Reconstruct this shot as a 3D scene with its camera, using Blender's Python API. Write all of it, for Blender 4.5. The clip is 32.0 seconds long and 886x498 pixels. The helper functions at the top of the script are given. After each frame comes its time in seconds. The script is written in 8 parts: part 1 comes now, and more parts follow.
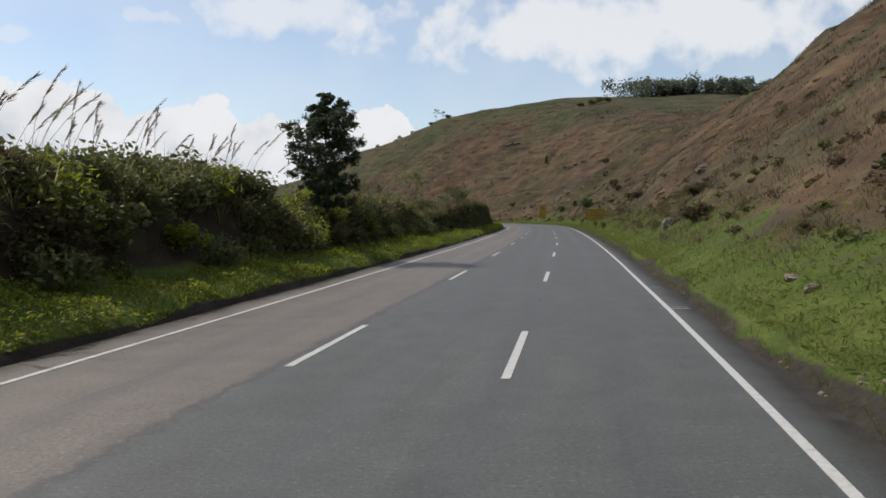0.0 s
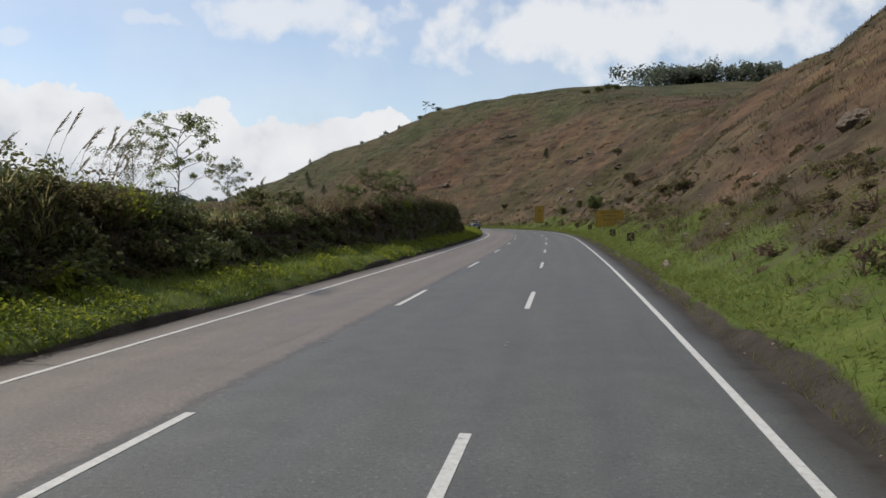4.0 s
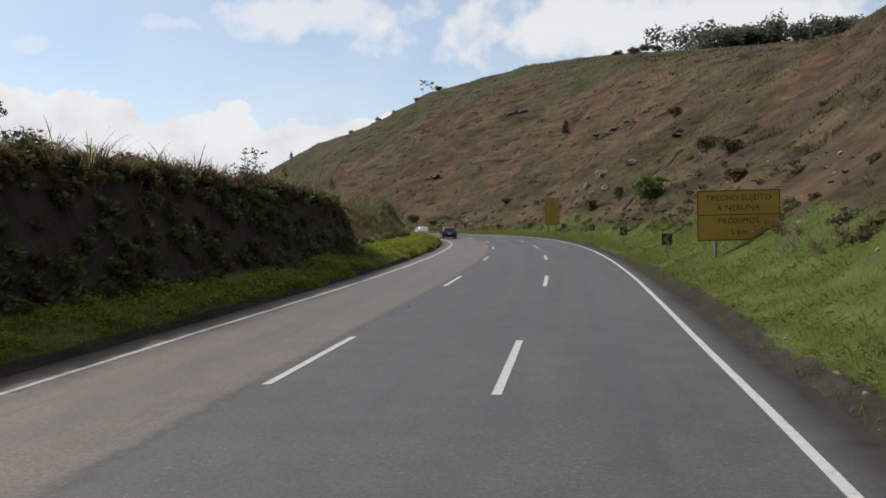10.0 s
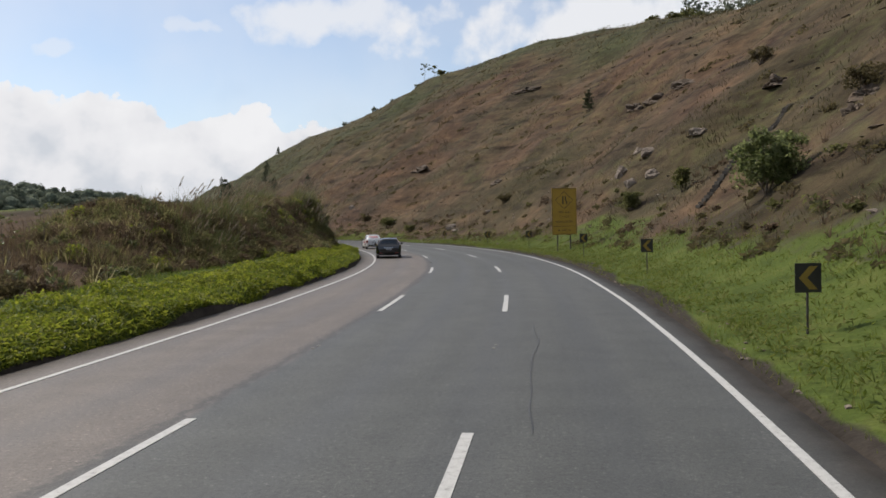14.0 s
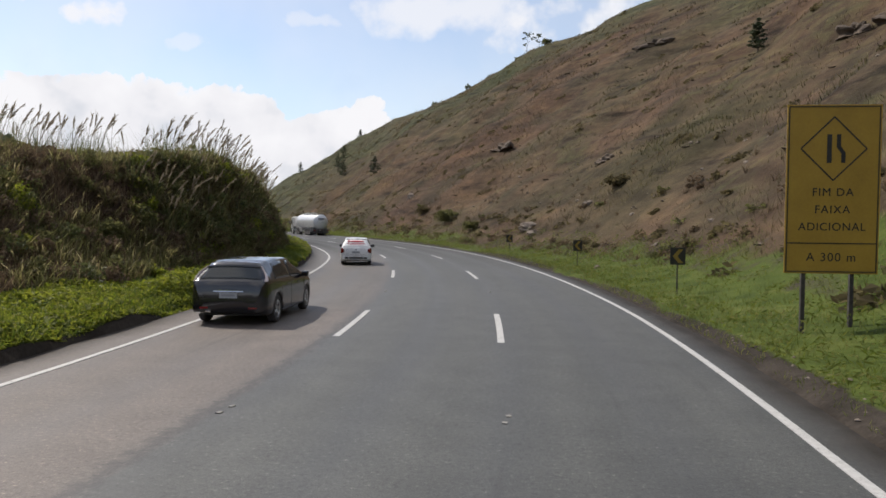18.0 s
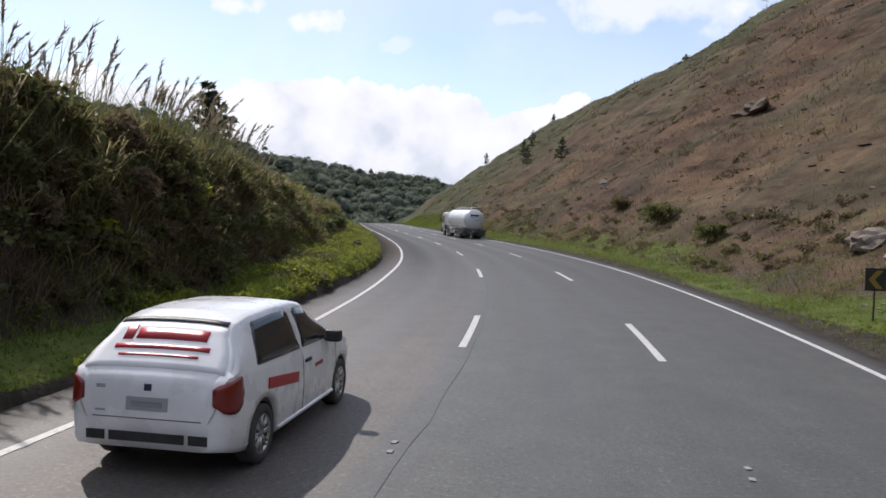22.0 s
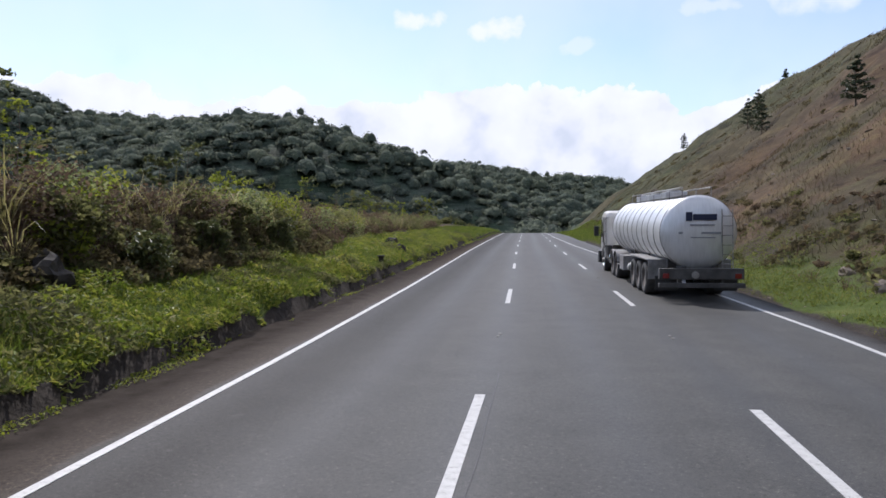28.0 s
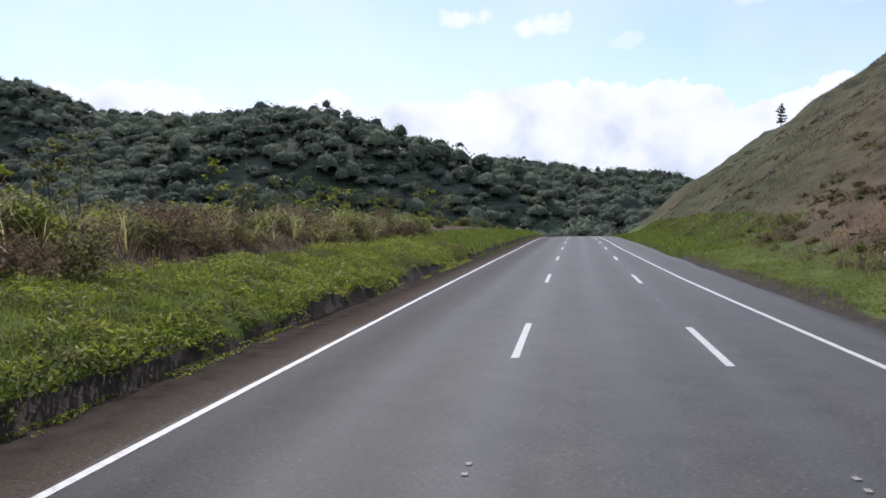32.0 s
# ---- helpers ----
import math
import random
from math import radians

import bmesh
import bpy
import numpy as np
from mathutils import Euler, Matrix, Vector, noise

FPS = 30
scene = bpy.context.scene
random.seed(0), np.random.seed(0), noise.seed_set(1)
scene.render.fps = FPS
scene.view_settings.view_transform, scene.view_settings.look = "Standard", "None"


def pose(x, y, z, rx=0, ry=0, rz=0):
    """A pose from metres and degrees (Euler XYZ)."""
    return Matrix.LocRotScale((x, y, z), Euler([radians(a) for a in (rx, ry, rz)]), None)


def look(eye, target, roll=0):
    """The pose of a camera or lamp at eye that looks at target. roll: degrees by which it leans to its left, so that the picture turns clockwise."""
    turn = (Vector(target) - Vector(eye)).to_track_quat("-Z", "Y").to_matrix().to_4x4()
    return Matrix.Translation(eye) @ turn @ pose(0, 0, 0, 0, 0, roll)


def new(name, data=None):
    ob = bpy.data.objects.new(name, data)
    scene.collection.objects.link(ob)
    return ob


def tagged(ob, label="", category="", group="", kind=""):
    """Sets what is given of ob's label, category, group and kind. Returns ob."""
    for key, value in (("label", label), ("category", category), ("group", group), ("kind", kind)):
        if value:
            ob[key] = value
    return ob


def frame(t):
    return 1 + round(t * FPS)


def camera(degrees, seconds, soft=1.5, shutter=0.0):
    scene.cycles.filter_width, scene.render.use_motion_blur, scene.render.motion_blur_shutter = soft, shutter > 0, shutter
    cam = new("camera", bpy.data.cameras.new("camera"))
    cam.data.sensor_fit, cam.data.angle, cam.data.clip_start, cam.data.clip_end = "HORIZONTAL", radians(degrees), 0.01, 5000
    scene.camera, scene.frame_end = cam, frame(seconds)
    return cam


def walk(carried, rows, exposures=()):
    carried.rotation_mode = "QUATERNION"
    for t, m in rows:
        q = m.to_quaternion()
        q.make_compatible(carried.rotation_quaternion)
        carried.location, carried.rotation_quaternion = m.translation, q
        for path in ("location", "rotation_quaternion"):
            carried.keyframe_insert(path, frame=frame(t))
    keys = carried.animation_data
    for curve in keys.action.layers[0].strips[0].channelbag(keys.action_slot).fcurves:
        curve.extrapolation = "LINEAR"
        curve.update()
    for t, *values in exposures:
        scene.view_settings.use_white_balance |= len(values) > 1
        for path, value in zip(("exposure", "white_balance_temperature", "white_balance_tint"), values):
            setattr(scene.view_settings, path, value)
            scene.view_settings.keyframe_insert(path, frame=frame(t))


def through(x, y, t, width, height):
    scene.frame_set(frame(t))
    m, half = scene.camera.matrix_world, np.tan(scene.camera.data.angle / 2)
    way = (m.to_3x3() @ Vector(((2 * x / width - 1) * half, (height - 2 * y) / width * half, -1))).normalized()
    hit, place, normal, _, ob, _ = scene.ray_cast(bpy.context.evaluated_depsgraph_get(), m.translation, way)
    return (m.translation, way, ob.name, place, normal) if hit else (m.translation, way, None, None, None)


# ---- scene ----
# seconds, place on the road plan, yaw to the left, pitch up, lean to the left
PATH = [
    (0.0, 0.00, 0.00, -0.02, -2.56, -0.46),
    (0.5, 0.91, 4.96, 0.18, -2.40, -0.31),
    (1.0, 1.79, 9.86, 0.25, -2.50, -0.34),
    (1.5, 2.59, 14.68, 0.39, -2.54, -0.44),
    (2.0, 3.39, 19.46, 0.45, -2.31, -0.40),
    (2.5, 4.22, 24.31, 0.36, -2.58, -0.51),
    (3.0, 5.08, 29.21, 0.34, -2.64, -0.39),
    (3.5, 5.96, 34.18, 0.20, -2.35, -0.38),
    (5.5, 9.37, 53.86, 1.20, -2.23, -1.38),
    (6.0, 10.10, 58.73, 1.51, -2.18, -1.33),
    (6.5, 10.84, 63.59, 1.83, -2.58, -1.34),
    (7.0, 11.52, 68.43, 1.74, -2.01, -1.45),
    (7.5, 12.15, 73.23, 1.85, -2.34, -1.71),
    (8.0, 12.82, 78.00, 1.97, -2.19, -1.65),
    (8.5, 13.49, 82.74, 2.01, -2.23, -1.63),
    (9.0, 14.22, 87.48, 2.14, -2.26, -1.46),
    (9.5, 14.84, 92.26, 2.23, -2.18, -1.48),
    (10.0, 15.51, 97.08, 2.32, -2.22, -1.48),
    (10.5, 16.22, 101.95, 2.38, -2.13, -1.72),
    (11.0, 16.92, 106.84, 2.57, -2.09, -2.13),
    (11.5, 17.59, 111.72, 2.98, -2.27, -2.25),
    (12.0, 18.31, 116.67, 3.12, -2.01, -2.17),
    (12.5, 18.84, 121.45, 3.14, -1.96, -1.91),
    (13.0, 19.31, 126.20, 3.19, -2.00, -1.24),
    (13.5, 19.84, 130.92, 3.49, -2.00, -1.13),
    (14.0, 20.29, 135.66, 3.97, -1.92, -1.32),
    (14.5, 20.62, 140.48, 4.67, -2.08, -1.21),
    (16.5, 21.46, 159.94, 9.11, -2.13, 0.07),
    (17.0, 21.36, 164.68, 10.35, -1.96, 0.31),
    (17.5, 21.20, 169.33, 11.20, -2.10, 0.41),
    (18.0, 20.92, 173.88, 12.23, -2.16, 0.53),
    (18.5, 20.56, 178.28, 13.92, -2.45, 0.71),
    (19.0, 20.00, 182.57, 16.54, -2.51, 0.42),
    (19.5, 19.13, 186.79, 19.55, -2.41, 0.32),
    (20.0, 18.20, 190.96, 22.14, -2.40, 0.52),
    (20.5, 17.11, 195.07, 24.14, -2.51, 0.86),
    (21.0, 15.93, 199.12, 25.36, -2.62, 1.19),
    (21.5, 14.68, 203.13, 26.36, -2.64, 1.44),
    (22.0, 13.31, 207.12, 27.39, -2.54, 1.48),
    (22.5, 11.88, 211.19, 28.44, -2.52, 1.56),
    (23.0, 10.31, 215.31, 29.74, -2.49, 1.68),
    (23.5, 8.58, 219.50, 30.98, -2.51, 1.89),
    (24.0, 6.72, 223.78, 32.20, -2.48, 1.78),
    (24.5, 4.78, 228.09, 33.44, -2.34, 1.52),
    (25.0, 2.75, 232.33, 34.58, -2.22, 1.15),
    (25.5, 0.72, 236.56, 35.72, -2.37, 0.96),
    (27.5, -8.83, 253.48, 40.32, -2.33, -0.12),
    (28.0, -11.45, 257.71, 41.43, -2.16, -0.22),
    (28.5, -14.17, 261.90, 42.67, -2.56, 0.02),
    (29.0, -16.97, 266.05, 43.59, -2.69, -0.47),
    (29.5, -19.80, 270.18, 44.33, -2.47, -0.81),
    (30.0, -22.71, 274.30, 44.94, -2.32, -0.52),
    (30.5, -25.56, 278.37, 44.91, -2.30, -0.44),
    (31.0, -28.45, 282.46, 44.89, -2.21, -0.48),
    (31.5, -31.39, 286.62, 44.99, -2.14, -0.62),
    (32.0, -34.30, 290.79, 45.14, -2.09, -0.87),
]
EYE = 2.4
cam = camera(60.8, 32.0, soft=1.6)


def eye_pose(x, y, yaw, pitch, lean):
    a, p = radians(yaw), radians(pitch)
    way = Vector((-math.sin(a) * math.cos(p), math.cos(a) * math.cos(p), math.sin(p)))
    eye = Vector((x, y, EYE))
    return look(eye, eye + way, lean)


walk(cam, [(r[0], eye_pose(*r[1:])) for r in PATH], exposures=[(0.0, 0.0, 6600, 10.5), (14.0, 0.05, 6700, 11.5), (20.0, 0.22, 6600, 14), (24.0, 0.31, 6120, 16.5), (28.0, 0.26, 6030, 17), (32.0, 0.30, 6030, 17)])

# ---- world, sun, exposure ----
SUN_AZ, SUN_EL = -62.0, 47.0   # degrees from +y (to the right), degrees up
sun_dir = Vector((math.sin(radians(SUN_AZ)) * math.cos(radians(SUN_EL)),
                  math.cos(radians(SUN_AZ)) * math.cos(radians(SUN_EL)), math.sin(radians(SUN_EL))))
world = bpy.data.worlds.new("sky_world")
scene.world = world
world.use_nodes = True
wt = world.node_tree
for n_ in list(wt.nodes):
    wt.nodes.remove(n_)
sky = wt.nodes.new("ShaderNodeTexSky")
sky.sky_type = "NISHITA"
sky.sun_disc = False
sky.sun_elevation = radians(SUN_EL)
sky.sun_rotation = radians(SUN_AZ)
sky.air_density, sky.dust_density, sky.ozone_density = 1.0, 0.5, 2.0
bg = wt.nodes.new("ShaderNodeBackground")
bg.inputs["Strength"].default_value = 0.125
wo = wt.nodes.new("ShaderNodeOutputWorld")
wt.links.new(sky.outputs[0], bg.inputs["Color"])
wt.links.new(bg.outputs[0], wo.inputs["Surface"])

sun_data = bpy.data.lights.new("sun", "SUN")
sun_data.energy, sun_data.angle, sun_data.color = 3.6, radians(0.6), (1.0, 0.95, 0.86)
sun_lamp = new("sun", sun_data)
sun_lamp.matrix_world = look(sun_dir * 200, (0, 0, 0))
scene.view_settings.exposure = 0.0

# ---- numeric helpers ----


def smooth(x):
    x = np.clip(x, 0, 1)
    return x * x * (3 - 2 * x)


def lattice(ix, iy, seed):
    h = (ix.astype(np.int64) * 374761393 + iy.astype(np.int64) * 668265263 + seed * 1442695041) & 0x7FFFFFFF
    h = ((h ^ (h >> 13)) * 1274126177) & 0x7FFFFFFF
    return ((h ^ (h >> 16)) & 0xFFFF) / 32767.5 - 1


def vnoise(x, y, seed=1):
    x, y = np.asarray(x, float), np.asarray(y, float)
    ix, iy = np.floor(x), np.floor(y)
    fx, fy = smooth(x - ix), smooth(y - iy)
    a, b = lattice(ix, iy, seed), lattice(ix + 1, iy, seed)
    c, d = lattice(ix, iy + 1, seed), lattice(ix + 1, iy + 1, seed)
    return (a * (1 - fx) + b * fx) * (1 - fy) + (c * (1 - fx) + d * fx) * fy


def fbm(x, y, octaves=4, seed=1):
    x, y = np.asarray(x, float), np.asarray(y, float)
    return sum(vnoise(x * 2 ** k, y * 2 ** k, seed + k) * 0.5 ** k for k in range(octaves))


def mesh_from(name, verts, faces, materials, smooth_shade=False, slots=None):
    """A mesh from arrays: verts n x 3, faces m x k."""
    me = bpy.data.meshes.new(name)
    verts, faces = np.asarray(verts, np.float32), np.asarray(faces, np.int32)
    m, k = faces.shape
    me.vertices.add(len(verts))
    me.vertices.foreach_set("co", verts.ravel())
    me.loops.add(m * k)
    me.loops.foreach_set("vertex_index", faces.ravel())
    me.polygons.add(m)
    me.polygons.foreach_set("loop_start", np.arange(0, m * k, k, dtype=np.int32))
    if slots is not None:
        me.polygons.foreach_set("material_index", np.asarray(slots, np.int32))
    me.polygons.foreach_set("use_smooth", np.full(m, smooth_shade))
    me.update(calc_edges=True)
    for mt in (materials if isinstance(materials, (list, tuple)) else [materials]):
        me.materials.append(mt)
    return me


def grid_faces(rows, cols):
    i, j = np.meshgrid(np.arange(rows - 1), np.arange(cols - 1), indexing="ij")
    a = (i * cols + j).ravel()
    return np.stack([a, a + cols, a + cols + 1, a + 1], 1)


# ---- the road's line: one point every 16 m ----
LINE_S0 = -64
LINE = [(-11.82, -47.97), (-8.75, -32.07), (-5.76, -16.15), (-2.87, -0.22), (-0.06, 15.73), (2.65, 31.72), (5.28, 47.75), (7.80, 63.81),
        (10.21, 79.88), (12.47, 95.94), (14.63, 112.02), (16.63, 128.15), (18.12, 144.33), (18.88, 160.54), (18.58, 176.74), (16.57, 192.82),
        (12.80, 208.57), (7.52, 223.90), (0.74, 238.66), (-7.31, 252.78), (-16.19, 266.38), (-25.34, 279.55), (-34.46, 292.35), (-43.60, 305.15),
        (-52.87, 318.23), (-62.18, 331.48)]


def road_table():
    p = np.array(LINE)
    p = np.vstack([p[0] - (p[1] - p[0]), p, p[-1] + (p[-1] - p[-2])])
    out = []
    for i in range(1, len(p) - 2):
        for q in np.arange(0, 1, 1 / 16):
            a, b, c, d = p[i - 1], p[i], p[i + 1], p[i + 2]
            out.append(0.5 * (2 * b + (c - a) * q + (2 * a - 5 * b + 4 * c - d) * q ** 2 + (3 * b - a - 3 * c + d) * q ** 3))
    out.append(p[-2])
    out = np.array(out)
    s = LINE_S0 + np.arange(len(out), dtype=float)
    # straight on at both ends
    tail = (out[-1] - out[-9]) / np.linalg.norm(out[-1] - out[-9])
    nose = (out[0] - out[8]) / np.linalg.norm(out[0] - out[8])
    far = np.arange(1, 240)[:, None]
    back = np.arange(120, 0, -1)[:, None]
    xy = np.vstack([out[0] + nose * back, out, out[-1] + tail * far])
    s = np.concatenate([s[0] - back[:, 0], s, s[-1] + far[:, 0]])
    w = np.ones(9) / 9
    d = np.gradient(xy, axis=0)
    h = np.unwrap(np.arctan2(d[:, 0], d[:, 1]))
    h = np.convolve(np.pad(h, 4, mode="edge"), w, mode="valid")
    return s, xy, h


RS, RXY, RH = road_table()


def base_z(s):
    over = np.clip(np.asarray(s, float) - 370, 0, 230)
    return -over ** 2 / 4540 - np.clip(np.asarray(s, float) - 600, 0, None) * 0.1


def heading(s):
    return np.interp(s, RS, RH)


def road_xy(s, u):
    s, u = np.broadcast_arrays(np.asarray(s, float), np.asarray(u, float))
    h = heading(s)
    return np.interp(s, RS, RXY[:, 0]) + u * np.cos(h), np.interp(s, RS, RXY[:, 1]) - u * np.sin(h)


def right_line(s):      # the edge line, which closes in where the extra lane ends
    return np.interp(s, [-100, 95, 112, 131, 150, 165, 176, 200, 262, 292, 318, 350, 440], [5.1, 5.1, 5.18, 5.26, 5.18, 5.1, 5.2, 5.1, 5.1, 4.32, 3.5, 2.9, 2.2])


def left_line(s):
    return np.interp(s, [-100, 75, 98, 112, 140, 165, 190, 205, 212, 220, 760], [-5.45, -5.45, -5.56, -5.5, -5.52, -5.43, -5.45, -5.25, -5.34, -5.45, -5.45])


# ---- the lie of the land ----
CAP = ([-120, 100, 120, 140, 160, 180, 192, 212, 228, 245, 265, 300, 330, 355, 375, 400, 425, 440, 460, 480, 510, 550, 600, 760],
       [62, 60, 47, 33, 27, 26, 29, 35, 39, 45.5, 50.5, 54.5, 55, 51.5, 46, 40, 31, 27, 23.5, 21, 16, 11, 8, 4])
BANK = ([-120, 0, 14, 19, 25, 42, 50, 60, 78, 90, 100, 115, 125, 129, 145, 150, 156, 162, 168, 180, 193, 208, 216, 224, 234, 242, 250, 265, 278, 290, 320, 420, 760],
        [3.0, 2.9, 3.2, 1.6, 2.7, 2.7, 2.0, 2.2, 3.2, 3.7, 3.9, 3.7, 3.2, 0.8, 1.0, 2.0, 3.2, 3.3, 2.8, 4.0, 4.7, 3.9, 3.7, 3.5, 3.0, 2.3, 2.0, 2.0, 1.8, 1.5, 1.5, 0.8, 0.6])
FOOT = ([-120, 69, 79, 120, 130, 136, 160, 168, 176, 190, 208, 220, 235, 250, 276, 288, 320, 760], [9.4, 9.4, 8.4, 8.3, 10.5, 11.8, 11.4, 9.8, 8.8, 7.9, 7.9, 9.2, 9.8, 9.8, 9.9, 11.6, 12.0, 14.0])


FIELD_EDGE = 12.0


def bank_at(s):
    return np.interp(s, *BANK)


def land(s, u, rough=1.0):
    """Height of the ground at road place s, offset u (to the right)."""
    s, u = np.broadcast_arrays(np.asarray(s, float), np.asarray(u, float))
    x, y = road_xy(s, u)
    # right: verge, then the slope up to its crest
    k = np.interp(s, [90, 170], [0.702, 0.628])
    foot = np.interp(s, [40, 110, 170, 300, 420], [6.7, 7.4, 9.3, 8.8, 10.0])
    verge = 0.05 + 0.10 * np.clip(u - 6.2, 0, 40)
    slope = verge + k * 0.97 * np.logaddexp(0, (u - foot - 0.6) / 0.8) * 0.8
    lump = fbm(x / 26, y / 26, 3, 5) * 2.2 + fbm(x / 7, y / 7, 3, 9) * 0.65
    slope = slope + lump * smooth((u - foot) / 14) * rough
    ledge = 1 - np.abs(vnoise(s / 11 + 0.4 * vnoise(s / 7, u / 5, 66), u / 3.6, 65)) * 2
    slope = slope + ledge * 0.30 * smooth((u - foot - 4) / 8) * rough
    cap = np.interp(s, *CAP)
    crest_u = foot + cap / k
    top = cap + 0.13 * np.clip(u - crest_u, 0, 170) + fbm(x / 30, y / 30, 3, 3) * 1.1
    wide = 1.6
    right = -wide * np.logaddexp(-slope / wide, -top / wide)
    # left: grass verge, bank, rough field behind
    v = -u
    bank, start = np.interp(s, *BANK), np.interp(s, *FOOT)
    far_off = smooth((s - 225) / 25)      # wider shoulder and a higher verge further on
    w = v + fbm(s / 2.4, 0 * s + 5, 3, 23) * 0.16
    left = np.interp(w, [6.42, 6.58, 7.1, 9.2], [-0.05, 0.17, 0.44, 0.62]) * (1 - far_off) + np.interp(w + 0.9 * (w - v), [7.10, 7.20, 7.75, 9.5, 11.5], [-0.05, 0.26, 0.50, 0.96, 1.12]) * far_off
    left = left + fbm(x / 2.2, y / 2.2, 3, 21) * 0.10 * smooth((v - 6.6) / 1.5) * rough
    left = left + np.clip(bank - 0.5, 0.1, None) * smooth((v - start) / np.interp(s, [126, 132, 150, 180, 192, 222, 235, 278, 292], [1.2, 2.8, 4.0, 5.2, 2.2, 2.1, 2.3, 1.7, 2.8]))
    left = left + fbm(x / 9, y / 9, 3, 31) * 0.45 * smooth((v - start - 1) / 5) * rough
    left = left - smooth((v - 30) / 70) * (bank + 9)
    z = np.where(u > 0, right, left)
    z = np.where((u > -6.45 - 0.7 * far_off) & (u < 5.9), -0.14, z)
    z = np.where((u >= 5.9) & (u < 6.3), np.interp(u, [5.9, 6.3], [-0.03, 0.05]), z)
    return z + base_z(s)


RIDGE_NEAR = [(-695, 406, 109), (-600, 454, 95), (-547, 505, 70), (-462, 517, 63), (-376, 521, 56), (-301, 504, 41), (-261, 503, 26), (-241, 509, 14)]
RIDGE_FAR = [(-687, 740, 78), (-587, 754, 62), (-520, 767, 51), (-411, 758, 41), (-361, 770, 33), (-302, 783, 21), (-276, 796, 13), (-171, 838, 3)]


def ridge(x, y, crest, width):
    best = np.full(np.shape(x), -60.0)
    for (ax, ay, az), (bx, by, bz) in zip(crest, crest[1:]):
        dx, dy = bx - ax, by - ay
        q = np.clip(((x - ax) * dx + (y - ay) * dy) / (dx * dx + dy * dy), 0, 1)
        d = np.hypot(x - ax - q * dx, y - ay - q * dy)
        zc = az + q * (bz - az)
        best = np.maximum(best, -14 + (zc + 14) * (1 - smooth(d / width)))
    return best


def far_land(x, y):
    z = np.maximum(ridge(x, y, RIDGE_NEAR, 190), ridge(x, y, RIDGE_FAR, 230))
    return z + fbm(x / 60, y / 60, 3, 12) * 3.0


# ---- materials ----
def material(name):
    m = bpy.data.materials.new(name)
    m.use_nodes = True
    nt = m.node_tree
    return m, nt, nt.nodes["Principled BSDF"], nt.nodes["Material Output"]


def noise_node(nt, vec, scale, detail=4, rough=0.55):
    n = nt.nodes.new("ShaderNodeTexNoise")
    n.inputs["Scale"].default_value, n.inputs["Detail"].default_value, n.inputs["Roughness"].default_value = scale, detail, rough
    if vec is not None:
        nt.links.new(vec, n.inputs["Vector"])
    return n.outputs["Fac"]


def ramp(nt, fac, stops, ease="LINEAR"):
    r = nt.nodes.new("ShaderNodeValToRGB")
    r.color_ramp.interpolation = ease
    while len(r.color_ramp.elements) < len(stops):
        r.color_ramp.elements.new(0.5)
    for e, (p, c) in zip(r.color_ramp.elements, stops):
        e.position, e.color = p, ((*c, 1) if not isinstance(c, (int, float)) else (c, c, c, 1))
    nt.links.new(fac, r.inputs["Fac"])
    return r.outputs["Color"]


def mix(nt, fac, a, b, kind="MIX"):
    n = nt.nodes.new("ShaderNodeMix")
    n.data_type, n.blend_type = "RGBA", kind
    for sock, v in ((n.inputs[0], fac), (n.inputs[6], a), (n.inputs[7], b)):
        if isinstance(v, (int, float)):
            sock.default_value = v if sock == n.inputs[0] else (v, v, v, 1)
        elif isinstance(v, tuple):
            sock.default_value = (*v, 1)
        else:
            nt.links.new(v, sock)
    return n.outputs[2]


def calc(nt, op, a, b=0.0, c=0.0):
    n = nt.nodes.new("ShaderNodeMath")
    n.operation = op
    for sock, v in zip(n.inputs, (a, b, c)):
        if isinstance(v, (int, float)):
            sock.default_value = v
        else:
            nt.links.new(v, sock)
    return n.outputs[0]


def bump(nt, height, bsdf, strength=0.4, distance=0.02):
    b = nt.nodes.new("ShaderNodeBump")
    b.inputs["Strength"].default_value, b.inputs["Distance"].default_value = strength, distance
    nt.links.new(height, b.inputs["Height"])
    nt.links.new(b.outputs[0], bsdf.inputs["Normal"])


def coords(nt, kind="Object"):
    return nt.nodes.new("ShaderNodeTexCoord").outputs[kind]


def worn(name, light, dark, scale=6.0, fine=60.0, rough=0.6, metal=0.0, relief=0.15, spread=0.12):
    """A surface of one stuff, with stains and grain."""
    m, nt, b, _ = material(name)
    c = coords(nt)
    big, small = noise_node(nt, c, scale, 5), noise_node(nt, c, fine, 3)
    blend = calc(nt, "ADD", calc(nt, "MULTIPLY", big, 0.7), calc(nt, "MULTIPLY", small, 0.3))
    nt.links.new(ramp(nt, blend, [(0.5 - spread, dark), (0.5 + spread, light)]), b.inputs["Base Color"])
    b.inputs["Metallic"].default_value = metal
    nt.links.new(calc(nt, "ADD", rough - 0.12, calc(nt, "MULTIPLY", big, 0.24)), b.inputs["Roughness"])
    bump(nt, small, b, relief, 0.004)
    return m


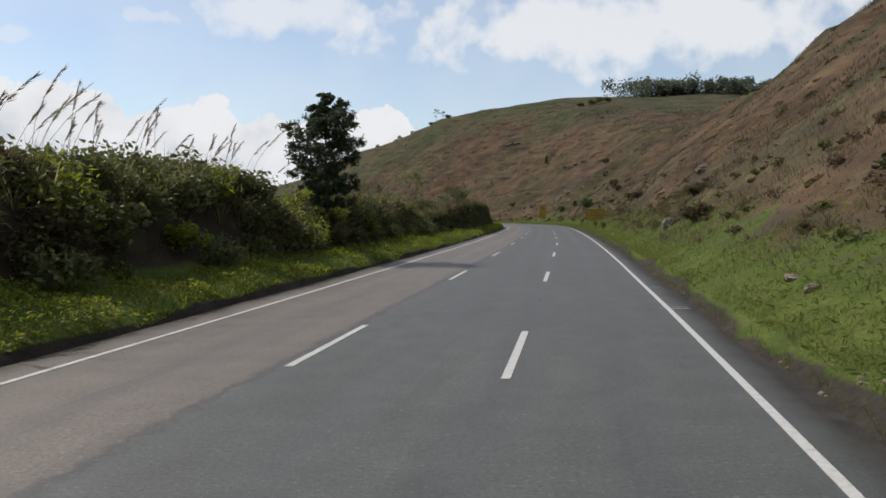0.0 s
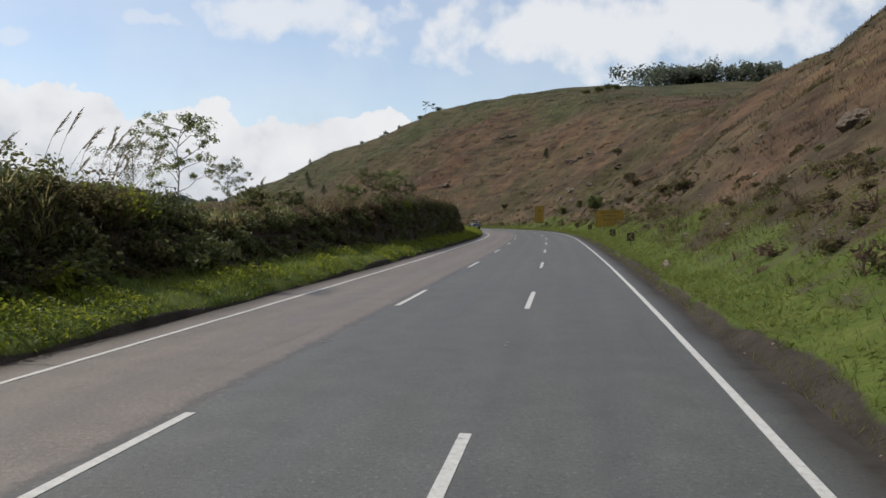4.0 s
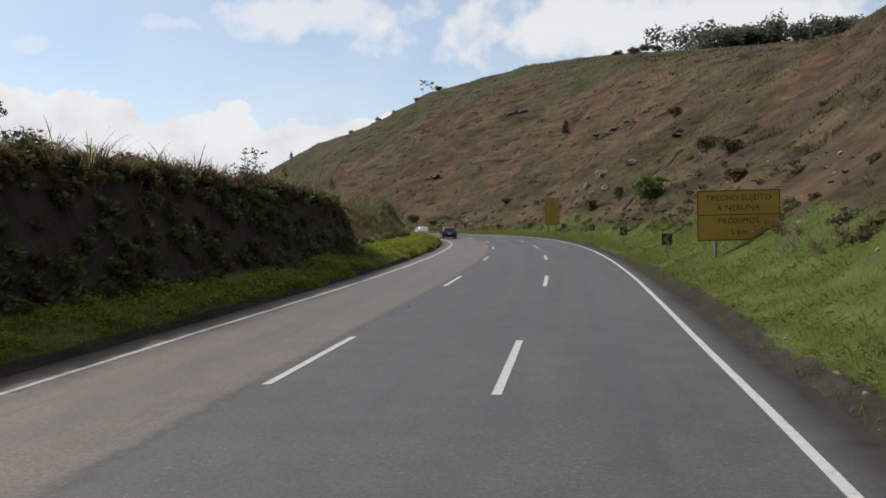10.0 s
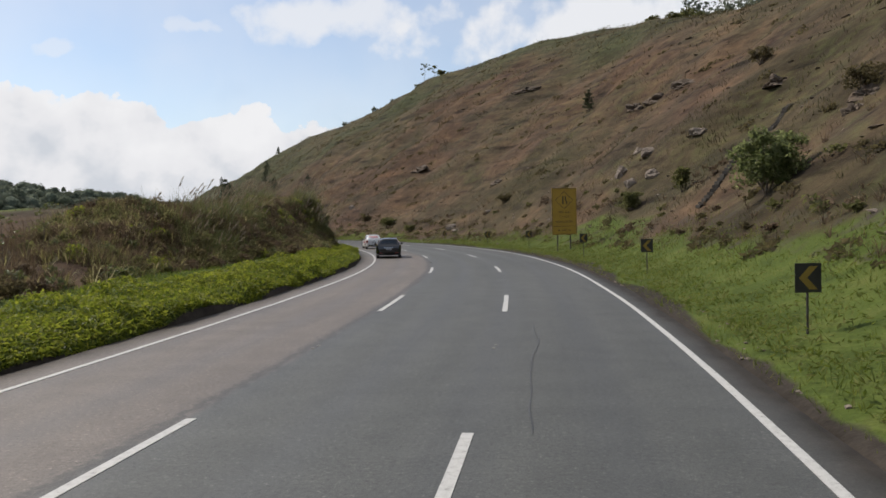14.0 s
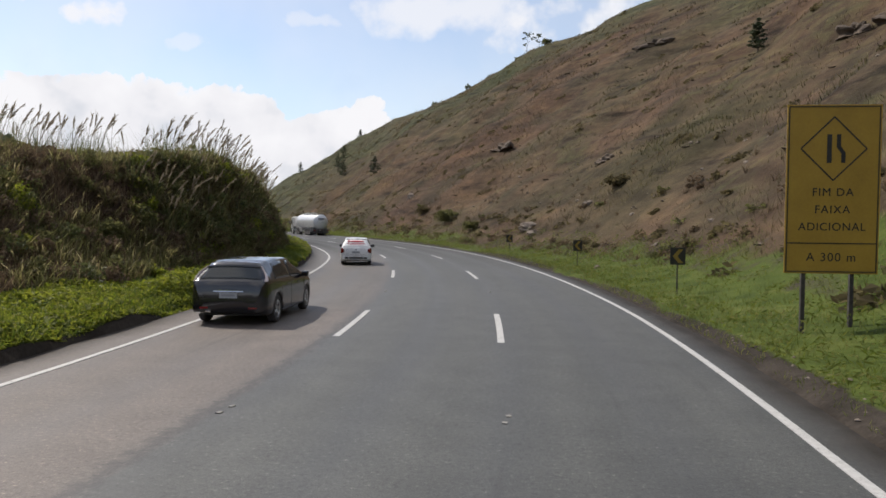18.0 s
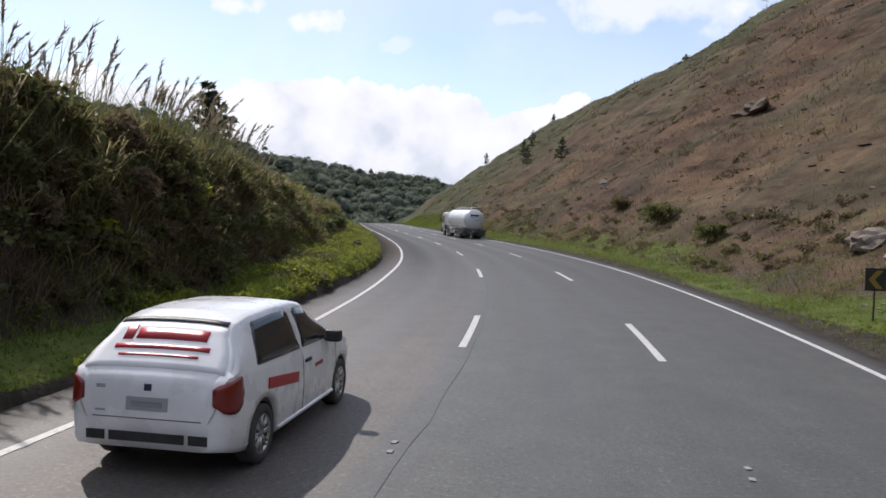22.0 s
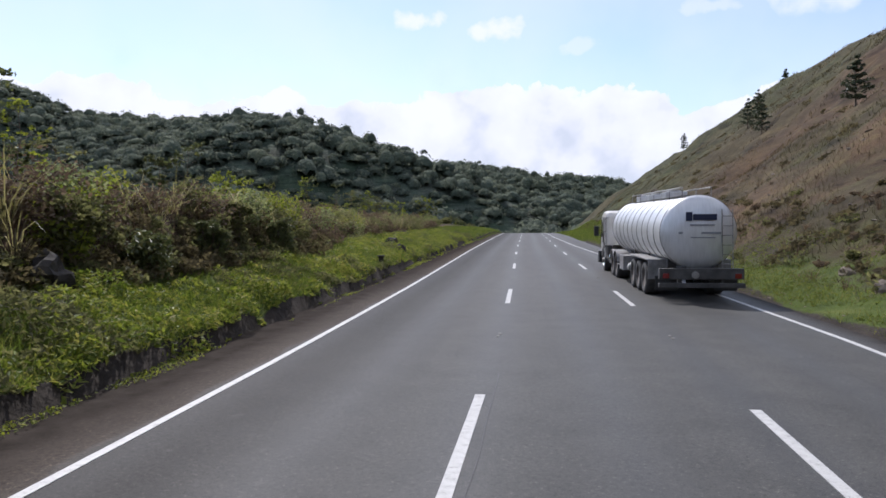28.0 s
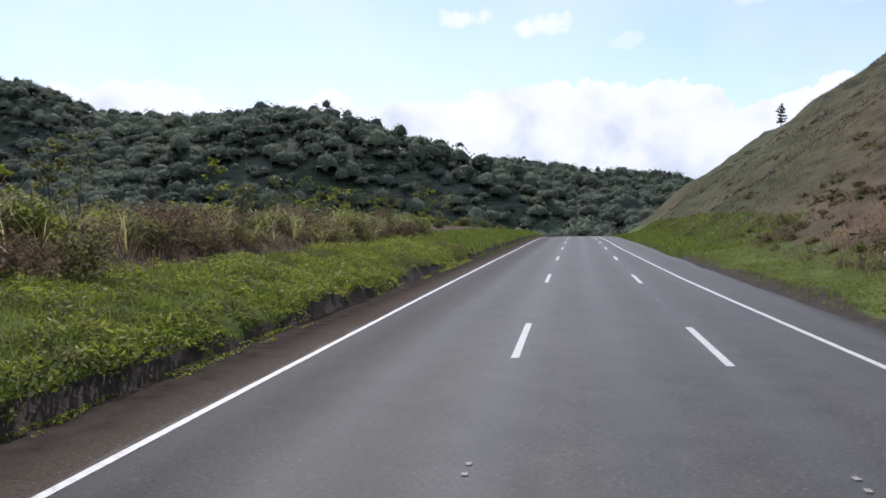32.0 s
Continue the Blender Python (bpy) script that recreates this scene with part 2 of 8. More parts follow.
def hill_tone(nt, c):
    """Olive, rusty and dark earthen drifts that colour turf and soil of the hill alike."""
    drift = ramp(nt, noise_node(nt, c, 0.040, 5, 0.6), [(0.36, (0.74, 0.86, 0.66)), (0.47, (0.97, 1.04, 0.92)), (0.55, (1.08, 1.02, 0.96)), (0.66, (1.12, 1.00, 0.90))])
    flat = nt.nodes.new("ShaderNodeMapping")
    flat.inputs["Scale"].default_value = (0.055, 0.055, 0.30)
    nt.links.new(c, flat.inputs["Vector"])
    streak = ramp(nt, noise_node(nt, flat.outputs[0], 2.0, 6, 0.68), [(0.35, (0.36, 0.35, 0.36)), (0.43, (0.92, 0.92, 0.92)), (0.55, (1.04, 1.04, 1.03)), (0.68, (1.28, 1.25, 1.15))])
    return mix(nt, 1.0, mix(nt, 1.0, drift, streak, "MULTIPLY"), (0.97, 1.01, 1.08), "MULTIPLY")


def leafy(name, colours, rough=0.55, shine=0.3, through=0.35, tone=None):
    """Leaves or blades: each island takes its own shade, and light passes through."""
    m, nt, b, out = material(name)
    g = nt.nodes.new("ShaderNodeNewGeometry").outputs["Random Per Island"]
    patch = noise_node(nt, coords(nt), 0.35, 3)
    f = calc(nt, "ADD", calc(nt, "MULTIPLY", g, 0.6), calc(nt, "MULTIPLY", patch, 0.4))
    n = len(colours) - 1
    col = ramp(nt, f, [(0.15 + 0.7 * i / n, c) for i, c in enumerate(colours)])
    if tone:
        col = mix(nt, 1.0, col, tone(nt, coords(nt)), "MULTIPLY")
    nt.links.new(col, b.inputs["Base Color"])
    b.inputs["Roughness"].default_value = rough
    b.inputs["Specular IOR Level"].default_value = shine
    tr = nt.nodes.new("ShaderNodeBsdfTranslucent")
    nt.links.new(mix(nt, 0.25, col, (1.0, 0.95, 0.45), "MULTIPLY"), tr.inputs["Color"])
    mx = nt.nodes.new("ShaderNodeMixShader")
    mx.inputs[0].default_value = through
    nt.links.new(b.outputs[0], mx.inputs[1])
    nt.links.new(tr.outputs[0], mx.inputs[2])
    nt.links.new(mx.outputs[0], out.inputs["Surface"])
    return m


def make_asphalt():
    m, nt, b, _ = material("asphalt")
    uv = nt.nodes.new("ShaderNodeUVMap")
    uv.uv_map = "road"
    sep = nt.nodes.new("ShaderNodeSeparateXYZ")
    nt.links.new(uv.outputs[0], sep.inputs[0])
    across, along = sep.outputs[0], sep.outputs[1]
    c = coords(nt)
    stretch = nt.nodes.new("ShaderNodeMapping")
    stretch.inputs["Scale"].default_value = (1.4, 0.05, 1)
    nt.links.new(uv.outputs[0], stretch.inputs["Vector"])
    streak = noise_node(nt, stretch.outputs[0], 1.0, 4)
    big, mid, grain = noise_node(nt, c, 0.12, 4), noise_node(nt, c, 1.3, 4), noise_node(nt, c, 55, 2)
    wob = calc(nt, "ADD", across, calc(nt, "MULTIPLY", calc(nt, "SUBTRACT", noise_node(nt, c, 0.5, 4), 0.5), 0.5))
    # left lane and its shoulder: older, browner and lighter surfacing
    old = ramp(nt, calc(nt, "MULTIPLY_ADD", wob, 0.05, 0.5), [(0.402, 1.0), (0.41, 0.0)])
    old = calc(nt, "MULTIPLY", old, ramp(nt, calc(nt, "MULTIPLY", along, 0.002), [(0.3546, 1.0), (0.3550, 0.62), (0.400, 0.55), (0.455, 0.0)]))
    new_col = ramp(nt, mid, [(0.3, (0.054, 0.0565, 0.054)), (0.7, (0.074, 0.0765, 0.073))])
    old_col = ramp(nt, mid, [(0.3, (0.103, 0.086, 0.075)), (0.7, (0.134, 0.113, 0.099))])
    col = mix(nt, old, new_col, old_col)
    # the ragged, crumbling seam between the two surfacings
    rag = calc(nt, "ADD", across, calc(nt, "MULTIPLY", calc(nt, "SUBTRACT", noise_node(nt, c, 2.6, 6, 0.75), 0.5), 0.9))
    seam = ramp(nt, calc(nt, "ABSOLUTE", calc(nt, "ADD", rag, 1.95)), [(0.03, 1.0), (0.17, 0.0)])
    seam = calc(nt, "MULTIPLY", seam, ramp(nt, calc(nt, "MULTIPLY", along, 0.002), [(0.354, 1.0), (0.357, 0.25), (0.52, 0.0)]))
    col = mix(nt, calc(nt, "MULTIPLY", seam, 0.75), col, (0.034, 0.032, 0.030))
    # beyond the bend: asphalt colour lowered to offset the sun's glare
    glare_zone = ramp(nt, calc(nt, "ADD", calc(nt, "MULTIPLY", along, 0.002), calc(nt, "MULTIPLY", wob, 0.004)), [(0.395, 0.0), (0.45, 0.62), (0.56, 0.72)])
    col = mix(nt, glare_zone, col, ramp(nt, mid, [(0.3, (0.041, 0.0385, 0.035)), (0.7, (0.059, 0.0555, 0.050))]))
    # left side darkened further against the same glare
    kerb_side = calc(nt, "MULTIPLY", glare_zone, ramp(nt, calc(nt, "MULTIPLY_ADD", wob, 0.05, 0.5), [(0.26, 1.0), (0.40, 0.0)]))
    col = mix(nt, kerb_side, col, (0.026, 0.023, 0.020))
    shoulder = calc(nt, "MULTIPLY", glare_zone, ramp(nt, calc(nt, "MULTIPLY_ADD", wob, 0.05, 0.5), [(0.219, 1.35), (0.227, 0.0)]))
    col = mix(nt, shoulder, col, (0.068, 0.054, 0.043))
    # wheel tracks polished darker, streaks along the way
    wheel = ramp(nt, calc(nt, "PINGPONG", calc(nt, "ADD", across, 0.88), 0.875), [(0.25, 0.0), (0.8, 1.0)])
    col = mix(nt, calc(nt, "MULTIPLY", wheel, 0.18), col, (0.045, 0.045, 0.047))
    col = mix(nt, 0.45, col, ramp(nt, streak, [(0.3, (0.75, 0.75, 0.75)), (0.7, (1.15, 1.14, 1.12))]), "MULTIPLY")
    col = mix(nt, 0.5, col, ramp(nt, big, [(0.3, (0.8, 0.8, 0.8)), (0.7, (1.2, 1.18, 1.15))]), "MULTIPLY")
    col = mix(nt, 0.6, col, ramp(nt, grain, [(0.35, (0.6, 0.6, 0.6)), (0.5, (1, 1, 1)), (0.72, (1.7, 1.7, 1.65))]), "MULTIPLY")
    # pale specks and dark oil spots
    chips = noise_node(nt, c, 16, 4, 0.75)
    col = mix(nt, 0.8, col, ramp(nt, chips, [(0.33, (0.42, 0.42, 0.42)), (0.46, (0.97, 0.97, 0.97)), (0.59, (1.10, 1.09, 1.07)), (0.68, (2.6, 2.5, 2.35))]), "MULTIPLY")
    spots = ramp(nt, noise_node(nt, c, 3.2, 5, 0.7), [(0.60, 0.0), (0.72, 1.0)])
    col = mix(nt, calc(nt, "MULTIPLY", spots, 0.35), col, (0.115, 0.110, 0.100))
    oil = ramp(nt, noise_node(nt, stretch.outputs[0], 2.3, 5, 0.65), [(0.60, 0.0), (0.75, 1.0)])
    col = mix(nt, calc(nt, "MULTIPLY", oil, 0.45), col, (0.030, 0.029, 0.028))
    edge = calc(nt, "MAXIMUM", ramp(nt, calc(nt, "SUBTRACT", wob, 4.9), [(0.25, 0.0), (0.8, 1.0)]),
                ramp(nt, calc(nt, "SUBTRACT", -5.6, wob), [(0.1, 0.0), (0.9, 1.0)]))
    col = mix(nt, calc(nt, "MULTIPLY", edge, 0.85), col, ramp(nt, noise_node(nt, c, 2.2, 5), [(0.35, (0.022, 0.018, 0.015)), (0.65, (0.046, 0.038, 0.032))]))
    nt.links.new(col, b.inputs["Base Color"])
    nt.links.new(calc(nt, "MULTIPLY_ADD", wheel, -0.08, 0.67), b.inputs["Roughness"])
    shine = calc(nt, "MULTIPLY", calc(nt, "MULTIPLY_ADD", edge, -0.85, 1.0), calc(nt, "MULTIPLY_ADD", glare_zone, -0.7, 1.0))
    shine = calc(nt, "MULTIPLY", shine, calc(nt, "SUBTRACT", 1.0, calc(nt, "MAXIMUM", kerb_side, calc(nt, "MINIMUM", shoulder, 1.0))))
    nt.links.new(calc(nt, "MULTIPLY", shine, 0.52), b.inputs["Specular IOR Level"])
    bump(nt, calc(nt, "ADD", grain, calc(nt, "MULTIPLY", mid, 0.5)), b, 0.6, 0.006)
    return m


def make_paint():
    m, nt, b, _ = material("road_paint")
    c = coords(nt)
    wear = calc(nt, "ADD", calc(nt, "MULTIPLY", noise_node(nt, c, 9, 5), 0.55), calc(nt, "MULTIPLY", noise_node(nt, c, 70, 2), 0.45))
    nt.links.new(ramp(nt, wear, [(0.34, (0.20, 0.195, 0.18)), (0.42, (0.40, 0.39, 0.37)), (0.6, (0.49, 0.485, 0.46))]), b.inputs["Base Color"])
    b.inputs["Roughness"].default_value = 0.6
    return m


def make_ground():
    m, nt, b, _ = material("ground")
    at = nt.nodes.new("ShaderNodeAttribute")
    at.attribute_name = "cover"
    sep = nt.nodes.new("ShaderNodeSeparateColor")
    nt.links.new(at.outputs["Color"], sep.inputs[0])
    green, dirt, upper = sep.outputs[0], sep.outputs[1], sep.outputs[2]
    c = coords(nt)
    big, mid, small, fine = (noise_node(nt, c, k, d) for k, d in ((0.03, 5), (0.16, 6), (0.9, 5), (9, 3)))
    dry = ramp(nt, mid, [(0.30, (0.044, 0.030, 0.022)), (0.46, (0.088, 0.056, 0.039)), (0.60, (0.124, 0.076, 0.049)), (0.75, (0.150, 0.108, 0.066))])
    tone = ramp(nt, big, [(0.35, (0.068, 0.045, 0.032)), (0.65, (0.100, 0.080, 0.048))])
    dry = mix(nt, 1.0, mix(nt, 0.45, dry, tone), (0.84, 0.845, 0.86), "MULTIPLY")
    dry = mix(nt, 0.7, dry, ramp(nt, small, [(0.3, (0.55, 0.52, 0.5)), (0.7, (1.35, 1.32, 1.25))]), "MULTIPLY")
    moss = ramp(nt, small, [(0.3, (0.040, 0.045, 0.018)), (0.7, (0.090, 0.088, 0.036))])
    spots = ramp(nt, calc(nt, "ADD", calc(nt, "MULTIPLY", noise_node(nt, c, 0.07, 5), 0.6), calc(nt, "MULTIPLY", small, 0.4)), [(0.53, 0.0), (0.64, 1.0)])
    dry = mix(nt, calc(nt, "MULTIPLY", spots, 0.5), dry, moss)
    grass = ramp(nt, small, [(0.28, (0.042, 0.060, 0.014)), (0.5, (0.070, 0.094, 0.020)), (0.72, (0.105, 0.118, 0.032))])
    earth = ramp(nt, small, [(0.3, (0.025, 0.021, 0.017)), (0.7, (0.055, 0.0455, 0.037))])
    # soil colour with the shade of the left bank's face painted in
    bank_shade = ramp(nt, small, [(0.3, (0.026, 0.021, 0.015)), (0.7, (0.056, 0.046, 0.033))])
    olive = ramp(nt, small, [(0.3, (0.036, 0.038, 0.020)), (0.7, (0.082, 0.078, 0.042))])
    wood = ramp(nt, small, [(0.3, (0.050, 0.060, 0.048)), (0.7, (0.088, 0.102, 0.078))])
    gm = ramp(nt, calc(nt, "ADD", green, calc(nt, "MULTIPLY", calc(nt, "SUBTRACT", mid, 0.5), 1.2)), [(0.35, 0.0), (0.65, 1.0)])
    dm = ramp(nt, calc(nt, "ADD", dirt, calc(nt, "MULTIPLY", calc(nt, "SUBTRACT", small, 0.5), 0.9)), [(0.4, 0.0), (0.6, 1.0)])
    om = ramp(nt, calc(nt, "ADD", upper, calc(nt, "MULTIPLY", calc(nt, "SUBTRACT", mid, 0.5), 1.0)), [(0.25, 0.0), (0.60, 0.8)])
    dry = mix(nt, om, dry, olive)
    dry = mix(nt, ramp(nt, upper, [(0.92, 0.0), (0.98, 1.0)]), dry, wood)
    # long shallow terraces trodden along the slope
    terrace = nt.nodes.new("ShaderNodeMapping")
    terrace.inputs["Scale"].default_value = (0.10, 0.10, 1.0)
    nt.links.new(c, terrace.inputs["Vector"])
    steps = noise_node(nt, terrace.outputs[0], 0.9, 5, 0.6)
    dry = mix(nt, 0.55, dry, ramp(nt, steps, [(0.36, (0.55, 0.52, 0.50)), (0.5, (1, 1, 1)), (0.66, (1.35, 1.30, 1.2))]), "MULTIPLY")
    dry = mix(nt, 1.0, dry, hill_tone(nt, c), "MULTIPLY")
    col = mix(nt, dm, mix(nt, gm, dry, grass), earth)
    # alpha of the cover lays the painted shade on the bank's face
    col = mix(nt, ramp(nt, calc(nt, "ADD", at.outputs["Alpha"], calc(nt, "MULTIPLY", calc(nt, "SUBTRACT", small, 0.5), 0.8)), [(0.35, 0.0), (0.6, 1.0)]), col, bank_shade)
    col = mix(nt, 0.5, col, ramp(nt, fine, [(0.3, (0.6, 0.6, 0.6)), (0.7, (1.4, 1.4, 1.4))]), "MULTIPLY")
    nt.links.new(col, b.inputs["Base Color"])
    b.inputs["Roughness"].default_value = 0.95
    b.inputs["Specular IOR Level"].default_value = 0.1
    bump(nt, calc(nt, "ADD", small, calc(nt, "MULTIPLY", fine, 0.3)), b, 1.0, 0.14)
    return m


def make_canopy():
    """Closed tree crowns seen from far off, with distance haze in their colour."""
    m, nt, b, _ = material("hazy_canopy")
    c = coords(nt)
    g = nt.nodes.new("ShaderNodeNewGeometry").outputs["Random Per Island"]
    n1, n2 = noise_node(nt, c, 0.55, 5, 0.65), noise_node(nt, c, 2.2, 3, 0.6)
    f = calc(nt, "ADD", calc(nt, "MULTIPLY", g, 0.45), calc(nt, "MULTIPLY", n1, 0.55))
    # greens lifted and greyed to the level of the hazy forest leaves
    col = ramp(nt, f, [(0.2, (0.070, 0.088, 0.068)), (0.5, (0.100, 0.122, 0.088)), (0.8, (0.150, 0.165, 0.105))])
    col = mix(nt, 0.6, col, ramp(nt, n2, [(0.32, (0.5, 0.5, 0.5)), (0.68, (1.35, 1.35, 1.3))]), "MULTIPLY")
    nt.links.new(col, b.inputs["Base Color"])
    b.inputs["Roughness"].default_value, b.inputs["Specular IOR Level"].default_value = 0.9, 0.1
    bump(nt, calc(nt, "ADD", n1, calc(nt, "MULTIPLY", n2, 0.5)), b, 1.0, 1.1)
    return m


ASPHALT, PAINT, GROUND = make_asphalt(), make_paint(), make_ground()
GRASS = leafy("verge_grass", [(0.050, 0.076, 0.014), (0.090, 0.132, 0.020), (0.150, 0.190, 0.028), (0.230, 0.225, 0.055)], 0.5, 0.3, 0.55)
DRY = leafy("dry_grass", [(0.070, 0.050, 0.037), (0.118, 0.083, 0.060), (0.165, 0.120, 0.082), (0.235, 0.186, 0.125)], 0.7, 0.1, 0.45)
HILL_DRY = leafy("hill_dry_grass", [(0.066, 0.052, 0.036), (0.112, 0.086, 0.058), (0.158, 0.122, 0.080), (0.228, 0.188, 0.122)], 0.7, 0.1, 0.45, hill_tone)
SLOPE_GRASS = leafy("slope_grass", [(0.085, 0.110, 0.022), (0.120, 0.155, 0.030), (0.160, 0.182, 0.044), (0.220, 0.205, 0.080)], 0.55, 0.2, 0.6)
LEAF = leafy("shrub_leaves", [(0.056, 0.072, 0.030), (0.095, 0.115, 0.042), (0.135, 0.150, 0.056), (0.190, 0.175, 0.080)], 0.5, 0.4, 0.46)
LEAF_BRIGHT = leafy("bright_leaves", [(0.110, 0.142, 0.020), (0.190, 0.228, 0.028), (0.290, 0.300, 0.046)], 0.5, 0.3, 0.66)
VERGE_LEAF = leafy("verge_leaves", [(0.070, 0.104, 0.016), (0.150, 0.200, 0.026), (0.265, 0.300, 0.044), (0.310, 0.275, 0.080)], 0.5, 0.3, 0.55)
PALE_LEAF = leafy("pale_leaves", [(0.105, 0.135, 0.055), (0.170, 0.200, 0.085), (0.270, 0.290, 0.145)], 0.5, 0.35, 0.75)
OLIVE_LEAF = leafy("olive_leaves", [(0.084, 0.090, 0.040), (0.130, 0.134, 0.056), (0.180, 0.176, 0.080)], 0.6, 0.25, 0.75)
NEEDLE = leafy("pine_needles", [(0.040, 0.054, 0.032), (0.062, 0.080, 0.044), (0.092, 0.110, 0.058)], 0.5, 0.4, 0.35)
# distance haze is painted in: paler, greyer green than the leaves themselves
FOREST = leafy("hazy_forest_leaves", [(0.095, 0.112, 0.098), (0.115, 0.134, 0.112), (0.135, 0.152, 0.122), (0.155, 0.170, 0.128)], 0.9, 0.05, 0.7)
CANOPY = make_canopy()
SCRUB = leafy("scrub_leaves", [(0.075, 0.064, 0.038), (0.115, 0.096, 0.054), (0.165, 0.140, 0.076)], 0.8, 0.1, 0.6)
TUFT = leafy("tuft_blades", [(0.085, 0.080, 0.034), (0.150, 0.138, 0.058), (0.230, 0.205, 0.100), (0.360, 0.325, 0.215)], 0.45, 0.35, 0.8)
PLUME = leafy("reed_plumes", [(0.20, 0.16, 0.13), (0.32, 0.27, 0.21), (0.42, 0.37, 0.28)], 0.8, 0.05, 0.4)
BARK = worn("bark", (0.15, 0.115, 0.085), (0.05, 0.038, 0.028), 8, 60, 0.9, 0, 0.8)
EARTH = worn("dark_earth", (0.135, 0.098, 0.068), (0.058, 0.044, 0.033), 1.2, 9, 0.95, 0, 0.9, 0.14)
ROCK = worn("rock", (0.24, 0.195, 0.155), (0.125, 0.098, 0.076), 1.6, 14, 0.95, 0, 0.9, 0.14)

# ---- ground: one sheet ----
def build_ground():
    s = np.concatenate([np.arange(-150, -20, 5), np.arange(-20, 345, 1.0), np.arange(345, 480, 2.5), np.arange(480, 566, 5)])
    u = np.concatenate([-np.array([112, 100, 88, 76, 66, 57, 49, 42, 36, 31, 27, 24, 21.5, 19.5, 18, 16.8, 15.7, 14.7, 13.8, 13, 12.3, 11.6, 11, 10.4, 9.8,
                                   9.2, 8.6, 8.1, 7.8, 7.5, 7.3, 7.12, 6.95, 6.75, 6.65, 6.56, 6.48, 6.42, 6.3]), [-5.8, 0, 5.3],
                        [5.8, 6.0, 6.3, 6.7, 7.2, 7.8, 8.4, 9, 9.6, 10.2, 10.9, 11.6, 12.4, 13.3, 14.2], np.arange(15.2, 44, 1.25),
                        np.arange(44, 110, 2.4), np.array([112, 118, 126, 136, 150, 168, 190, 220, 260, 310, 380, 480])])
    S, U = np.meshgrid(s, u, indexing="ij")
    X, Y = road_xy(S, U)
    Z = land(S, U)
    verts = np.stack([X, Y, Z], -1).reshape(-1, 3)
    faces = grid_faces(len(s), len(u))[:, ::-1]
    wob = fbm(X / 6, Y / 6, 3, 41) * 1.6
    foot = np.interp(S, [0, 40, 110, 150, 185, 215, 300, 420], [8.6, 7.9, 9.3, 10.6, 9.7, 7.3, 8.4, 12.0])
    start = np.interp(S, *FOOT)
    green = np.where(U > 0, 1 - smooth((U + wob - foot) / 3.0), 1 - smooth((-U + 0.25 * wob - start + 0.1) / 0.8) * 0.95)
    green = np.where(U < -30, 0.55, green)
    green = np.where((U < 0) & (S > 245), green - 0.02, green)
    green = np.where((U < -FIELD_EDGE) & (S > 126) & (S < 150), 0.1, green)
    dirt = np.where(U > 0, 1 - smooth((U - 5.95 + fbm(X / 5, Y / 5, 2, 47) * 0.35 + fbm(X / 14, Y / 14, 2, 48) * 0.3) / 0.8), 1 - smooth((-U - 6.45 - 0.78 * smooth((S - 225) / 25)) / 0.25))
    # steep face of the left bank: its deep shade painted as near-black soil
    face = np.where((U < 0) & (-U > start - 0.2) & (-U < start + 1.3) & (bank_at(S) > 1.7) & ((S < 128) | (S > 186)) & (S < 226), 0.9, 0.0)
    # bare earth at the foot of the cut
    dirt = np.maximum(dirt, np.where((U > 0) & (np.abs(U - foot - 1.0) < 1.4), 0.42, 0.0))
    # the upper hill is greyer green
    upper = np.where(U > 0, np.minimum(smooth((Z - 26 + fbm(X / 20, Y / 20, 3, 77) * 10) / 22) * 0.8 + smooth((S - 290) / 90) * 0.62 + smooth((150 - S) / 90) * 0.20, 0.88), 0.0)
    cover = np.stack([green, dirt, upper, face], -1).reshape(-1, 4)
    # wide country round about, lower down
    g = np.concatenate([np.arange(-4200, -1000, 400), np.arange(-1000, 1000, 25), np.arange(1000, 4300, 400)])
    GX, GY = np.meshgrid(g, g + 200, indexing="ij")
    GZ = np.maximum(far_land(GX, GY), -24)
    near = np.full(GX.shape, 1e9)
    for i in range(0, int(np.searchsorted(RS, 460)), 12):
        near = np.minimum(near, np.hypot(GX - RXY[i, 0], GY - RXY[i, 1]))
    GZ = np.where(near < 100, -24, -24 + (GZ + 24) * smooth((near - 95) / 110))
    n0 = len(verts)
    verts = np.vstack([verts, np.stack([GX, GY, GZ], -1).reshape(-1, 3)])
    faces = np.vstack([faces, grid_faces(len(g), len(g)) + n0])
    cover = np.vstack([cover, np.tile([0, 0, 1, 0], (GX.size, 1))])
    me = mesh_from("ground", verts, faces, GROUND, True)
    att = me.color_attributes.new("cover", "FLOAT_COLOR", "POINT")
    att.data.foreach_set("color", cover.astype(np.float32).ravel())
    tagged(new("ground", me), "dry brown hillside and green grass verges beside the road", "ground", kind="structure")


def strip(name, s, lefts, rights, lift, thick, mat, uv=False, kind="", label="", parent=None):
    """A band along the road between two offsets, with a top and sides."""
    s = np.asarray(s, float)
    cols = []
    for off, z in ((lefts, lift - thick), (lefts, lift), (rights, lift), (rights, lift - thick)):
        x, y = road_xy(s, off)
        cols.append(np.stack([x, y, base_z(s) + z], -1))
    v = np.stack(cols, 1).reshape(-1, 3)
    me = mesh_from(name, v, grid_faces(len(s), 4)[:, ::-1], mat)
    return me


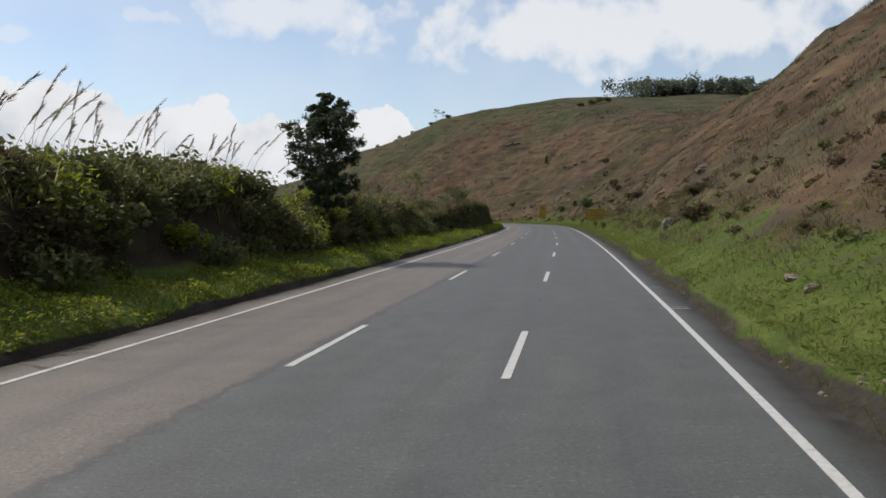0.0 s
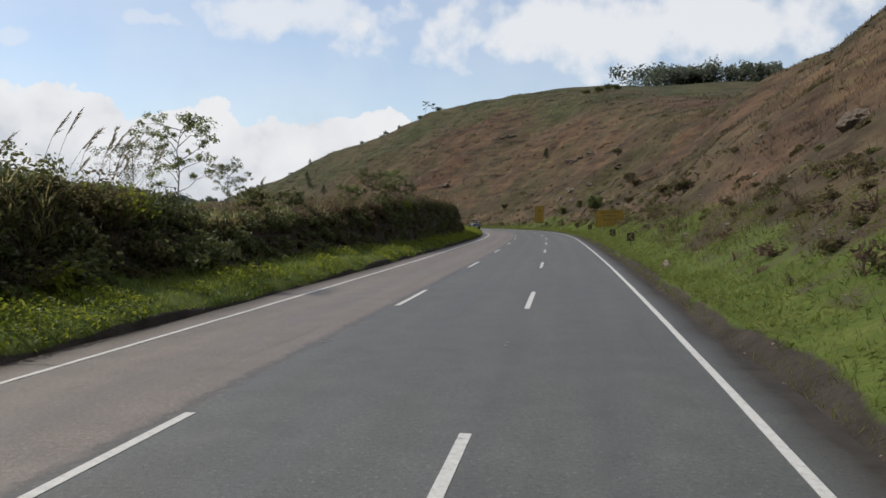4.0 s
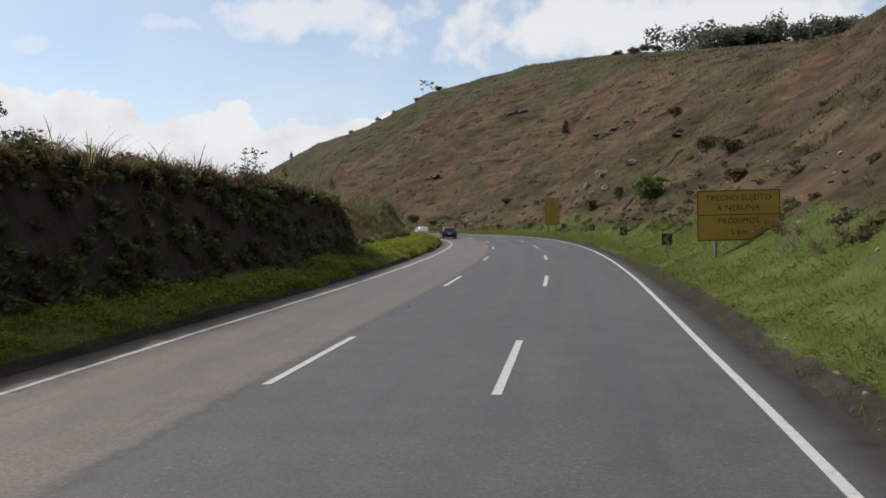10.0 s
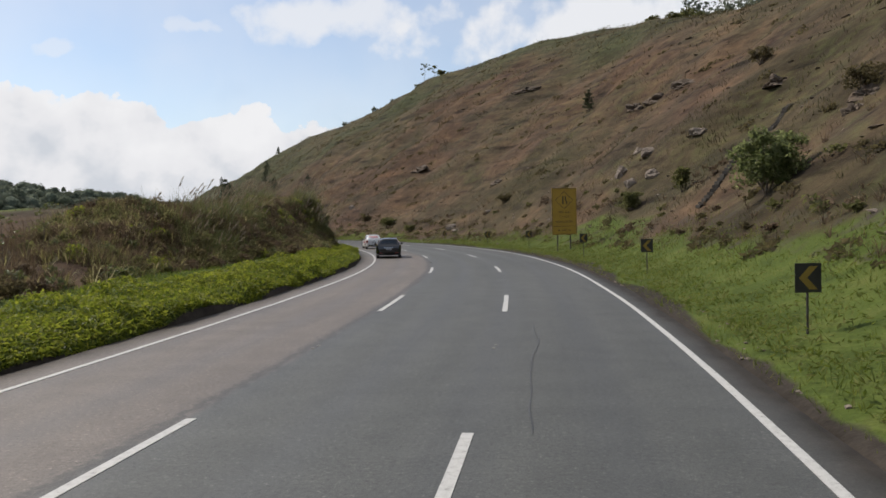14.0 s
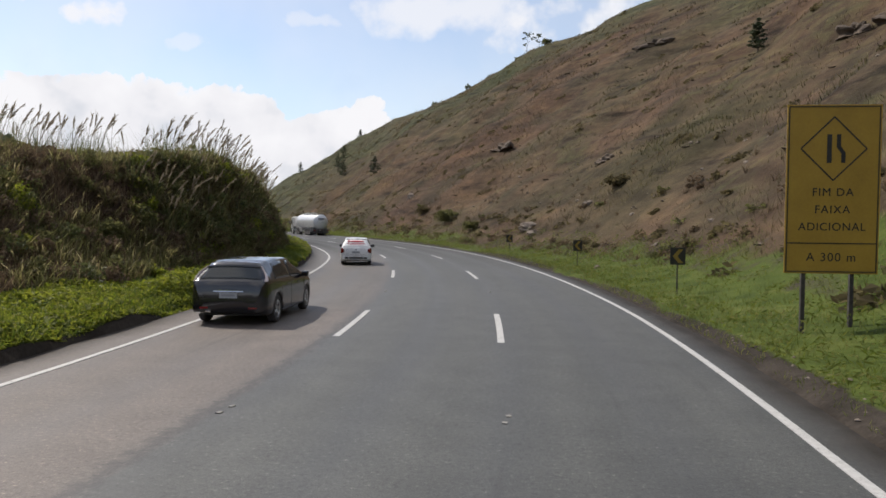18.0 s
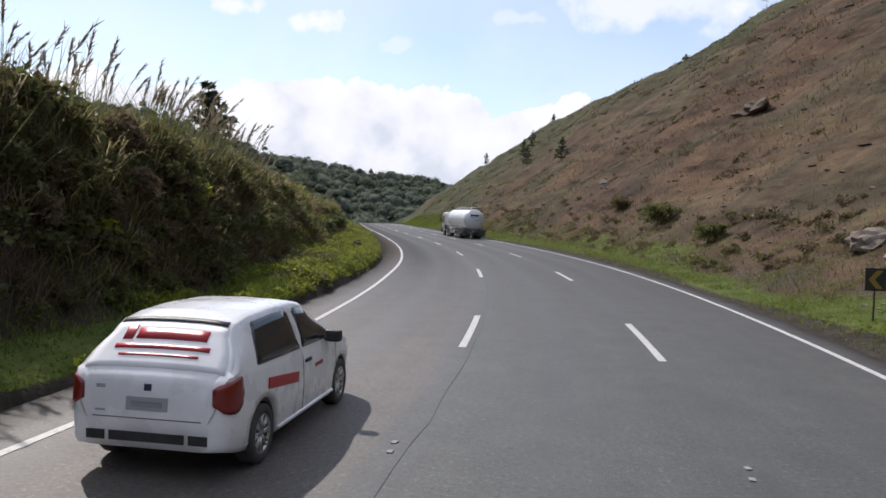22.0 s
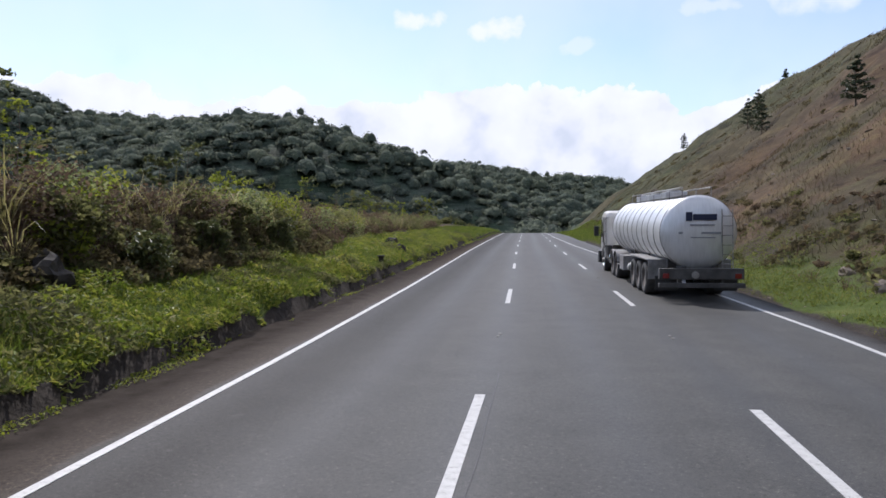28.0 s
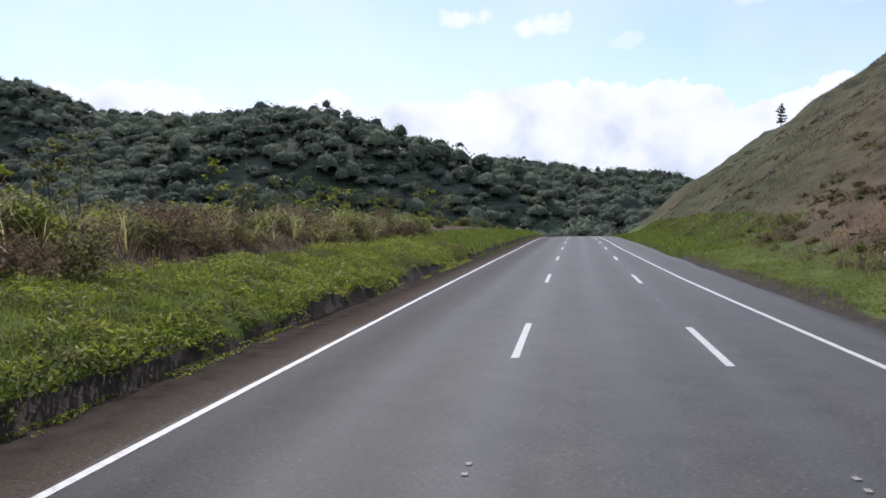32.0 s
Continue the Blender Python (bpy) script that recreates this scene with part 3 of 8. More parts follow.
def build_road():
    s = np.concatenate([np.arange(-150, 345, 1.0), np.arange(345, 560, 3.0)])
    edge_r = np.interp(s, [-150, 262, 360, 440, 620], [5.85, 5.85, 5.2, 4.6, 4.6]) + fbm(s / 5, s * 0, 3, 2) * 0.10
    edge_l = -6.45 - 0.7 * smooth((s - 225) / 25) + fbm(s / 4, s * 0 + 9, 3, 4) * 0.07
    offs = [edge_l, edge_l, np.full_like(s, -5.4), np.full_like(s, -1.75), np.full_like(s, 1.75), np.minimum(edge_r - 0.5, 5.1), edge_r, edge_r]
    zs = [-0.3, 0, 0, 0, 0, 0, 0, -0.3]
    cols, uvs = [], []
    for o, z in zip(offs, zs):
        x, y = road_xy(s, o)
        cols.append(np.stack([x, y, base_z(s) + z], -1))
        uvs.append(np.stack([o, s], -1))
    v = np.stack(cols, 1).reshape(-1, 3)
    f = grid_faces(len(s), len(offs))[:, ::-1]
    me = mesh_from("road", v, f, ASPHALT)
    layer = me.uv_layers.new(name="road")
    layer.data.foreach_set("uv", np.stack(uvs, 1).reshape(-1, 2)[f.ravel()].astype(np.float32).ravel())
    road = tagged(new("road", me), "three-lane grey asphalt road with white markings", "road", kind="structure")
    # edge lines
    n = len(s)
    jit = fbm(s / 7, s * 0 + 3, 2, 8) * 0.008
    for name, c in (("edge_line", left_line(s)), ("edge_line", right_line(s))):
        ob = new(name, strip(name, s, c - 0.062 + jit, c + 0.062 + jit, 0.008, 0.012, PAINT))
        ob.parent = road
    # lane dashes, 4 m long, one every 16 m
    for line, off in (("lane_dash", -1.75), ("lane_dash", 1.75)):
        for k in range(-5, 34):
            top = 16 * k + (0.45 if off < 0 else 0.0)
            q = np.linspace(top - 4.5, top, 5)
            mid = off if off < 0 else float(np.interp(top, [30, 46, 62, 80, 96, 110, 126, 140, 158, 176, 192], [1.77, 1.87, 1.78, 1.73, 1.75, 1.85, 1.83, 1.75, 1.70, 1.63, 1.75]))
            ob = new(line, strip(line, q, np.full(5, mid - 0.07), np.full(5, mid + 0.07), 0.008, 0.012, PAINT))
            ob.parent = road
    # thin pale survey marks across the right edge line
    for at_s, u0, u1 in ((4.05, 4.90, 5.66), (4.35, 5.24, 5.62), (9.7, 5.2, 5.62), (78.6, 5.22, 5.68)):
        q = np.array([at_s, at_s + 0.045])
        ob = new("shoulder_mark", strip("shoulder_mark", q, np.full(2, u0), np.full(2, u1), 0.011, 0.014, PAINT))
        ob.parent = road
    return road


build_ground()
ROAD = build_road()


# ---- clouds: a far ring low above the horizon, and unseen fill cloud overhead ----
def build_clouds():
    R = 3600.0
    az, el = np.arange(-180, 181, 4.0), np.array([-3, 0, 3, 6, 9, 12, 15, 18, 21, 24, 27, 31, 35, 40, 46, 52, 60, 68, 78.0])
    A, E = np.meshgrid(az, el, indexing="ij")
    a, e = np.radians(A), np.radians(E)
    v = np.stack([R * np.sin(a) * np.cos(e), R * np.cos(a) * np.cos(e) + 150, R * np.sin(e)], -1).reshape(-1, 3)
    f = grid_faces(len(az), len(el))
    # faces round the sun are left out so the dome doesn't block it
    way = v[f].mean(1) - np.array([0, 150, 0])
    f = f[(way / np.linalg.norm(way, axis=1)[:, None]) @ np.array(sun_dir) < math.cos(radians(17))]
    m, nt, b, out = material("cloud")
    nt.nodes.remove(b)
    uv = nt.nodes.new("ShaderNodeUVMap")
    uv.uv_map = "bearing"
    sep = nt.nodes.new("ShaderNodeSeparateXYZ")
    nt.links.new(uv.outputs[0], sep.inputs[0])
    azn, eln = sep.outputs[0], sep.outputs[1]
    n1 = noise_node(nt, uv.outputs[0], 0.16, 5, 0.5)
    n2 = noise_node(nt, uv.outputs[0], 0.50, 5, 0.5)
    n3 = noise_node(nt, uv.outputs[0], 0.09, 4, 0.5)
    billow = calc(nt, "ADD", calc(nt, "MULTIPLY", calc(nt, "SUBTRACT", n2, 0.5), 3.2), calc(nt, "MULTIPLY", calc(nt, "SUBTRACT", n1, 0.5), 1.6))
    tops = [(-90, 8.5), (-64, 9.6), (-58, 8.4), (-52, 9.2), (-45, 8.3), (-41, 9.0), (-35, 9.9), (-31, 9.0), (-27, 9.7), (-22, 7.4), (-18, 8.9), (-15, 7.6),
            (-11, 7.4), (-4.5, 8.7), (-1, 6.2), (10, 6.0), (40, 7.0)]
    top = ramp(nt, calc(nt, "MULTIPLY_ADD", azn, 1 / 130, 90 / 130), [((p + 90) / 130, h / 20) for p, h in tops], "EASE")
    gap = calc(nt, "SUBTRACT", calc(nt, "MULTIPLY_ADD", top, 20.0, billow), eln)     # degrees below the top of the bank
    dens = ramp(nt, calc(nt, "MULTIPLY_ADD", gap, 0.5, 0.5), [(0.46, 0.0), (0.53, 0.85), (0.62, 1.0)])
    # higher drifts
    for ca, ce, wa, we, amt in ((16, 14.0, 34, 4.6, 0.9), (40, 11, 18, 3.0, 0.6), (-30.5, 12.4, 2.4, 0.9, 0.5), (-41.8, 14.3, 3.0, 1.1, 0.9), (-36.4, 13.5, 3.0, 1.6, 0.9),
                                (-12.5, 15.2, 9.0, 2.6, 0.8), (-21.5, 14.4, 3.4, 1.1, 0.55), (-70, 15, 8, 2, 0.4)):
        dx = calc(nt, "MULTIPLY", calc(nt, "ADD", azn, -ca), 1 / wa)
        dy = calc(nt, "MULTIPLY", calc(nt, "ADD", eln, -ce), 1 / we)
        d = calc(nt, "SQRT", calc(nt, "ADD", calc(nt, "MULTIPLY", dx, dx), calc(nt, "MULTIPLY", dy, dy)))
        d = calc(nt, "ADD", d, calc(nt, "MULTIPLY", calc(nt, "SUBTRACT", n2, 0.5), -1.7 if wa < 5 else -0.9))
        d = calc(nt, "ADD", d, calc(nt, "MULTIPLY", calc(nt, "SUBTRACT", n1, 0.5), -1.7))
        dens = calc(nt, "MAXIMUM", dens, ramp(nt, d, [(0.30, amt), (0.95, 0.0)], "EASE"))
    # broken cloud overhead, out of view, its glow added to fill the shade
    high = ramp(nt, noise_node(nt, coords(nt), 0.0011, 6, 0.55), [(0.43, 0.0), (0.54, 1.0)])
    dens = calc(nt, "MAXIMUM", dens, calc(nt, "MULTIPLY", high, ramp(nt, calc(nt, "MULTIPLY", eln, 1 / 90), [(0.33, 0.0), (0.42, 1.0)])))
    veil = calc(nt, "MULTIPLY", ramp(nt, n3, [(0.30, 0.14), (0.75, 0.46)]), 1.0)
    dens = calc(nt, "MAXIMUM", dens, veil)
    shade = calc(nt, "ADD", calc(nt, "MULTIPLY", gap, 0.050), calc(nt, "MULTIPLY_ADD", noise_node(nt, uv.outputs[0], 0.22, 4, 0.5), 1.5, -0.22))
    col = ramp(nt, shade, [(0.46, (1.03, 1.06, 1.10)), (0.72, (0.95, 0.98, 1.03)), (0.95, (0.74, 0.80, 0.88)), (1.0, (0.74, 0.80, 0.88))])
    em = nt.nodes.new("ShaderNodeEmission")
    em.inputs["Strength"].default_value = 0.80
    nt.links.new(col, em.inputs["Color"])
    tr = nt.nodes.new("ShaderNodeBsdfTransparent")
    mx = nt.nodes.new("ShaderNodeMixShader")
    nt.links.new(dens, mx.inputs[0])
    nt.links.new(tr.outputs[0], mx.inputs[1])
    nt.links.new(em.outputs[0], mx.inputs[2])
    nt.links.new(mx.outputs[0], out.inputs["Surface"])
    me = mesh_from("clouds", v, f, m, True)
    layer = me.uv_layers.new(name="bearing")
    layer.data.foreach_set("uv", np.stack([A, E], -1).reshape(-1, 2)[f.ravel()].astype(np.float32).ravel())
    tagged(new("backdrop_clouds", me), "white cumulus clouds low in a pale blue sky", "clouds", kind="structure")


build_clouds()


# ---- builders for things ----
def thing(name, m, label, category, group="", kind=""):
    ob = new(name)
    ob.matrix_basis = m
    return tagged(ob, label, category, group, kind)


def part(name, bm, mat, parent, label="", smooth_shade=False):
    """Links a bmesh (or a mesh) as one mesh object under a thing or a part."""
    if isinstance(bm, bmesh.types.BMesh):
        me = bpy.data.meshes.new(name)
        bmesh.ops.recalc_face_normals(bm, faces=bm.faces)
        bm.to_mesh(me)
        bm.free()
        me.materials.append(mat)
        if smooth_shade:
            me.polygons.foreach_set("use_smooth", np.full(len(me.polygons), True))
    else:
        me = bm
    ob = new(name, me)
    ob.parent = parent
    if label:
        ob["label"] = label
    return ob


def place(s, u, z=None, turn=0.0):
    """Pose on the road plan: x to the right of the road, y ahead."""
    x, y = road_xy(s, u)
    if z is None:
        z = float(land(s, u))
    return pose(float(x), float(y), z, 0, 0, -math.degrees(float(heading(s))) + turn)


def box(bm, x0, x1, y0, y1, z0, z1, bevel=0.0, m=None):
    r = bmesh.ops.create_cube(bm, size=1)
    vs = r["verts"]
    bmesh.ops.transform(bm, verts=vs, matrix=Matrix.LocRotScale(((x0 + x1) / 2, (y0 + y1) / 2, (z0 + z1) / 2), None, (x1 - x0, y1 - y0, z1 - z0)))
    if bevel:
        es = list({e for v in vs for e in v.link_edges})
        out = bmesh.ops.bevel(bm, geom=es, offset=bevel, segments=2, affect="EDGES", profile=0.6)
        vs = list({v for f in out["faces"] for v in f.verts} | {v for v in vs if v.is_valid})
    if m is not None:
        bmesh.ops.transform(bm, verts=vs, matrix=m)
    return vs


def rod(bm, a, b, r0, r1=None, sides=10, caps=True):
    """A round bar from a to b."""
    a, b = Vector(a), Vector(b)
    r1 = r0 if r1 is None else r1
    d = b - a
    q = d.to_track_quat("Z", "Y").to_matrix().to_4x4()
    res = bmesh.ops.create_cone(bm, cap_ends=caps, segments=sides, radius1=r0, radius2=r1, depth=d.length)
    bmesh.ops.transform(bm, verts=res["verts"], matrix=Matrix.Translation((a + b) / 2) @ q)
    return res["verts"]


def lathe(bm, profile, axis="x", sides=32, centre=(0, 0, 0)):
    """Turns (along, radius) pairs round an axis."""
    rings = []
    for a, r in profile:
        ring = []
        for i in range(sides):
            t = 2 * math.pi * i / sides
            c, s_ = r * math.cos(t), r * math.sin(t)
            p = {"x": (a, c, s_), "y": (c, a, s_), "z": (c, s_, a)}[axis]
            ring.append(bm.verts.new(Vector(p) + Vector(centre)))
        rings.append(ring)
    for p, q in zip(rings, rings[1:]):
        for i in range(sides):
            j = (i + 1) % sides
            bm.faces.new((p[i], p[j], q[j], q[i]))
    for ring, flip in ((rings[0], True), (rings[-1], False)):
        if profile[0 if flip else -1][1] > 1e-4:
            bm.faces.new(ring[::-1] if flip else ring)
    return rings


# ---- leaves, blades, trees as arrays ----
def blades(p, h, w, lean, seed=1):
    """One bent blade (a triangle) at each place."""
    r = np.random.default_rng(seed)
    n = len(p)
    a = r.uniform(0, 2 * np.pi, n)
    h = np.broadcast_to(h, n) * r.uniform(0.6, 1.3, n)
    w = np.broadcast_to(w, n)
    side = np.stack([np.cos(a), np.sin(a), 0 * a], 1) * (w / 2)[:, None]
    b = a + np.pi / 2 + r.normal(0, 0.6, n)
    out = np.stack([np.cos(b), np.sin(b), 0 * b], 1) * (h * np.broadcast_to(lean, n) * r.uniform(0.2, 1.4, n))[:, None]
    tip = p + out + np.stack([0 * h, 0 * h, h], 1)
    v = np.stack([p - side, p + side, tip], 1).reshape(-1, 3)
    return v, np.arange(3 * n).reshape(-1, 3)


def leaves(p, size, seed=1, flat=0.3, long=1.6):
    """One kite-shaped leaf at each place, turned at random."""
    r = np.random.default_rng(seed)
    n = len(p)
    d = r.normal(0, 1, (n, 3))
    d[:, 2] *= 0.7
    d /= np.linalg.norm(d, axis=1)[:, None] + 1e-9
    up = r.normal(0, 1, (n, 3)) * (1 - flat) + np.array([0, 0, 1.0]) * flat * 2
    sd = np.cross(d, up)
    sd /= np.linalg.norm(sd, axis=1)[:, None] + 1e-9
    size = np.broadcast_to(size, n) * r.uniform(0.6, 1.35, n)
    L, W = d * (size * long / 2)[:, None], sd * (size / 2)[:, None]
    bend = np.cross(sd, d) * (size * 0.15)[:, None]
    v = np.stack([p - L, p + W - L * 0.1 + bend, p + L, p - W - L * 0.1 + bend], 1).reshape(-1, 3)
    return v, np.arange(4 * n).reshape(-1, 4)


def clump_points(centre, radii, n, r, lobes=7, shell=0.75):
    """Leaf places over an uneven mound made of lobes."""
    centre, radii = np.asarray(centre, float), np.asarray(radii, float)
    lc = r.normal(0, 1, (lobes, 3))
    lc /= np.linalg.norm(lc, axis=1)[:, None]
    lc[:, 2] = np.abs(lc[:, 2]) * 0.9 - 0.2
    lc *= r.uniform(0.35, 0.8, (lobes, 1))
    lr = r.uniform(0.30, 0.55, lobes)
    k = r.integers(0, lobes, n)
    d = r.normal(0, 1, (n, 3))
    d /= np.linalg.norm(d, axis=1)[:, None]
    q = lc[k] + d * (lr[k] * r.uniform(shell, 1.05, n))[:, None]
    return centre + q * radii


def shingles(p, n, size, seed):
    """One leafy spray at each place, lying roughly along the crown's surface with normal n."""
    r = np.random.default_rng(seed)
    n = n + r.normal(0, 0.55, n.shape)
    n /= np.linalg.norm(n, axis=1)[:, None]
    a = np.cross(n, r.normal(0, 1, n.shape))
    a /= np.linalg.norm(a, axis=1)[:, None] + 1e-9
    c = np.cross(n, a)
    k = (np.broadcast_to(size, len(p)) * r.uniform(0.6, 1.3, len(p)))[:, None]
    v = np.stack([p - a * k * 0.7, p + c * k * 0.5 - a * k * 0.1, p + a * k * 0.7 + n * k * 0.15, p - c * k * 0.5 + a * k * 0.1], 1).reshape(-1, 3)
    return v, np.arange(4 * len(p)).reshape(-1, 4)


def stuff(name, v, f, mat, label, category):
    return tagged(new(name, mesh_from(name, v, f, mat)), label, category, kind="stuff")


def join(parts):
    vs, fs, n = [], [], 0
    for v, f in parts:
        vs.append(v)
        fs.append(f + n)
        n += len(v)
    return np.vstack(vs), np.vstack(fs)


def on_land(s, u, lift=0.0):
    x, y = road_xy(s, u)
    return np.stack([x, y, land(s, u) + lift], 1)


def branch_mesh(bm, a, b, r0, r1, r, bends=3, wob=0.08, sides=6):
    """A crooked, tapering limb; returns its points."""
    a, b = Vector(a), Vector(b)
    pts = [a.lerp(b, i / bends) + (Vector(r.normal(0, wob, 3)) * (b - a).length if 0 < i < bends else Vector((0, 0, 0))) for i in range(bends + 1)]
    for i in range(bends):
        q0, q1 = r0 + (r1 - r0) * i / bends, r0 + (r1 - r0) * (i + 1) / bends
        rod(bm, pts[i], pts[i + 1], q0, q1, sides, caps=(i in (0, bends - 1)))
    return pts


def tree(name, x, y, z, height, spread, seed, label, leaf=LEAF, n_leaf=900, leaf_size=0.16, start=0.35, limbs=8, trunk_r=None, open_=0.6, group=""):
    r = np.random.default_rng(seed)
    ob = thing(name, pose(x, y, z, 0, 0, r.uniform(0, 360)), label, "tree", group)
    bm = bmesh.new()
    tr = trunk_r or height * 0.018
    spine = branch_mesh(bm, (0, 0, -0.3), (r.normal(0, 0.04) * height, r.normal(0, 0.04) * height, height * 0.86), tr, tr * 0.25, r, 5, 0.02, 8)
    part("trunk", bm, BARK, ob, smooth_shade=True)
    bm = bmesh.new()
    ends = []
    for i in range(limbs):
        q = start + (0.95 - start) * (i + r.uniform(0, 0.8)) / limbs
        k = min(int(q / 0.86 * 5), 4)
        a = spine[k].lerp(spine[k + 1], min(1, max(0, q / 0.86 * 5 - k)))
        t = i * 2.4 + r.uniform(-0.5, 0.5)
        reach = spread * (0.55 + 0.5 * math.sin(math.pi * min(1, (q - start) / (1 - start) * 0.8 + 0.2))) * r.uniform(0.75, 1.1)
        b = a + Vector((math.cos(t) * reach, math.sin(t) * reach, reach * r.uniform(0.25, 0.75)))
        b.z = min(b.z, height * 0.97)
        pts = branch_mesh(bm, a, b, tr * 0.45, tr * 0.08, r, 3, 0.07, 5)
        ends += [(pts[-1], 1.0), (pts[-2], 0.8)]
        for _ in range(2):
            c = pts[-2] + Vector((r.normal(0, 0.4), r.normal(0, 0.4), abs(r.normal(0, 0.3)))) * reach * 0.7
            branch_mesh(bm, pts[-2], c, tr * 0.15, tr * 0.04, r, 2, 0.05, 4)
            ends.append((c, 0.7))
    ends.append((spine[-1], 1.0))
    tagged(part("branchwork", bm, BARK, ob, smooth_shade=True), kind="stuff")
    pts = []
    each = max(8, n_leaf // len(ends))
    for e, w in ends:
        rad = spread * 0.34 * w * r.uniform(0.7, 1.25)
        pts.append(clump_points(e, (rad, rad, rad * open_), each, r, 4, 0.2))
    v, f = leaves(np.vstack(pts), leaf_size, seed + 5)
    part("crown", mesh_from("crown", v, f, leaf), None, ob)
    return ob


def pine(name, x, y, z, height, spread, seed, label, start=0.3, whorls=9, dense=70, needle=0.16, shape="tall", group=""):
    r = np.random.default_rng(seed)
    ob = thing(name, pose(x, y, z), label, "pine tree", group)
    bm = bmesh.new()
    branch_mesh(bm, (0, 0, -0.3), (r.normal(0, 0.02) * height, 0, height * 0.97), height * 0.016 + 0.02, 0.02, r, 6, 0.006, 8)
    part("trunk", bm, BARK, ob, smooth_shade=True)
    bm = bmesh.new()
    pts = []
    for i in range(whorls):
        q = start + (0.98 - start) * i / (whorls - 1)
        full = (1 - ((q - start) / (1 - start)) ** 1.6) if shape == "young" else math.sin(math.pi * (0.22 + 0.70 * (q - start) / (1 - start)))
        for j in range(5 if q < 0.9 else 3):
            t = j * 2 * math.pi / 5 + i * 0.9 + r.uniform(-0.4, 0.4)
            reach = max(0.12 * spread, spread * full * r.uniform(0.55, 1.1))
            a = Vector((0, 0, height * q))
            b = a + Vector((math.cos(t) * reach, math.sin(t) * reach, reach * (0.25 + 0.6 * q) * r.uniform(0.3, 1.3)))
            w = branch_mesh(bm, a, b, height * 0.005 + 0.008, 0.006, r, 3, 0.04, 4)
            for k, share in ((1, 0.5), (2, 1.0), (3, 1.2)):
                rad = reach * 0.30 + 0.10
                pts.append(clump_points(w[k], (rad, rad, rad * (0.85 if shape == "tall" else 0.7)), int(dense * share), r, 4, 0.1))
    tagged(part("branchwork", bm, BARK, ob, smooth_shade=True), kind="stuff")
    v, f = leaves(np.vstack(pts), needle * 0.42, seed + 3, 0.2, 3.6)
    part("crown", mesh_from("crown", v, f, NEEDLE), None, ob)
    return ob


def rock_mesh(r, sx, sy, sz, rough=0.28, cuts=2):
    bm = bmesh.new()
    bmesh.ops.create_icosphere(bm, subdivisions=cuts, radius=1)
    off = Vector(r.uniform(-50, 50, 3))
    for v in bm.verts:
        n = noise.noise(v.co * 1.1 + off) * rough * 1.6 + noise.noise(v.co * 2.7 + off) * rough
        v.co *= 1 + n
        v.co.x, v.co.y, v.co.z = v.co.x * sx, v.co.y * sy, max(v.co.z, -0.45) * sz
    return bm


# ---- verges ----
def scatter(n, s0, s1, u0, u1, seed):
    r = np.random.default_rng(seed)
    return r.uniform(s0, s1, n), r.uniform(u0, u1, n), r


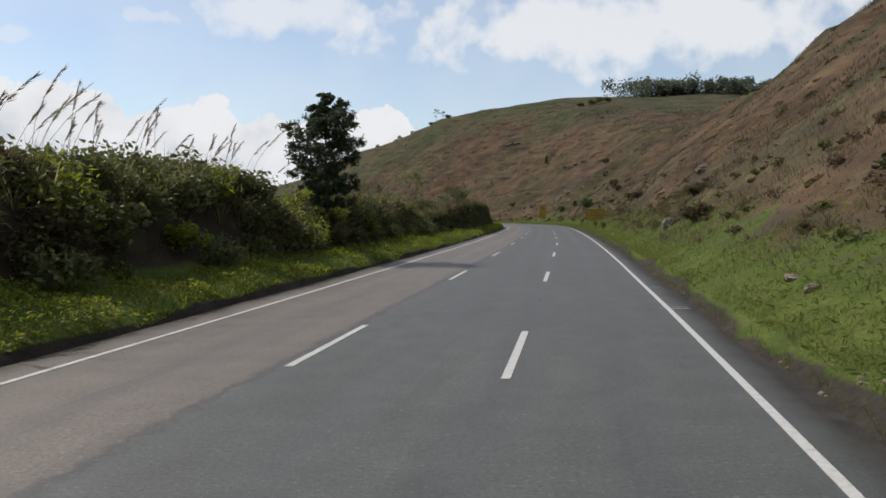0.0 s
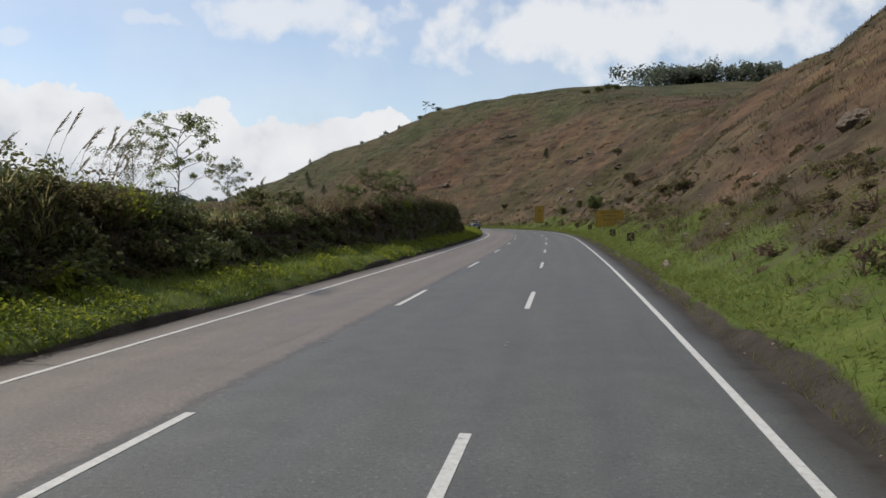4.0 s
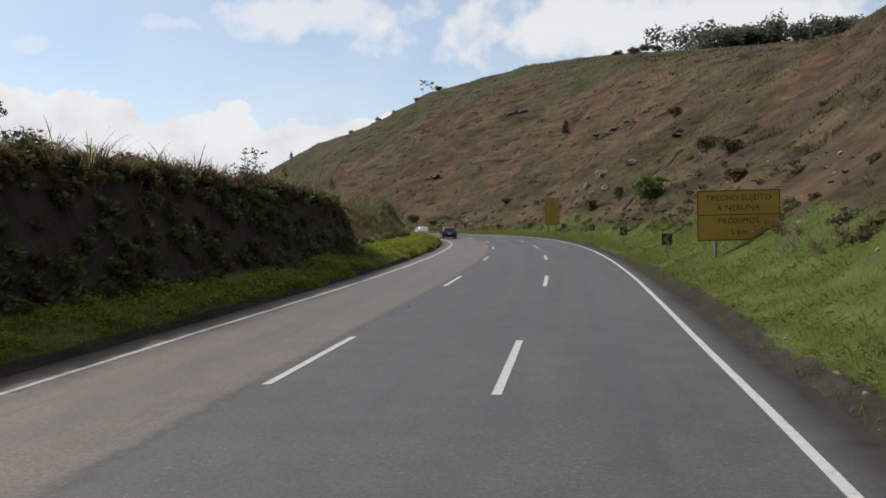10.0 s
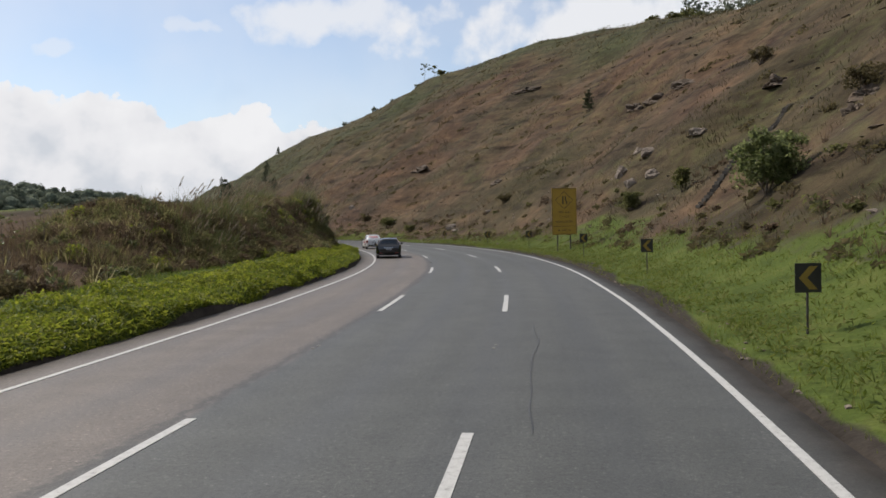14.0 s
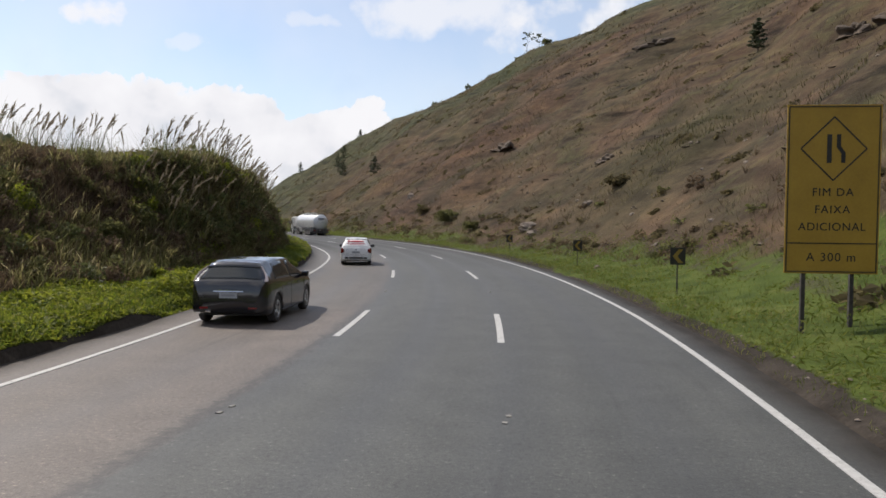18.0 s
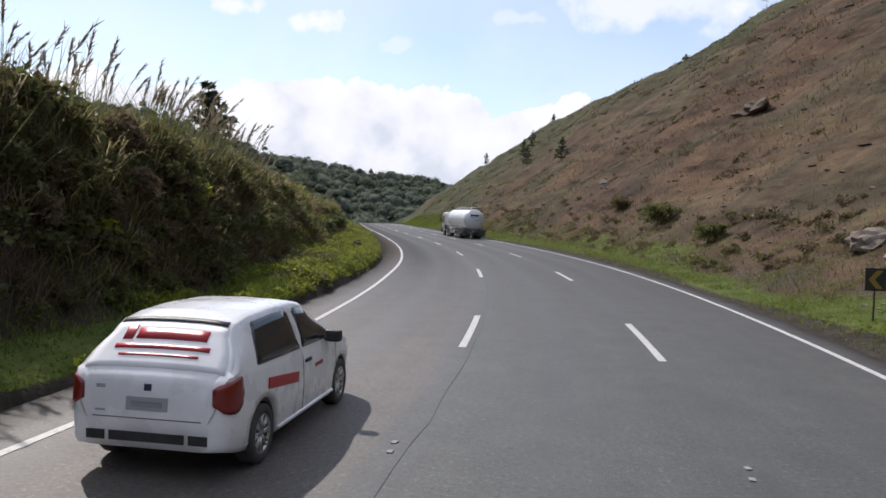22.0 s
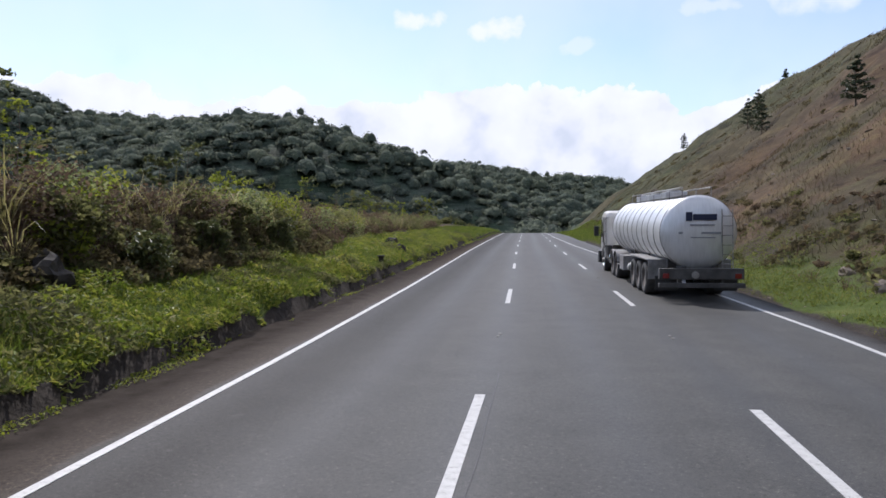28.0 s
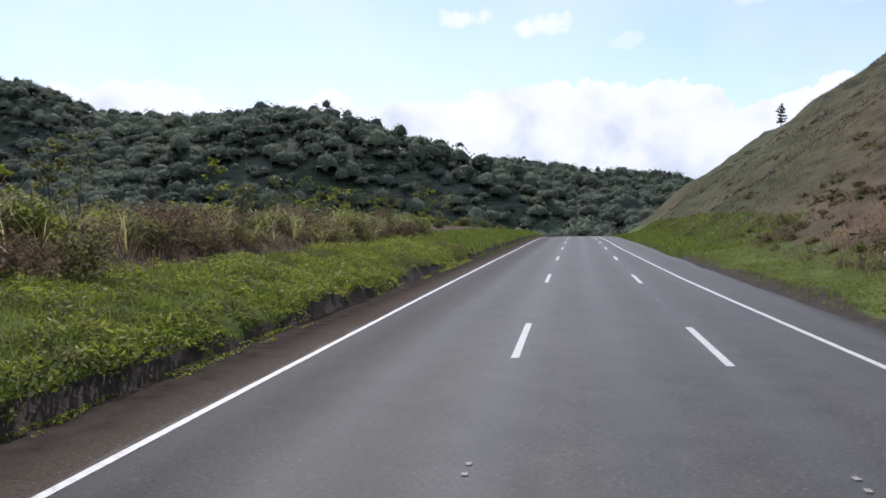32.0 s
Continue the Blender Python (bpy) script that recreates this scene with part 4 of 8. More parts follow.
def build_grass():
    # left verge
    s, q, r = scatter(130000, -14, 335, 0, 1, 1)
    near = np.interp(s, *FOOT) + 0.5
    edge = 6.55 + 0.78 * smooth((s - 225) / 25)
    u = -(edge + q ** 1.15 * (near - edge))
    x, y = road_xy(s, u)
    tall = 0.16 + 0.13 * fbm(x / 1.4, y / 1.4, 3, 61)
    keep = r.uniform(0, 1, len(s)) < 0.75 + 0.6 * fbm(x / 2.5, y / 2.5, 3, 71)
    v, f = blades(on_land(s, u, -0.02)[keep], np.clip(tall, 0.06, 0.4)[keep], 0.035, 0.8, 3)
    stuff("verge_grass_left", v, f, GRASS, "bright green grass and weeds on the raised verge beside the asphalt", "grass")
    # broad-leaved weeds hanging over the edge of the asphalt
    s, q, r = scatter(115000, -14, 240, 0, 1, 2)
    s[80000:] = 128 + (s[80000:] + 14) / 254 * 54
    u = -(6.54 + 0.8 * smooth((s - 225) / 25) + q ** 1.3 * np.minimum(3.0 + 1.0 * smooth((s - 225) / 25), np.interp(s, *FOOT) - 6.3))
    x, y = road_xy(s, u)
    lumps = fbm(x / 1.5, y / 1.5, 3, 81) + 0.45 * fbm(x / 9, y / 9, 2, 82)
    keep = lumps > np.interp(s, [-14, 12, 20, 121, 125, 180, 186], [-0.35, -0.35, 0.0, 0.0, -2.5, -0.8, 0.1])
    keep &= s < 214
    p = on_land(s, u)[keep]
    p[:, 2] += r.uniform(0.0, 1, len(p)) ** 0.6 * np.clip(0.10 + 0.38 * lumps[keep], 0.05, 0.6)
    v, f = leaves(p, 0.066, 4, 0.5, 1.9)
    stuff("verge_weeds_left", v, f, LEAF_BRIGHT, "low leafy bright green weeds creeping over the verge", "weeds")
    # the wider verge further on: close low growth with small leaves, thinner and browner in places
    s, q, r = scatter(190000, 205, 335, 0, 1, 21)
    edge = 6.52 + 0.66 * smooth((s - 225) / 25) + 0.12 * fbm(s / 0.9, 0 * s, 2, 83)
    u = -(edge + q ** 1.15 * (np.interp(s, *FOOT) + 0.6 - edge))
    x, y = road_xy(s, u)
    lumps = fbm(x / 0.8, y / 0.8, 3, 81) + 0.35 * fbm(x / 6, y / 6, 2, 82)
    keep = lumps > -0.62
    p = on_land(s, u)[keep]
    p[:, 2] += r.uniform(0.0, 1, len(p)) ** 0.7 * np.clip(0.12 + 0.36 * lumps[keep], 0.02, 0.50)
    dull = fbm(x / 1.6, y / 1.6, 3, 84)[keep] + r.normal(0, 0.15, len(p)) > 0.34
    for sel, mat, seed, lab in ((~dull, VERGE_LEAF, 4, "close low bright green weeds covering the verge"), (dull, OLIVE_LEAF, 14, "low dull green and brownish weeds on the verge")):
        v, f = leaves(p[sel], 0.046, seed, 0.35, 2.8)
        stuff("verge_weeds_left", v, f, mat, lab, "weeds")
    s, q, r = scatter(85000, 205, 335, 0, 1, 22)
    u = -(6.56 + 0.74 * smooth((s - 225) / 25) + q * (np.interp(s, *FOOT) - 6.7))
    x, y = road_xy(s, u)
    keep = fbm(x / 2.2, y / 2.2, 3, 85) > -0.2
    v, f = blades(on_land(s, u, -0.02)[keep], 0.20, 0.020, 0.9, 23)
    stuff("verge_grass_left", v, f, GRASS, "bright green grass between the weeds on the verge", "grass")
    # moss and seedlings where the shoulder meets the verge
    s, q, r = scatter(26000, 226, 335, 0, 1, 24)
    u = -(7.28 - 0.5 * q ** 1.6)
    keep = fbm(s / 1.8, u / 0.35, 3, 86) > 0.12
    v, f = leaves(np.column_stack([*road_xy(s, u), base_z(s) + 0.012 + 0.04 * r.uniform(0, 1, len(s))])[keep], 0.035, 25, 0.6, 1.6)
    stuff("edge_moss", v, f, LEAF_BRIGHT, "patches of moss and seedlings along the edge of the shoulder", "moss")
    # right verge, thinning up the slope
    s, q, r = scatter(110000, -14, 335, 0, 1, 5)
    u = 6.00 + q ** 1.5 * 7.6
    x, y = road_xy(s, u)
    foot = np.interp(s, [0, 40, 110, 150, 185, 215, 300, 420], [8.6, 7.9, 9.3, 10.6, 9.7, 7.3, 8.4, 12.0])
    keep = (r.uniform(0, 1, len(s)) < 1 - smooth((u - foot + fbm(x / 4, y / 4, 3, 91)) / 3)) & (r.uniform(0, 1, len(s)) < 0.70 + smooth((u - 6.2) / 1.0))
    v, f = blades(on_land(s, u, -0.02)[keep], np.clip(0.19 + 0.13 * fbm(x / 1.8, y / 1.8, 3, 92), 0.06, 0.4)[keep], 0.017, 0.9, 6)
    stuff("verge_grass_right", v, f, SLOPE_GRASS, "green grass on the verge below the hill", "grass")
    s, q, r = scatter(110000, -14, 335, 0, 1, 7)
    u = 6.3 + q ** 1.3 * 5.2
    x, y = road_xy(s, u)
    lumps = fbm(x / 1.3, y / 1.3, 3, 95) + 0.4 * fbm(x / 8, y / 8, 2, 96)
    keep = lumps > -0.3
    p = on_land(s, u)[keep]
    p[:, 2] += r.uniform(0, 1, len(p)) ** 0.6 * np.clip(0.10 + 0.25 * lumps[keep], 0.05, 0.4)
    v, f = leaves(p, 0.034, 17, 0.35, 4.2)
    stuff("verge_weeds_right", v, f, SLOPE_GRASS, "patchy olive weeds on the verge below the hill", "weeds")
    # far verges
    s, q, r = scatter(40000, 335, 430, 0, 1, 8)
    u = np.where(q < 0.5, -6.5 - q * 14, 5.2 + (q - 0.5) * 16)
    v, f = blades(on_land(s, u, -0.02), 0.24, 0.09, 0.8, 9)
    stuff("verge_grass_far", v, f, GRASS, "green grass verges where the road meets the crest", "grass")


def build_dry_grass():
    # on the hill, in drifts
    parts = []
    for n, u0, u1, h, w, seed in ((90000, 7.5, 24, 0.30, 0.038, 11), (70000, 20, 48, 0.34, 0.085, 12), (50000, 44, 100, 0.42, 0.20, 13)):
        s, u, r = scatter(n, -10, 420, u0, u1, seed)
        x, y = road_xy(s, u)
        foot = np.interp(s, [0, 40, 110, 150, 185, 215, 300, 420], [8.0, 7.7, 8.5, 9.6, 9.4, 7.6, 8.0, 11.0])
        keep = (u > foot) & (fbm(x / 3.0, y / 3.0, 3, seed) + 0.5 * fbm(x / 14, y / 14, 2, seed + 4) > -0.12)
        tall = h * (1 + 0.5 * fbm(x / 6, y / 6, 2, seed + 9))
        parts.append(blades(on_land(s, u, -0.03)[keep], tall[keep], w, 0.7, seed))
    v, f = join(parts)
    stuff("hill_dry_grass", v, f, HILL_DRY, "dry brown grass in tufts on the steep hillside", "dry grass")
    # on the left bank and the field behind it
    s, q, r = scatter(125000, -14, 345, 0, 1, 15)
    s[90000:] = 126 + (s[90000:] + 14) / 359 * 24
    u = -(np.interp(s, *FOOT) + 0.8 + q ** 1.4 * 20)
    x, y = road_xy(s, u)
    keep = fbm(x / 2.5, y / 2.5, 3, 19) > -0.25
    v, f = blades(on_land(s, u, -0.03)[keep], 0.55, 0.035, 0.6, 16)
    stuff("bank_dry_grass", v, f, DRY, "dry brown grass along the top of the bank", "dry grass")
    # close cover on the taller banks
    for n, s0, s1, reach, h, seed, mats in ((62000, 146, 190, 7.0, 0.50, 17, (DRY, TUFT, OLIVE_LEAF)), (46000, 186, 236, 3.4, 0.55, 18, (TUFT, OLIVE_LEAF, DRY))):
        s, q, r = scatter(n, s0, s1, 0, 1, seed)
        u = -(np.interp(s, *FOOT) + 0.25 + q * reach)
        x, y = road_xy(s, u)
        pick = fbm(x / 2.0, y / 2.0, 3, seed) + r.normal(0, 0.25, n)
        p = on_land(s, u, -0.04)
        for sel, mat in zip((pick < -0.12, (pick >= -0.12) & (pick < 0.25), pick >= 0.25), mats):
            v, f = blades(p[sel], h, 0.030, 0.9, seed)
            stuff("bank_grass", v, f, mat, "close brown and olive grass covering the bank", "grass")


# ---- shrubs on the left bank, stretch by stretch ----
def shrub_row(name, s0, s1, per_m, u_in, u_out, size, n, leaf_size, mats, seed, label, lift=0.25):
    r = np.random.default_rng(seed)
    count = int((s1 - s0) * per_m)
    sets = [[] for _ in mats]
    for i in range(count):
        s = s0 + (s1 - s0) * (i + r.uniform(0, 1)) / count
        q = r.uniform(0, 1)
        u = -(np.interp(s, *FOOT) + u_in + q * (u_out - u_in))
        rad = size * r.uniform(0.6, 1.25)
        c = on_land(np.array([s]), np.array([u]), rad * lift)[0]
        k = int(r.choice(len(mats), p=[m[1] for m in mats]))
        sets[k].append(clump_points(c, (rad, rad, rad * r.uniform(0.8, 1.15)), int(n * (rad / size) ** 2), r, 8, 0.45))
    for (mat, _, kind_), p in zip(mats, sets):
        if p:
            v, f = leaves(np.vstack(p), leaf_size, seed + 7, 0.3, 1.9)
            stuff(name, v, f, mat, label, kind_)


def reeds(name, spots, seed, label):
    """Tall plumed reeds: stalks with a feathered head, leaning with the wind."""
    r = np.random.default_rng(seed)
    stalk, plume, blade = [], [], []
    for s, u, h in spots:
        base = on_land(np.array([s]), np.array([u]), 0)[0]
        lean = np.array([0.10 + r.normal(0, 0.16), r.normal(-0.02, 0.12), 1.0])
        lean /= np.linalg.norm(lean)
        bend = np.array([r.uniform(0.05, 0.34), r.normal(0, 0.10), -0.05])
        at = np.array([base + lean * h * q + bend * h * q ** 3 for q in (0, 0.3, 0.55, 0.75, 0.9, 1.0)])
        for a, b in zip(at, at[1:]):
            for w in (np.array([0.006, 0.004, 0]), np.array([-0.004, 0.006, 0])):
                stalk.append(np.stack([a - w, a + w, b + w * 0.7, b - w * 0.7]))
        m = 46
        q = r.uniform(0.74, 1.0, m)
        p = np.array([np.interp(q, (0, 0.3, 0.55, 0.75, 0.9, 1.0), at[:, k]) for k in range(3)]).T
        way = at[-1] - at[-3]
        way = way / np.linalg.norm(way) + np.array([0.25, 0.0, -0.05]) + r.normal(0, 0.22, (m, 3))
        ln = r.uniform(0.10, 0.20, (m, 1)) * (0.7 + 0.15 * h)
        sd = np.cross(way, r.normal(0, 1, (m, 3)))
        sd /= np.linalg.norm(sd, axis=1)[:, None]
        plume.append(np.stack([p, p + way * ln * 0.4 + sd * 0.012, p + way * ln, p + way * ln * 0.4 - sd * 0.012], 1))
        bl = base + np.stack([r.normal(0, 0.12, 9), r.normal(0, 0.12, 9), r.uniform(0, 0.15, 9)], 1)
        blade.append(bl)
    sv = np.vstack(stalk)
    v, f = sv, np.arange(len(sv)).reshape(-1, 4)
    ob = thing(name, Matrix(), label, "reeds", kind="stuff")
    part("stalk", mesh_from("stalk", v, f, DRY), None, ob)
    v = np.vstack(plume).reshape(-1, 3)
    f = np.arange(len(v)).reshape(-1, 4)
    part("plume", mesh_from("plume", v, f, PLUME), None, ob)
    v, f = blades(np.vstack(blade), 1.25, 0.035, 0.75, seed + 2)
    part("blade", mesh_from("blade", v, f, LEAF), None, ob)


def tufts(name, s, u, h, per, seed, label, mat=TUFT):
    """Fountains of long blades, each bending over under its own weight."""
    r = np.random.default_rng(seed)
    base = np.repeat(on_land(s, u, -0.05), per, 0)
    n = len(base)
    a = r.uniform(0, 2 * np.pi, n)
    out = np.stack([np.cos(a), np.sin(a), 0 * a], 1)
    side = np.stack([-np.sin(a), np.cos(a), 0 * a], 1)
    base = base + out * r.uniform(0, 0.16, (n, 1))
    L = np.repeat(h, per) * r.uniform(0.55, 1.15, n)
    reach, droop = r.uniform(0.2, 0.95, n), r.uniform(0.15, 0.85, n)
    rows = []
    for q, w in ((0.0, 0.011), (0.4, 0.013), (0.75, 0.010), (1.0, 0.002)):
        p = base + out * (L * reach * q ** 1.5)[:, None]
        p[:, 2] += L * (q - droop * q ** 2.6)
        rows += [p - side * w, p + side * w]
    v = np.stack(rows, 1).reshape(-1, 3)
    k = np.arange(n)[:, None] * 8
    f = np.vstack([k + np.array([0, 1, 3, 2]), k + np.array([2, 3, 5, 4]), k + np.array([4, 5, 7, 6])])
    stuff(name, v, f, mat, label, "grass tufts")


def bush(name, s, u, h, spread, seed, label, leaf=LEAF, n=1200, size=0.10, group="bushes on the slope"):
    """A dense mounded bush: a few stems and an uneven leafy crown down to the ground."""
    r = np.random.default_rng(seed)
    ob = thing(name, place(s, u, float(land(s, u)) - 0.15), label, "bush", group)
    bm = bmesh.new()
    tops = []
    for i in range(6):
        t = i * 1.05 + r.uniform(-0.3, 0.3)
        b = Vector((math.cos(t) * spread * 0.55, math.sin(t) * spread * 0.55, h * r.uniform(0.5, 0.8)))
        branch_mesh(bm, (0, 0, 0), b, 0.04, 0.012, r, 3, 0.06, 5)
        tops.append(b)
    tagged(part("stem", bm, BARK, ob, smooth_shade=True), kind="stuff")
    pts = [clump_points((0, 0, h * 0.40), (spread, spread, h * 0.55), n // 2, r, 12, 0.5)]
    for b in tops:
        q = spread * r.uniform(0.40, 0.6)
        pts.append(clump_points(b, (q, q, q * 0.8), n // 12, r, 6, 0.4))
    p = np.vstack(pts)
    p = p[p[:, 2] > 0.05]
    v, f = leaves(p, size, seed + 1, 0.4, 2.0)
    part("crown", mesh_from("crown", v, f, leaf), None, ob)
    return ob


def build_left_bank():
    def mix_of(leaf, scrub, dry, bright):
        return [(m, w, "shrubs") for m, w in ((LEAF, leaf), (SCRUB, scrub), (DRY, dry), (LEAF_BRIGHT, bright)) if w]
    shrub_row("hedge_shrubs", -16, 17, 6.0, 0.0, 4.5, 1.15, 500, 0.11, mix_of(0.72, 0.20, 0.0, 0.08), 31, "dense dark green shrubs on the roadside bank", 0.3)
    shrub_row("pine_undergrowth", 15, 30, 7.0, 0.3, 4.5, 1.25, 420, 0.09, mix_of(0.5, 0.2, 0.0, 0.3), 32, "low green shrubs under the pine")
    shrub_row("hedge_shrubs", 26, 50, 7.0, -0.2, 4.0, 1.0, 460, 0.09, mix_of(0.70, 0.25, 0.0, 0.05), 33, "dense dark green shrubs on the roadside bank", 0.3)
    shrub_row("bank_shrubs", 49, 84, 3.4, 0.5, 3.0, 0.70, 300, 0.085, mix_of(0.5, 0.28, 0.16, 0.06), 28, "dark shrubs and dry stems on the shaded bank")
    shrub_row("bank_shrubs", 84, 127, 3.6, 1.5, 4.0, 0.66, 300, 0.075, mix_of(0.12, 0.40, 0.46, 0.02), 34, "dark shrubs and dry stems on the shaded bank")
    shrub_row("face_shrubs", 22, 127, 15.0, 0.0, 1.6, 0.38, 110, 0.09, mix_of(0.6, 0.4, 0, 0), 27, "dark trailing plants on the shaded face of the bank", 0.1)
    shrub_row("face_shrubs", 184, 234, 14.0, 0.2, 2.8, 0.42, 150, 0.075, [(OLIVE_LEAF, 0.45, "shrubs"), (SCRUB, 0.25, "shrubs"), (PALE_LEAF, 0.15, "shrubs"), (LEAF, 0.15, "shrubs")], 26, "dark trailing plants on the shaded face of the bank", 0.1)
    shrub_row("mound_shrubs", 147, 186, 11.0, 0.1, 6.5, 0.48, 330, 0.065, [(LEAF, 0.12, "shrubs"), (OLIVE_LEAF, 0.22, "shrubs"), (SCRUB, 0.28, "shrubs"), (DRY, 0.30, "shrubs"), (LEAF_BRIGHT, 0.08, "shrubs")], 35, "brown and green shrubs on a roadside mound")
    shrub_row("mound_shrubs", 127, 147, 1.6, -0.3, 2.2, 0.6, 330, 0.085, mix_of(0.45, 0.3, 0.15, 0.10), 29, "brown and green shrubs at the foot of a mound")
    shrub_row("reed_bank_shrubs", 183, 228, 4.5, 0.5, 4.0, 0.62, 300, 0.09, [(LEAF, 0.15, "shrubs"), (OLIVE_LEAF, 0.33, "shrubs"), (SCRUB, 0.28, "shrubs"), (DRY, 0.16, "shrubs"), (LEAF_BRIGHT, 0.08, "shrubs")], 36, "dense dark shrubs on the tall shaded bank")
    shrub_row("face_shrubs", 228, 288, 8.0, -0.1, 1.4, 0.50, 190, 0.075, [(OLIVE_LEAF, 0.45, "shrubs"), (SCRUB, 0.55, "shrubs")], 25, "dark trailing plants on the shaded face of the bank", 0.15)
    shrub_row("field_shrubs", 226, 262, 3.8, 0.6, 6.5, 0.80, 420, 0.075, [(LEAF, 0.15, "shrubs"), (OLIVE_LEAF, 0.35, "shrubs"), (DRY, 0.32, "shrubs"), (LEAF_BRIGHT, 0.18, "shrubs")], 37, "mixed green and brown shrubs behind the verge")
    shrub_row("field_shrubs", 260, 350, 4.6, 0.6, 11.0, 1.15, 560, 0.075, [(PALE_LEAF, 0.14, "shrubs"), (OLIVE_LEAF, 0.42, "shrubs"), (DRY, 0.32, "shrubs"), (LEAF_BRIGHT, 0.12, "shrubs")], 38, "mixed green and brown shrubs behind the verge")
    shrub_row("field_shrubs", 300, 430, 1.3, 2, 30.0, 1.3, 260, 0.18, [(LEAF, 0.15, "shrubs"), (OLIVE_LEAF, 0.45, "shrubs"), (DRY, 0.10, "shrubs"), (LEAF_BRIGHT, 0.30, "shrubs")], 39, "scattered green bushes in rough grass")
    shrub_row("bank_bushes", 185, 234, 7.0, 0.5, 3.6, 0.55, 420, 0.07, [(OLIVE_LEAF, 0.36, "shrubs"), (LEAF_BRIGHT, 0.12, "shrubs"), (LEAF, 0.27, "shrubs"), (SCRUB, 0.25, "shrubs")], 24, "leafy olive and yellowish shrubs high on the bank", 0.3)
    # upright dark bushes where the bank meets the grass
    r = np.random.default_rng(46)
    for i in range(13):
        s = 236 + 3.1 * i + r.uniform(-0.8, 0.8)
        bush("roadside_bush", s, -(float(np.interp(s, *FOOT)) + r.uniform(0.2, 0.9)), r.uniform(1.2, 2.0), r.uniform(0.55, 0.85), 500 + i, "dark upright leafy bush at the edge of the grass", (LEAF, OLIVE_LEAF)[i % 3 == 2], 1900, 0.07, "bushes along the verge")
    # fountains of long arching blades on the banks
    r = np.random.default_rng(43)
    for s0, s1, per, u0, u1, h, lab in ((-16, 17, 7.0, 0.6, 4.0, 1.5, "arching grass tufts on top of the hedge bank"), (22, 42, 15.0, 0.5, 3.4, 1.25, "arching grass tufts on top of the hedge bank"),
                                        (50, 127, 4.2, 0.9, 3.8, 1.0, "arching grass tufts along the shaded bank"), (60, 124, 8.0, 1.0, 3.0, 1.05, "dry grass hanging over the edge of the bank"), (128, 150, 3.0, -0.2, 6.0, 0.9, "arching grass tufts on the mound"),
                                        (184, 228, 5.0, 0.9, 3.6, 1.25, "long arching grass tufts on the tall bank"), (184, 234, 7.0, 0.6, 2.6, 0.8, "drooping grass tufts on the face of the tall bank"), (150, 186, 10.0, 0.4, 6.5, 0.75, "arching grass tufts on the mound"), (228, 228.5, 2.0, 0.5, 3.6, 1.5, "long arching grass tufts on the tall bank"), (226, 345, 7.0, 0.8, 9.0, 1.5, "tall brown grass tufts behind the verge")):
        m = int((s1 - s0) * per)
        s = r.uniform(s0, s1, m)
        u = -(np.interp(s, *FOOT) + r.uniform(u0, u1, m))
        tufts("grass_tufts", s, u, h * r.uniform(0.7, 1.25, m), 24, int(s0) + 400, lab, DRY if lab.startswith("dry") else TUFT)
    r = np.random.default_rng(40)
    spots = [(r.uniform(-8, 16), -r.uniform(10.4, 12.6), r.uniform(2.0, 3.2)) for _ in range(56)]
    spots += [(r.uniform(25, 47), -r.uniform(10.2, 12.5), r.uniform(1.8, 3.0)) for _ in range(42)]
    spots += [(r.uniform(58, 76), -r.uniform(10.4, 12.5), r.uniform(1.4, 2.4)) for _ in range(8)]
    reeds("plumed_reeds", spots, 41, "tall plumed reeds leaning above the hedge")
    spots = [(r.uniform(116, 126), -r.uniform(9.6, 11), r.uniform(1.7, 2.5)) for _ in range(9)]
    spots += [(r.uniform(152, 172), -r.uniform(12, 15), r.uniform(1.0, 1.9)) for _ in range(50)]
    along = r.uniform(184, 221, 230)
    spots += [(s, -float(np.interp(s, *FOOT)) - r.uniform(1.2, 3.4), r.uniform(1.3, 2.3)) for s in along]
    spots += [(r.uniform(162, 190), -r.uniform(13.5, 16.0), r.uniform(1.3, 2.2)) for _ in range(110)]
    reeds("plumed_reeds", spots, 42, "dense plumed reeds along the top of the tall bank")


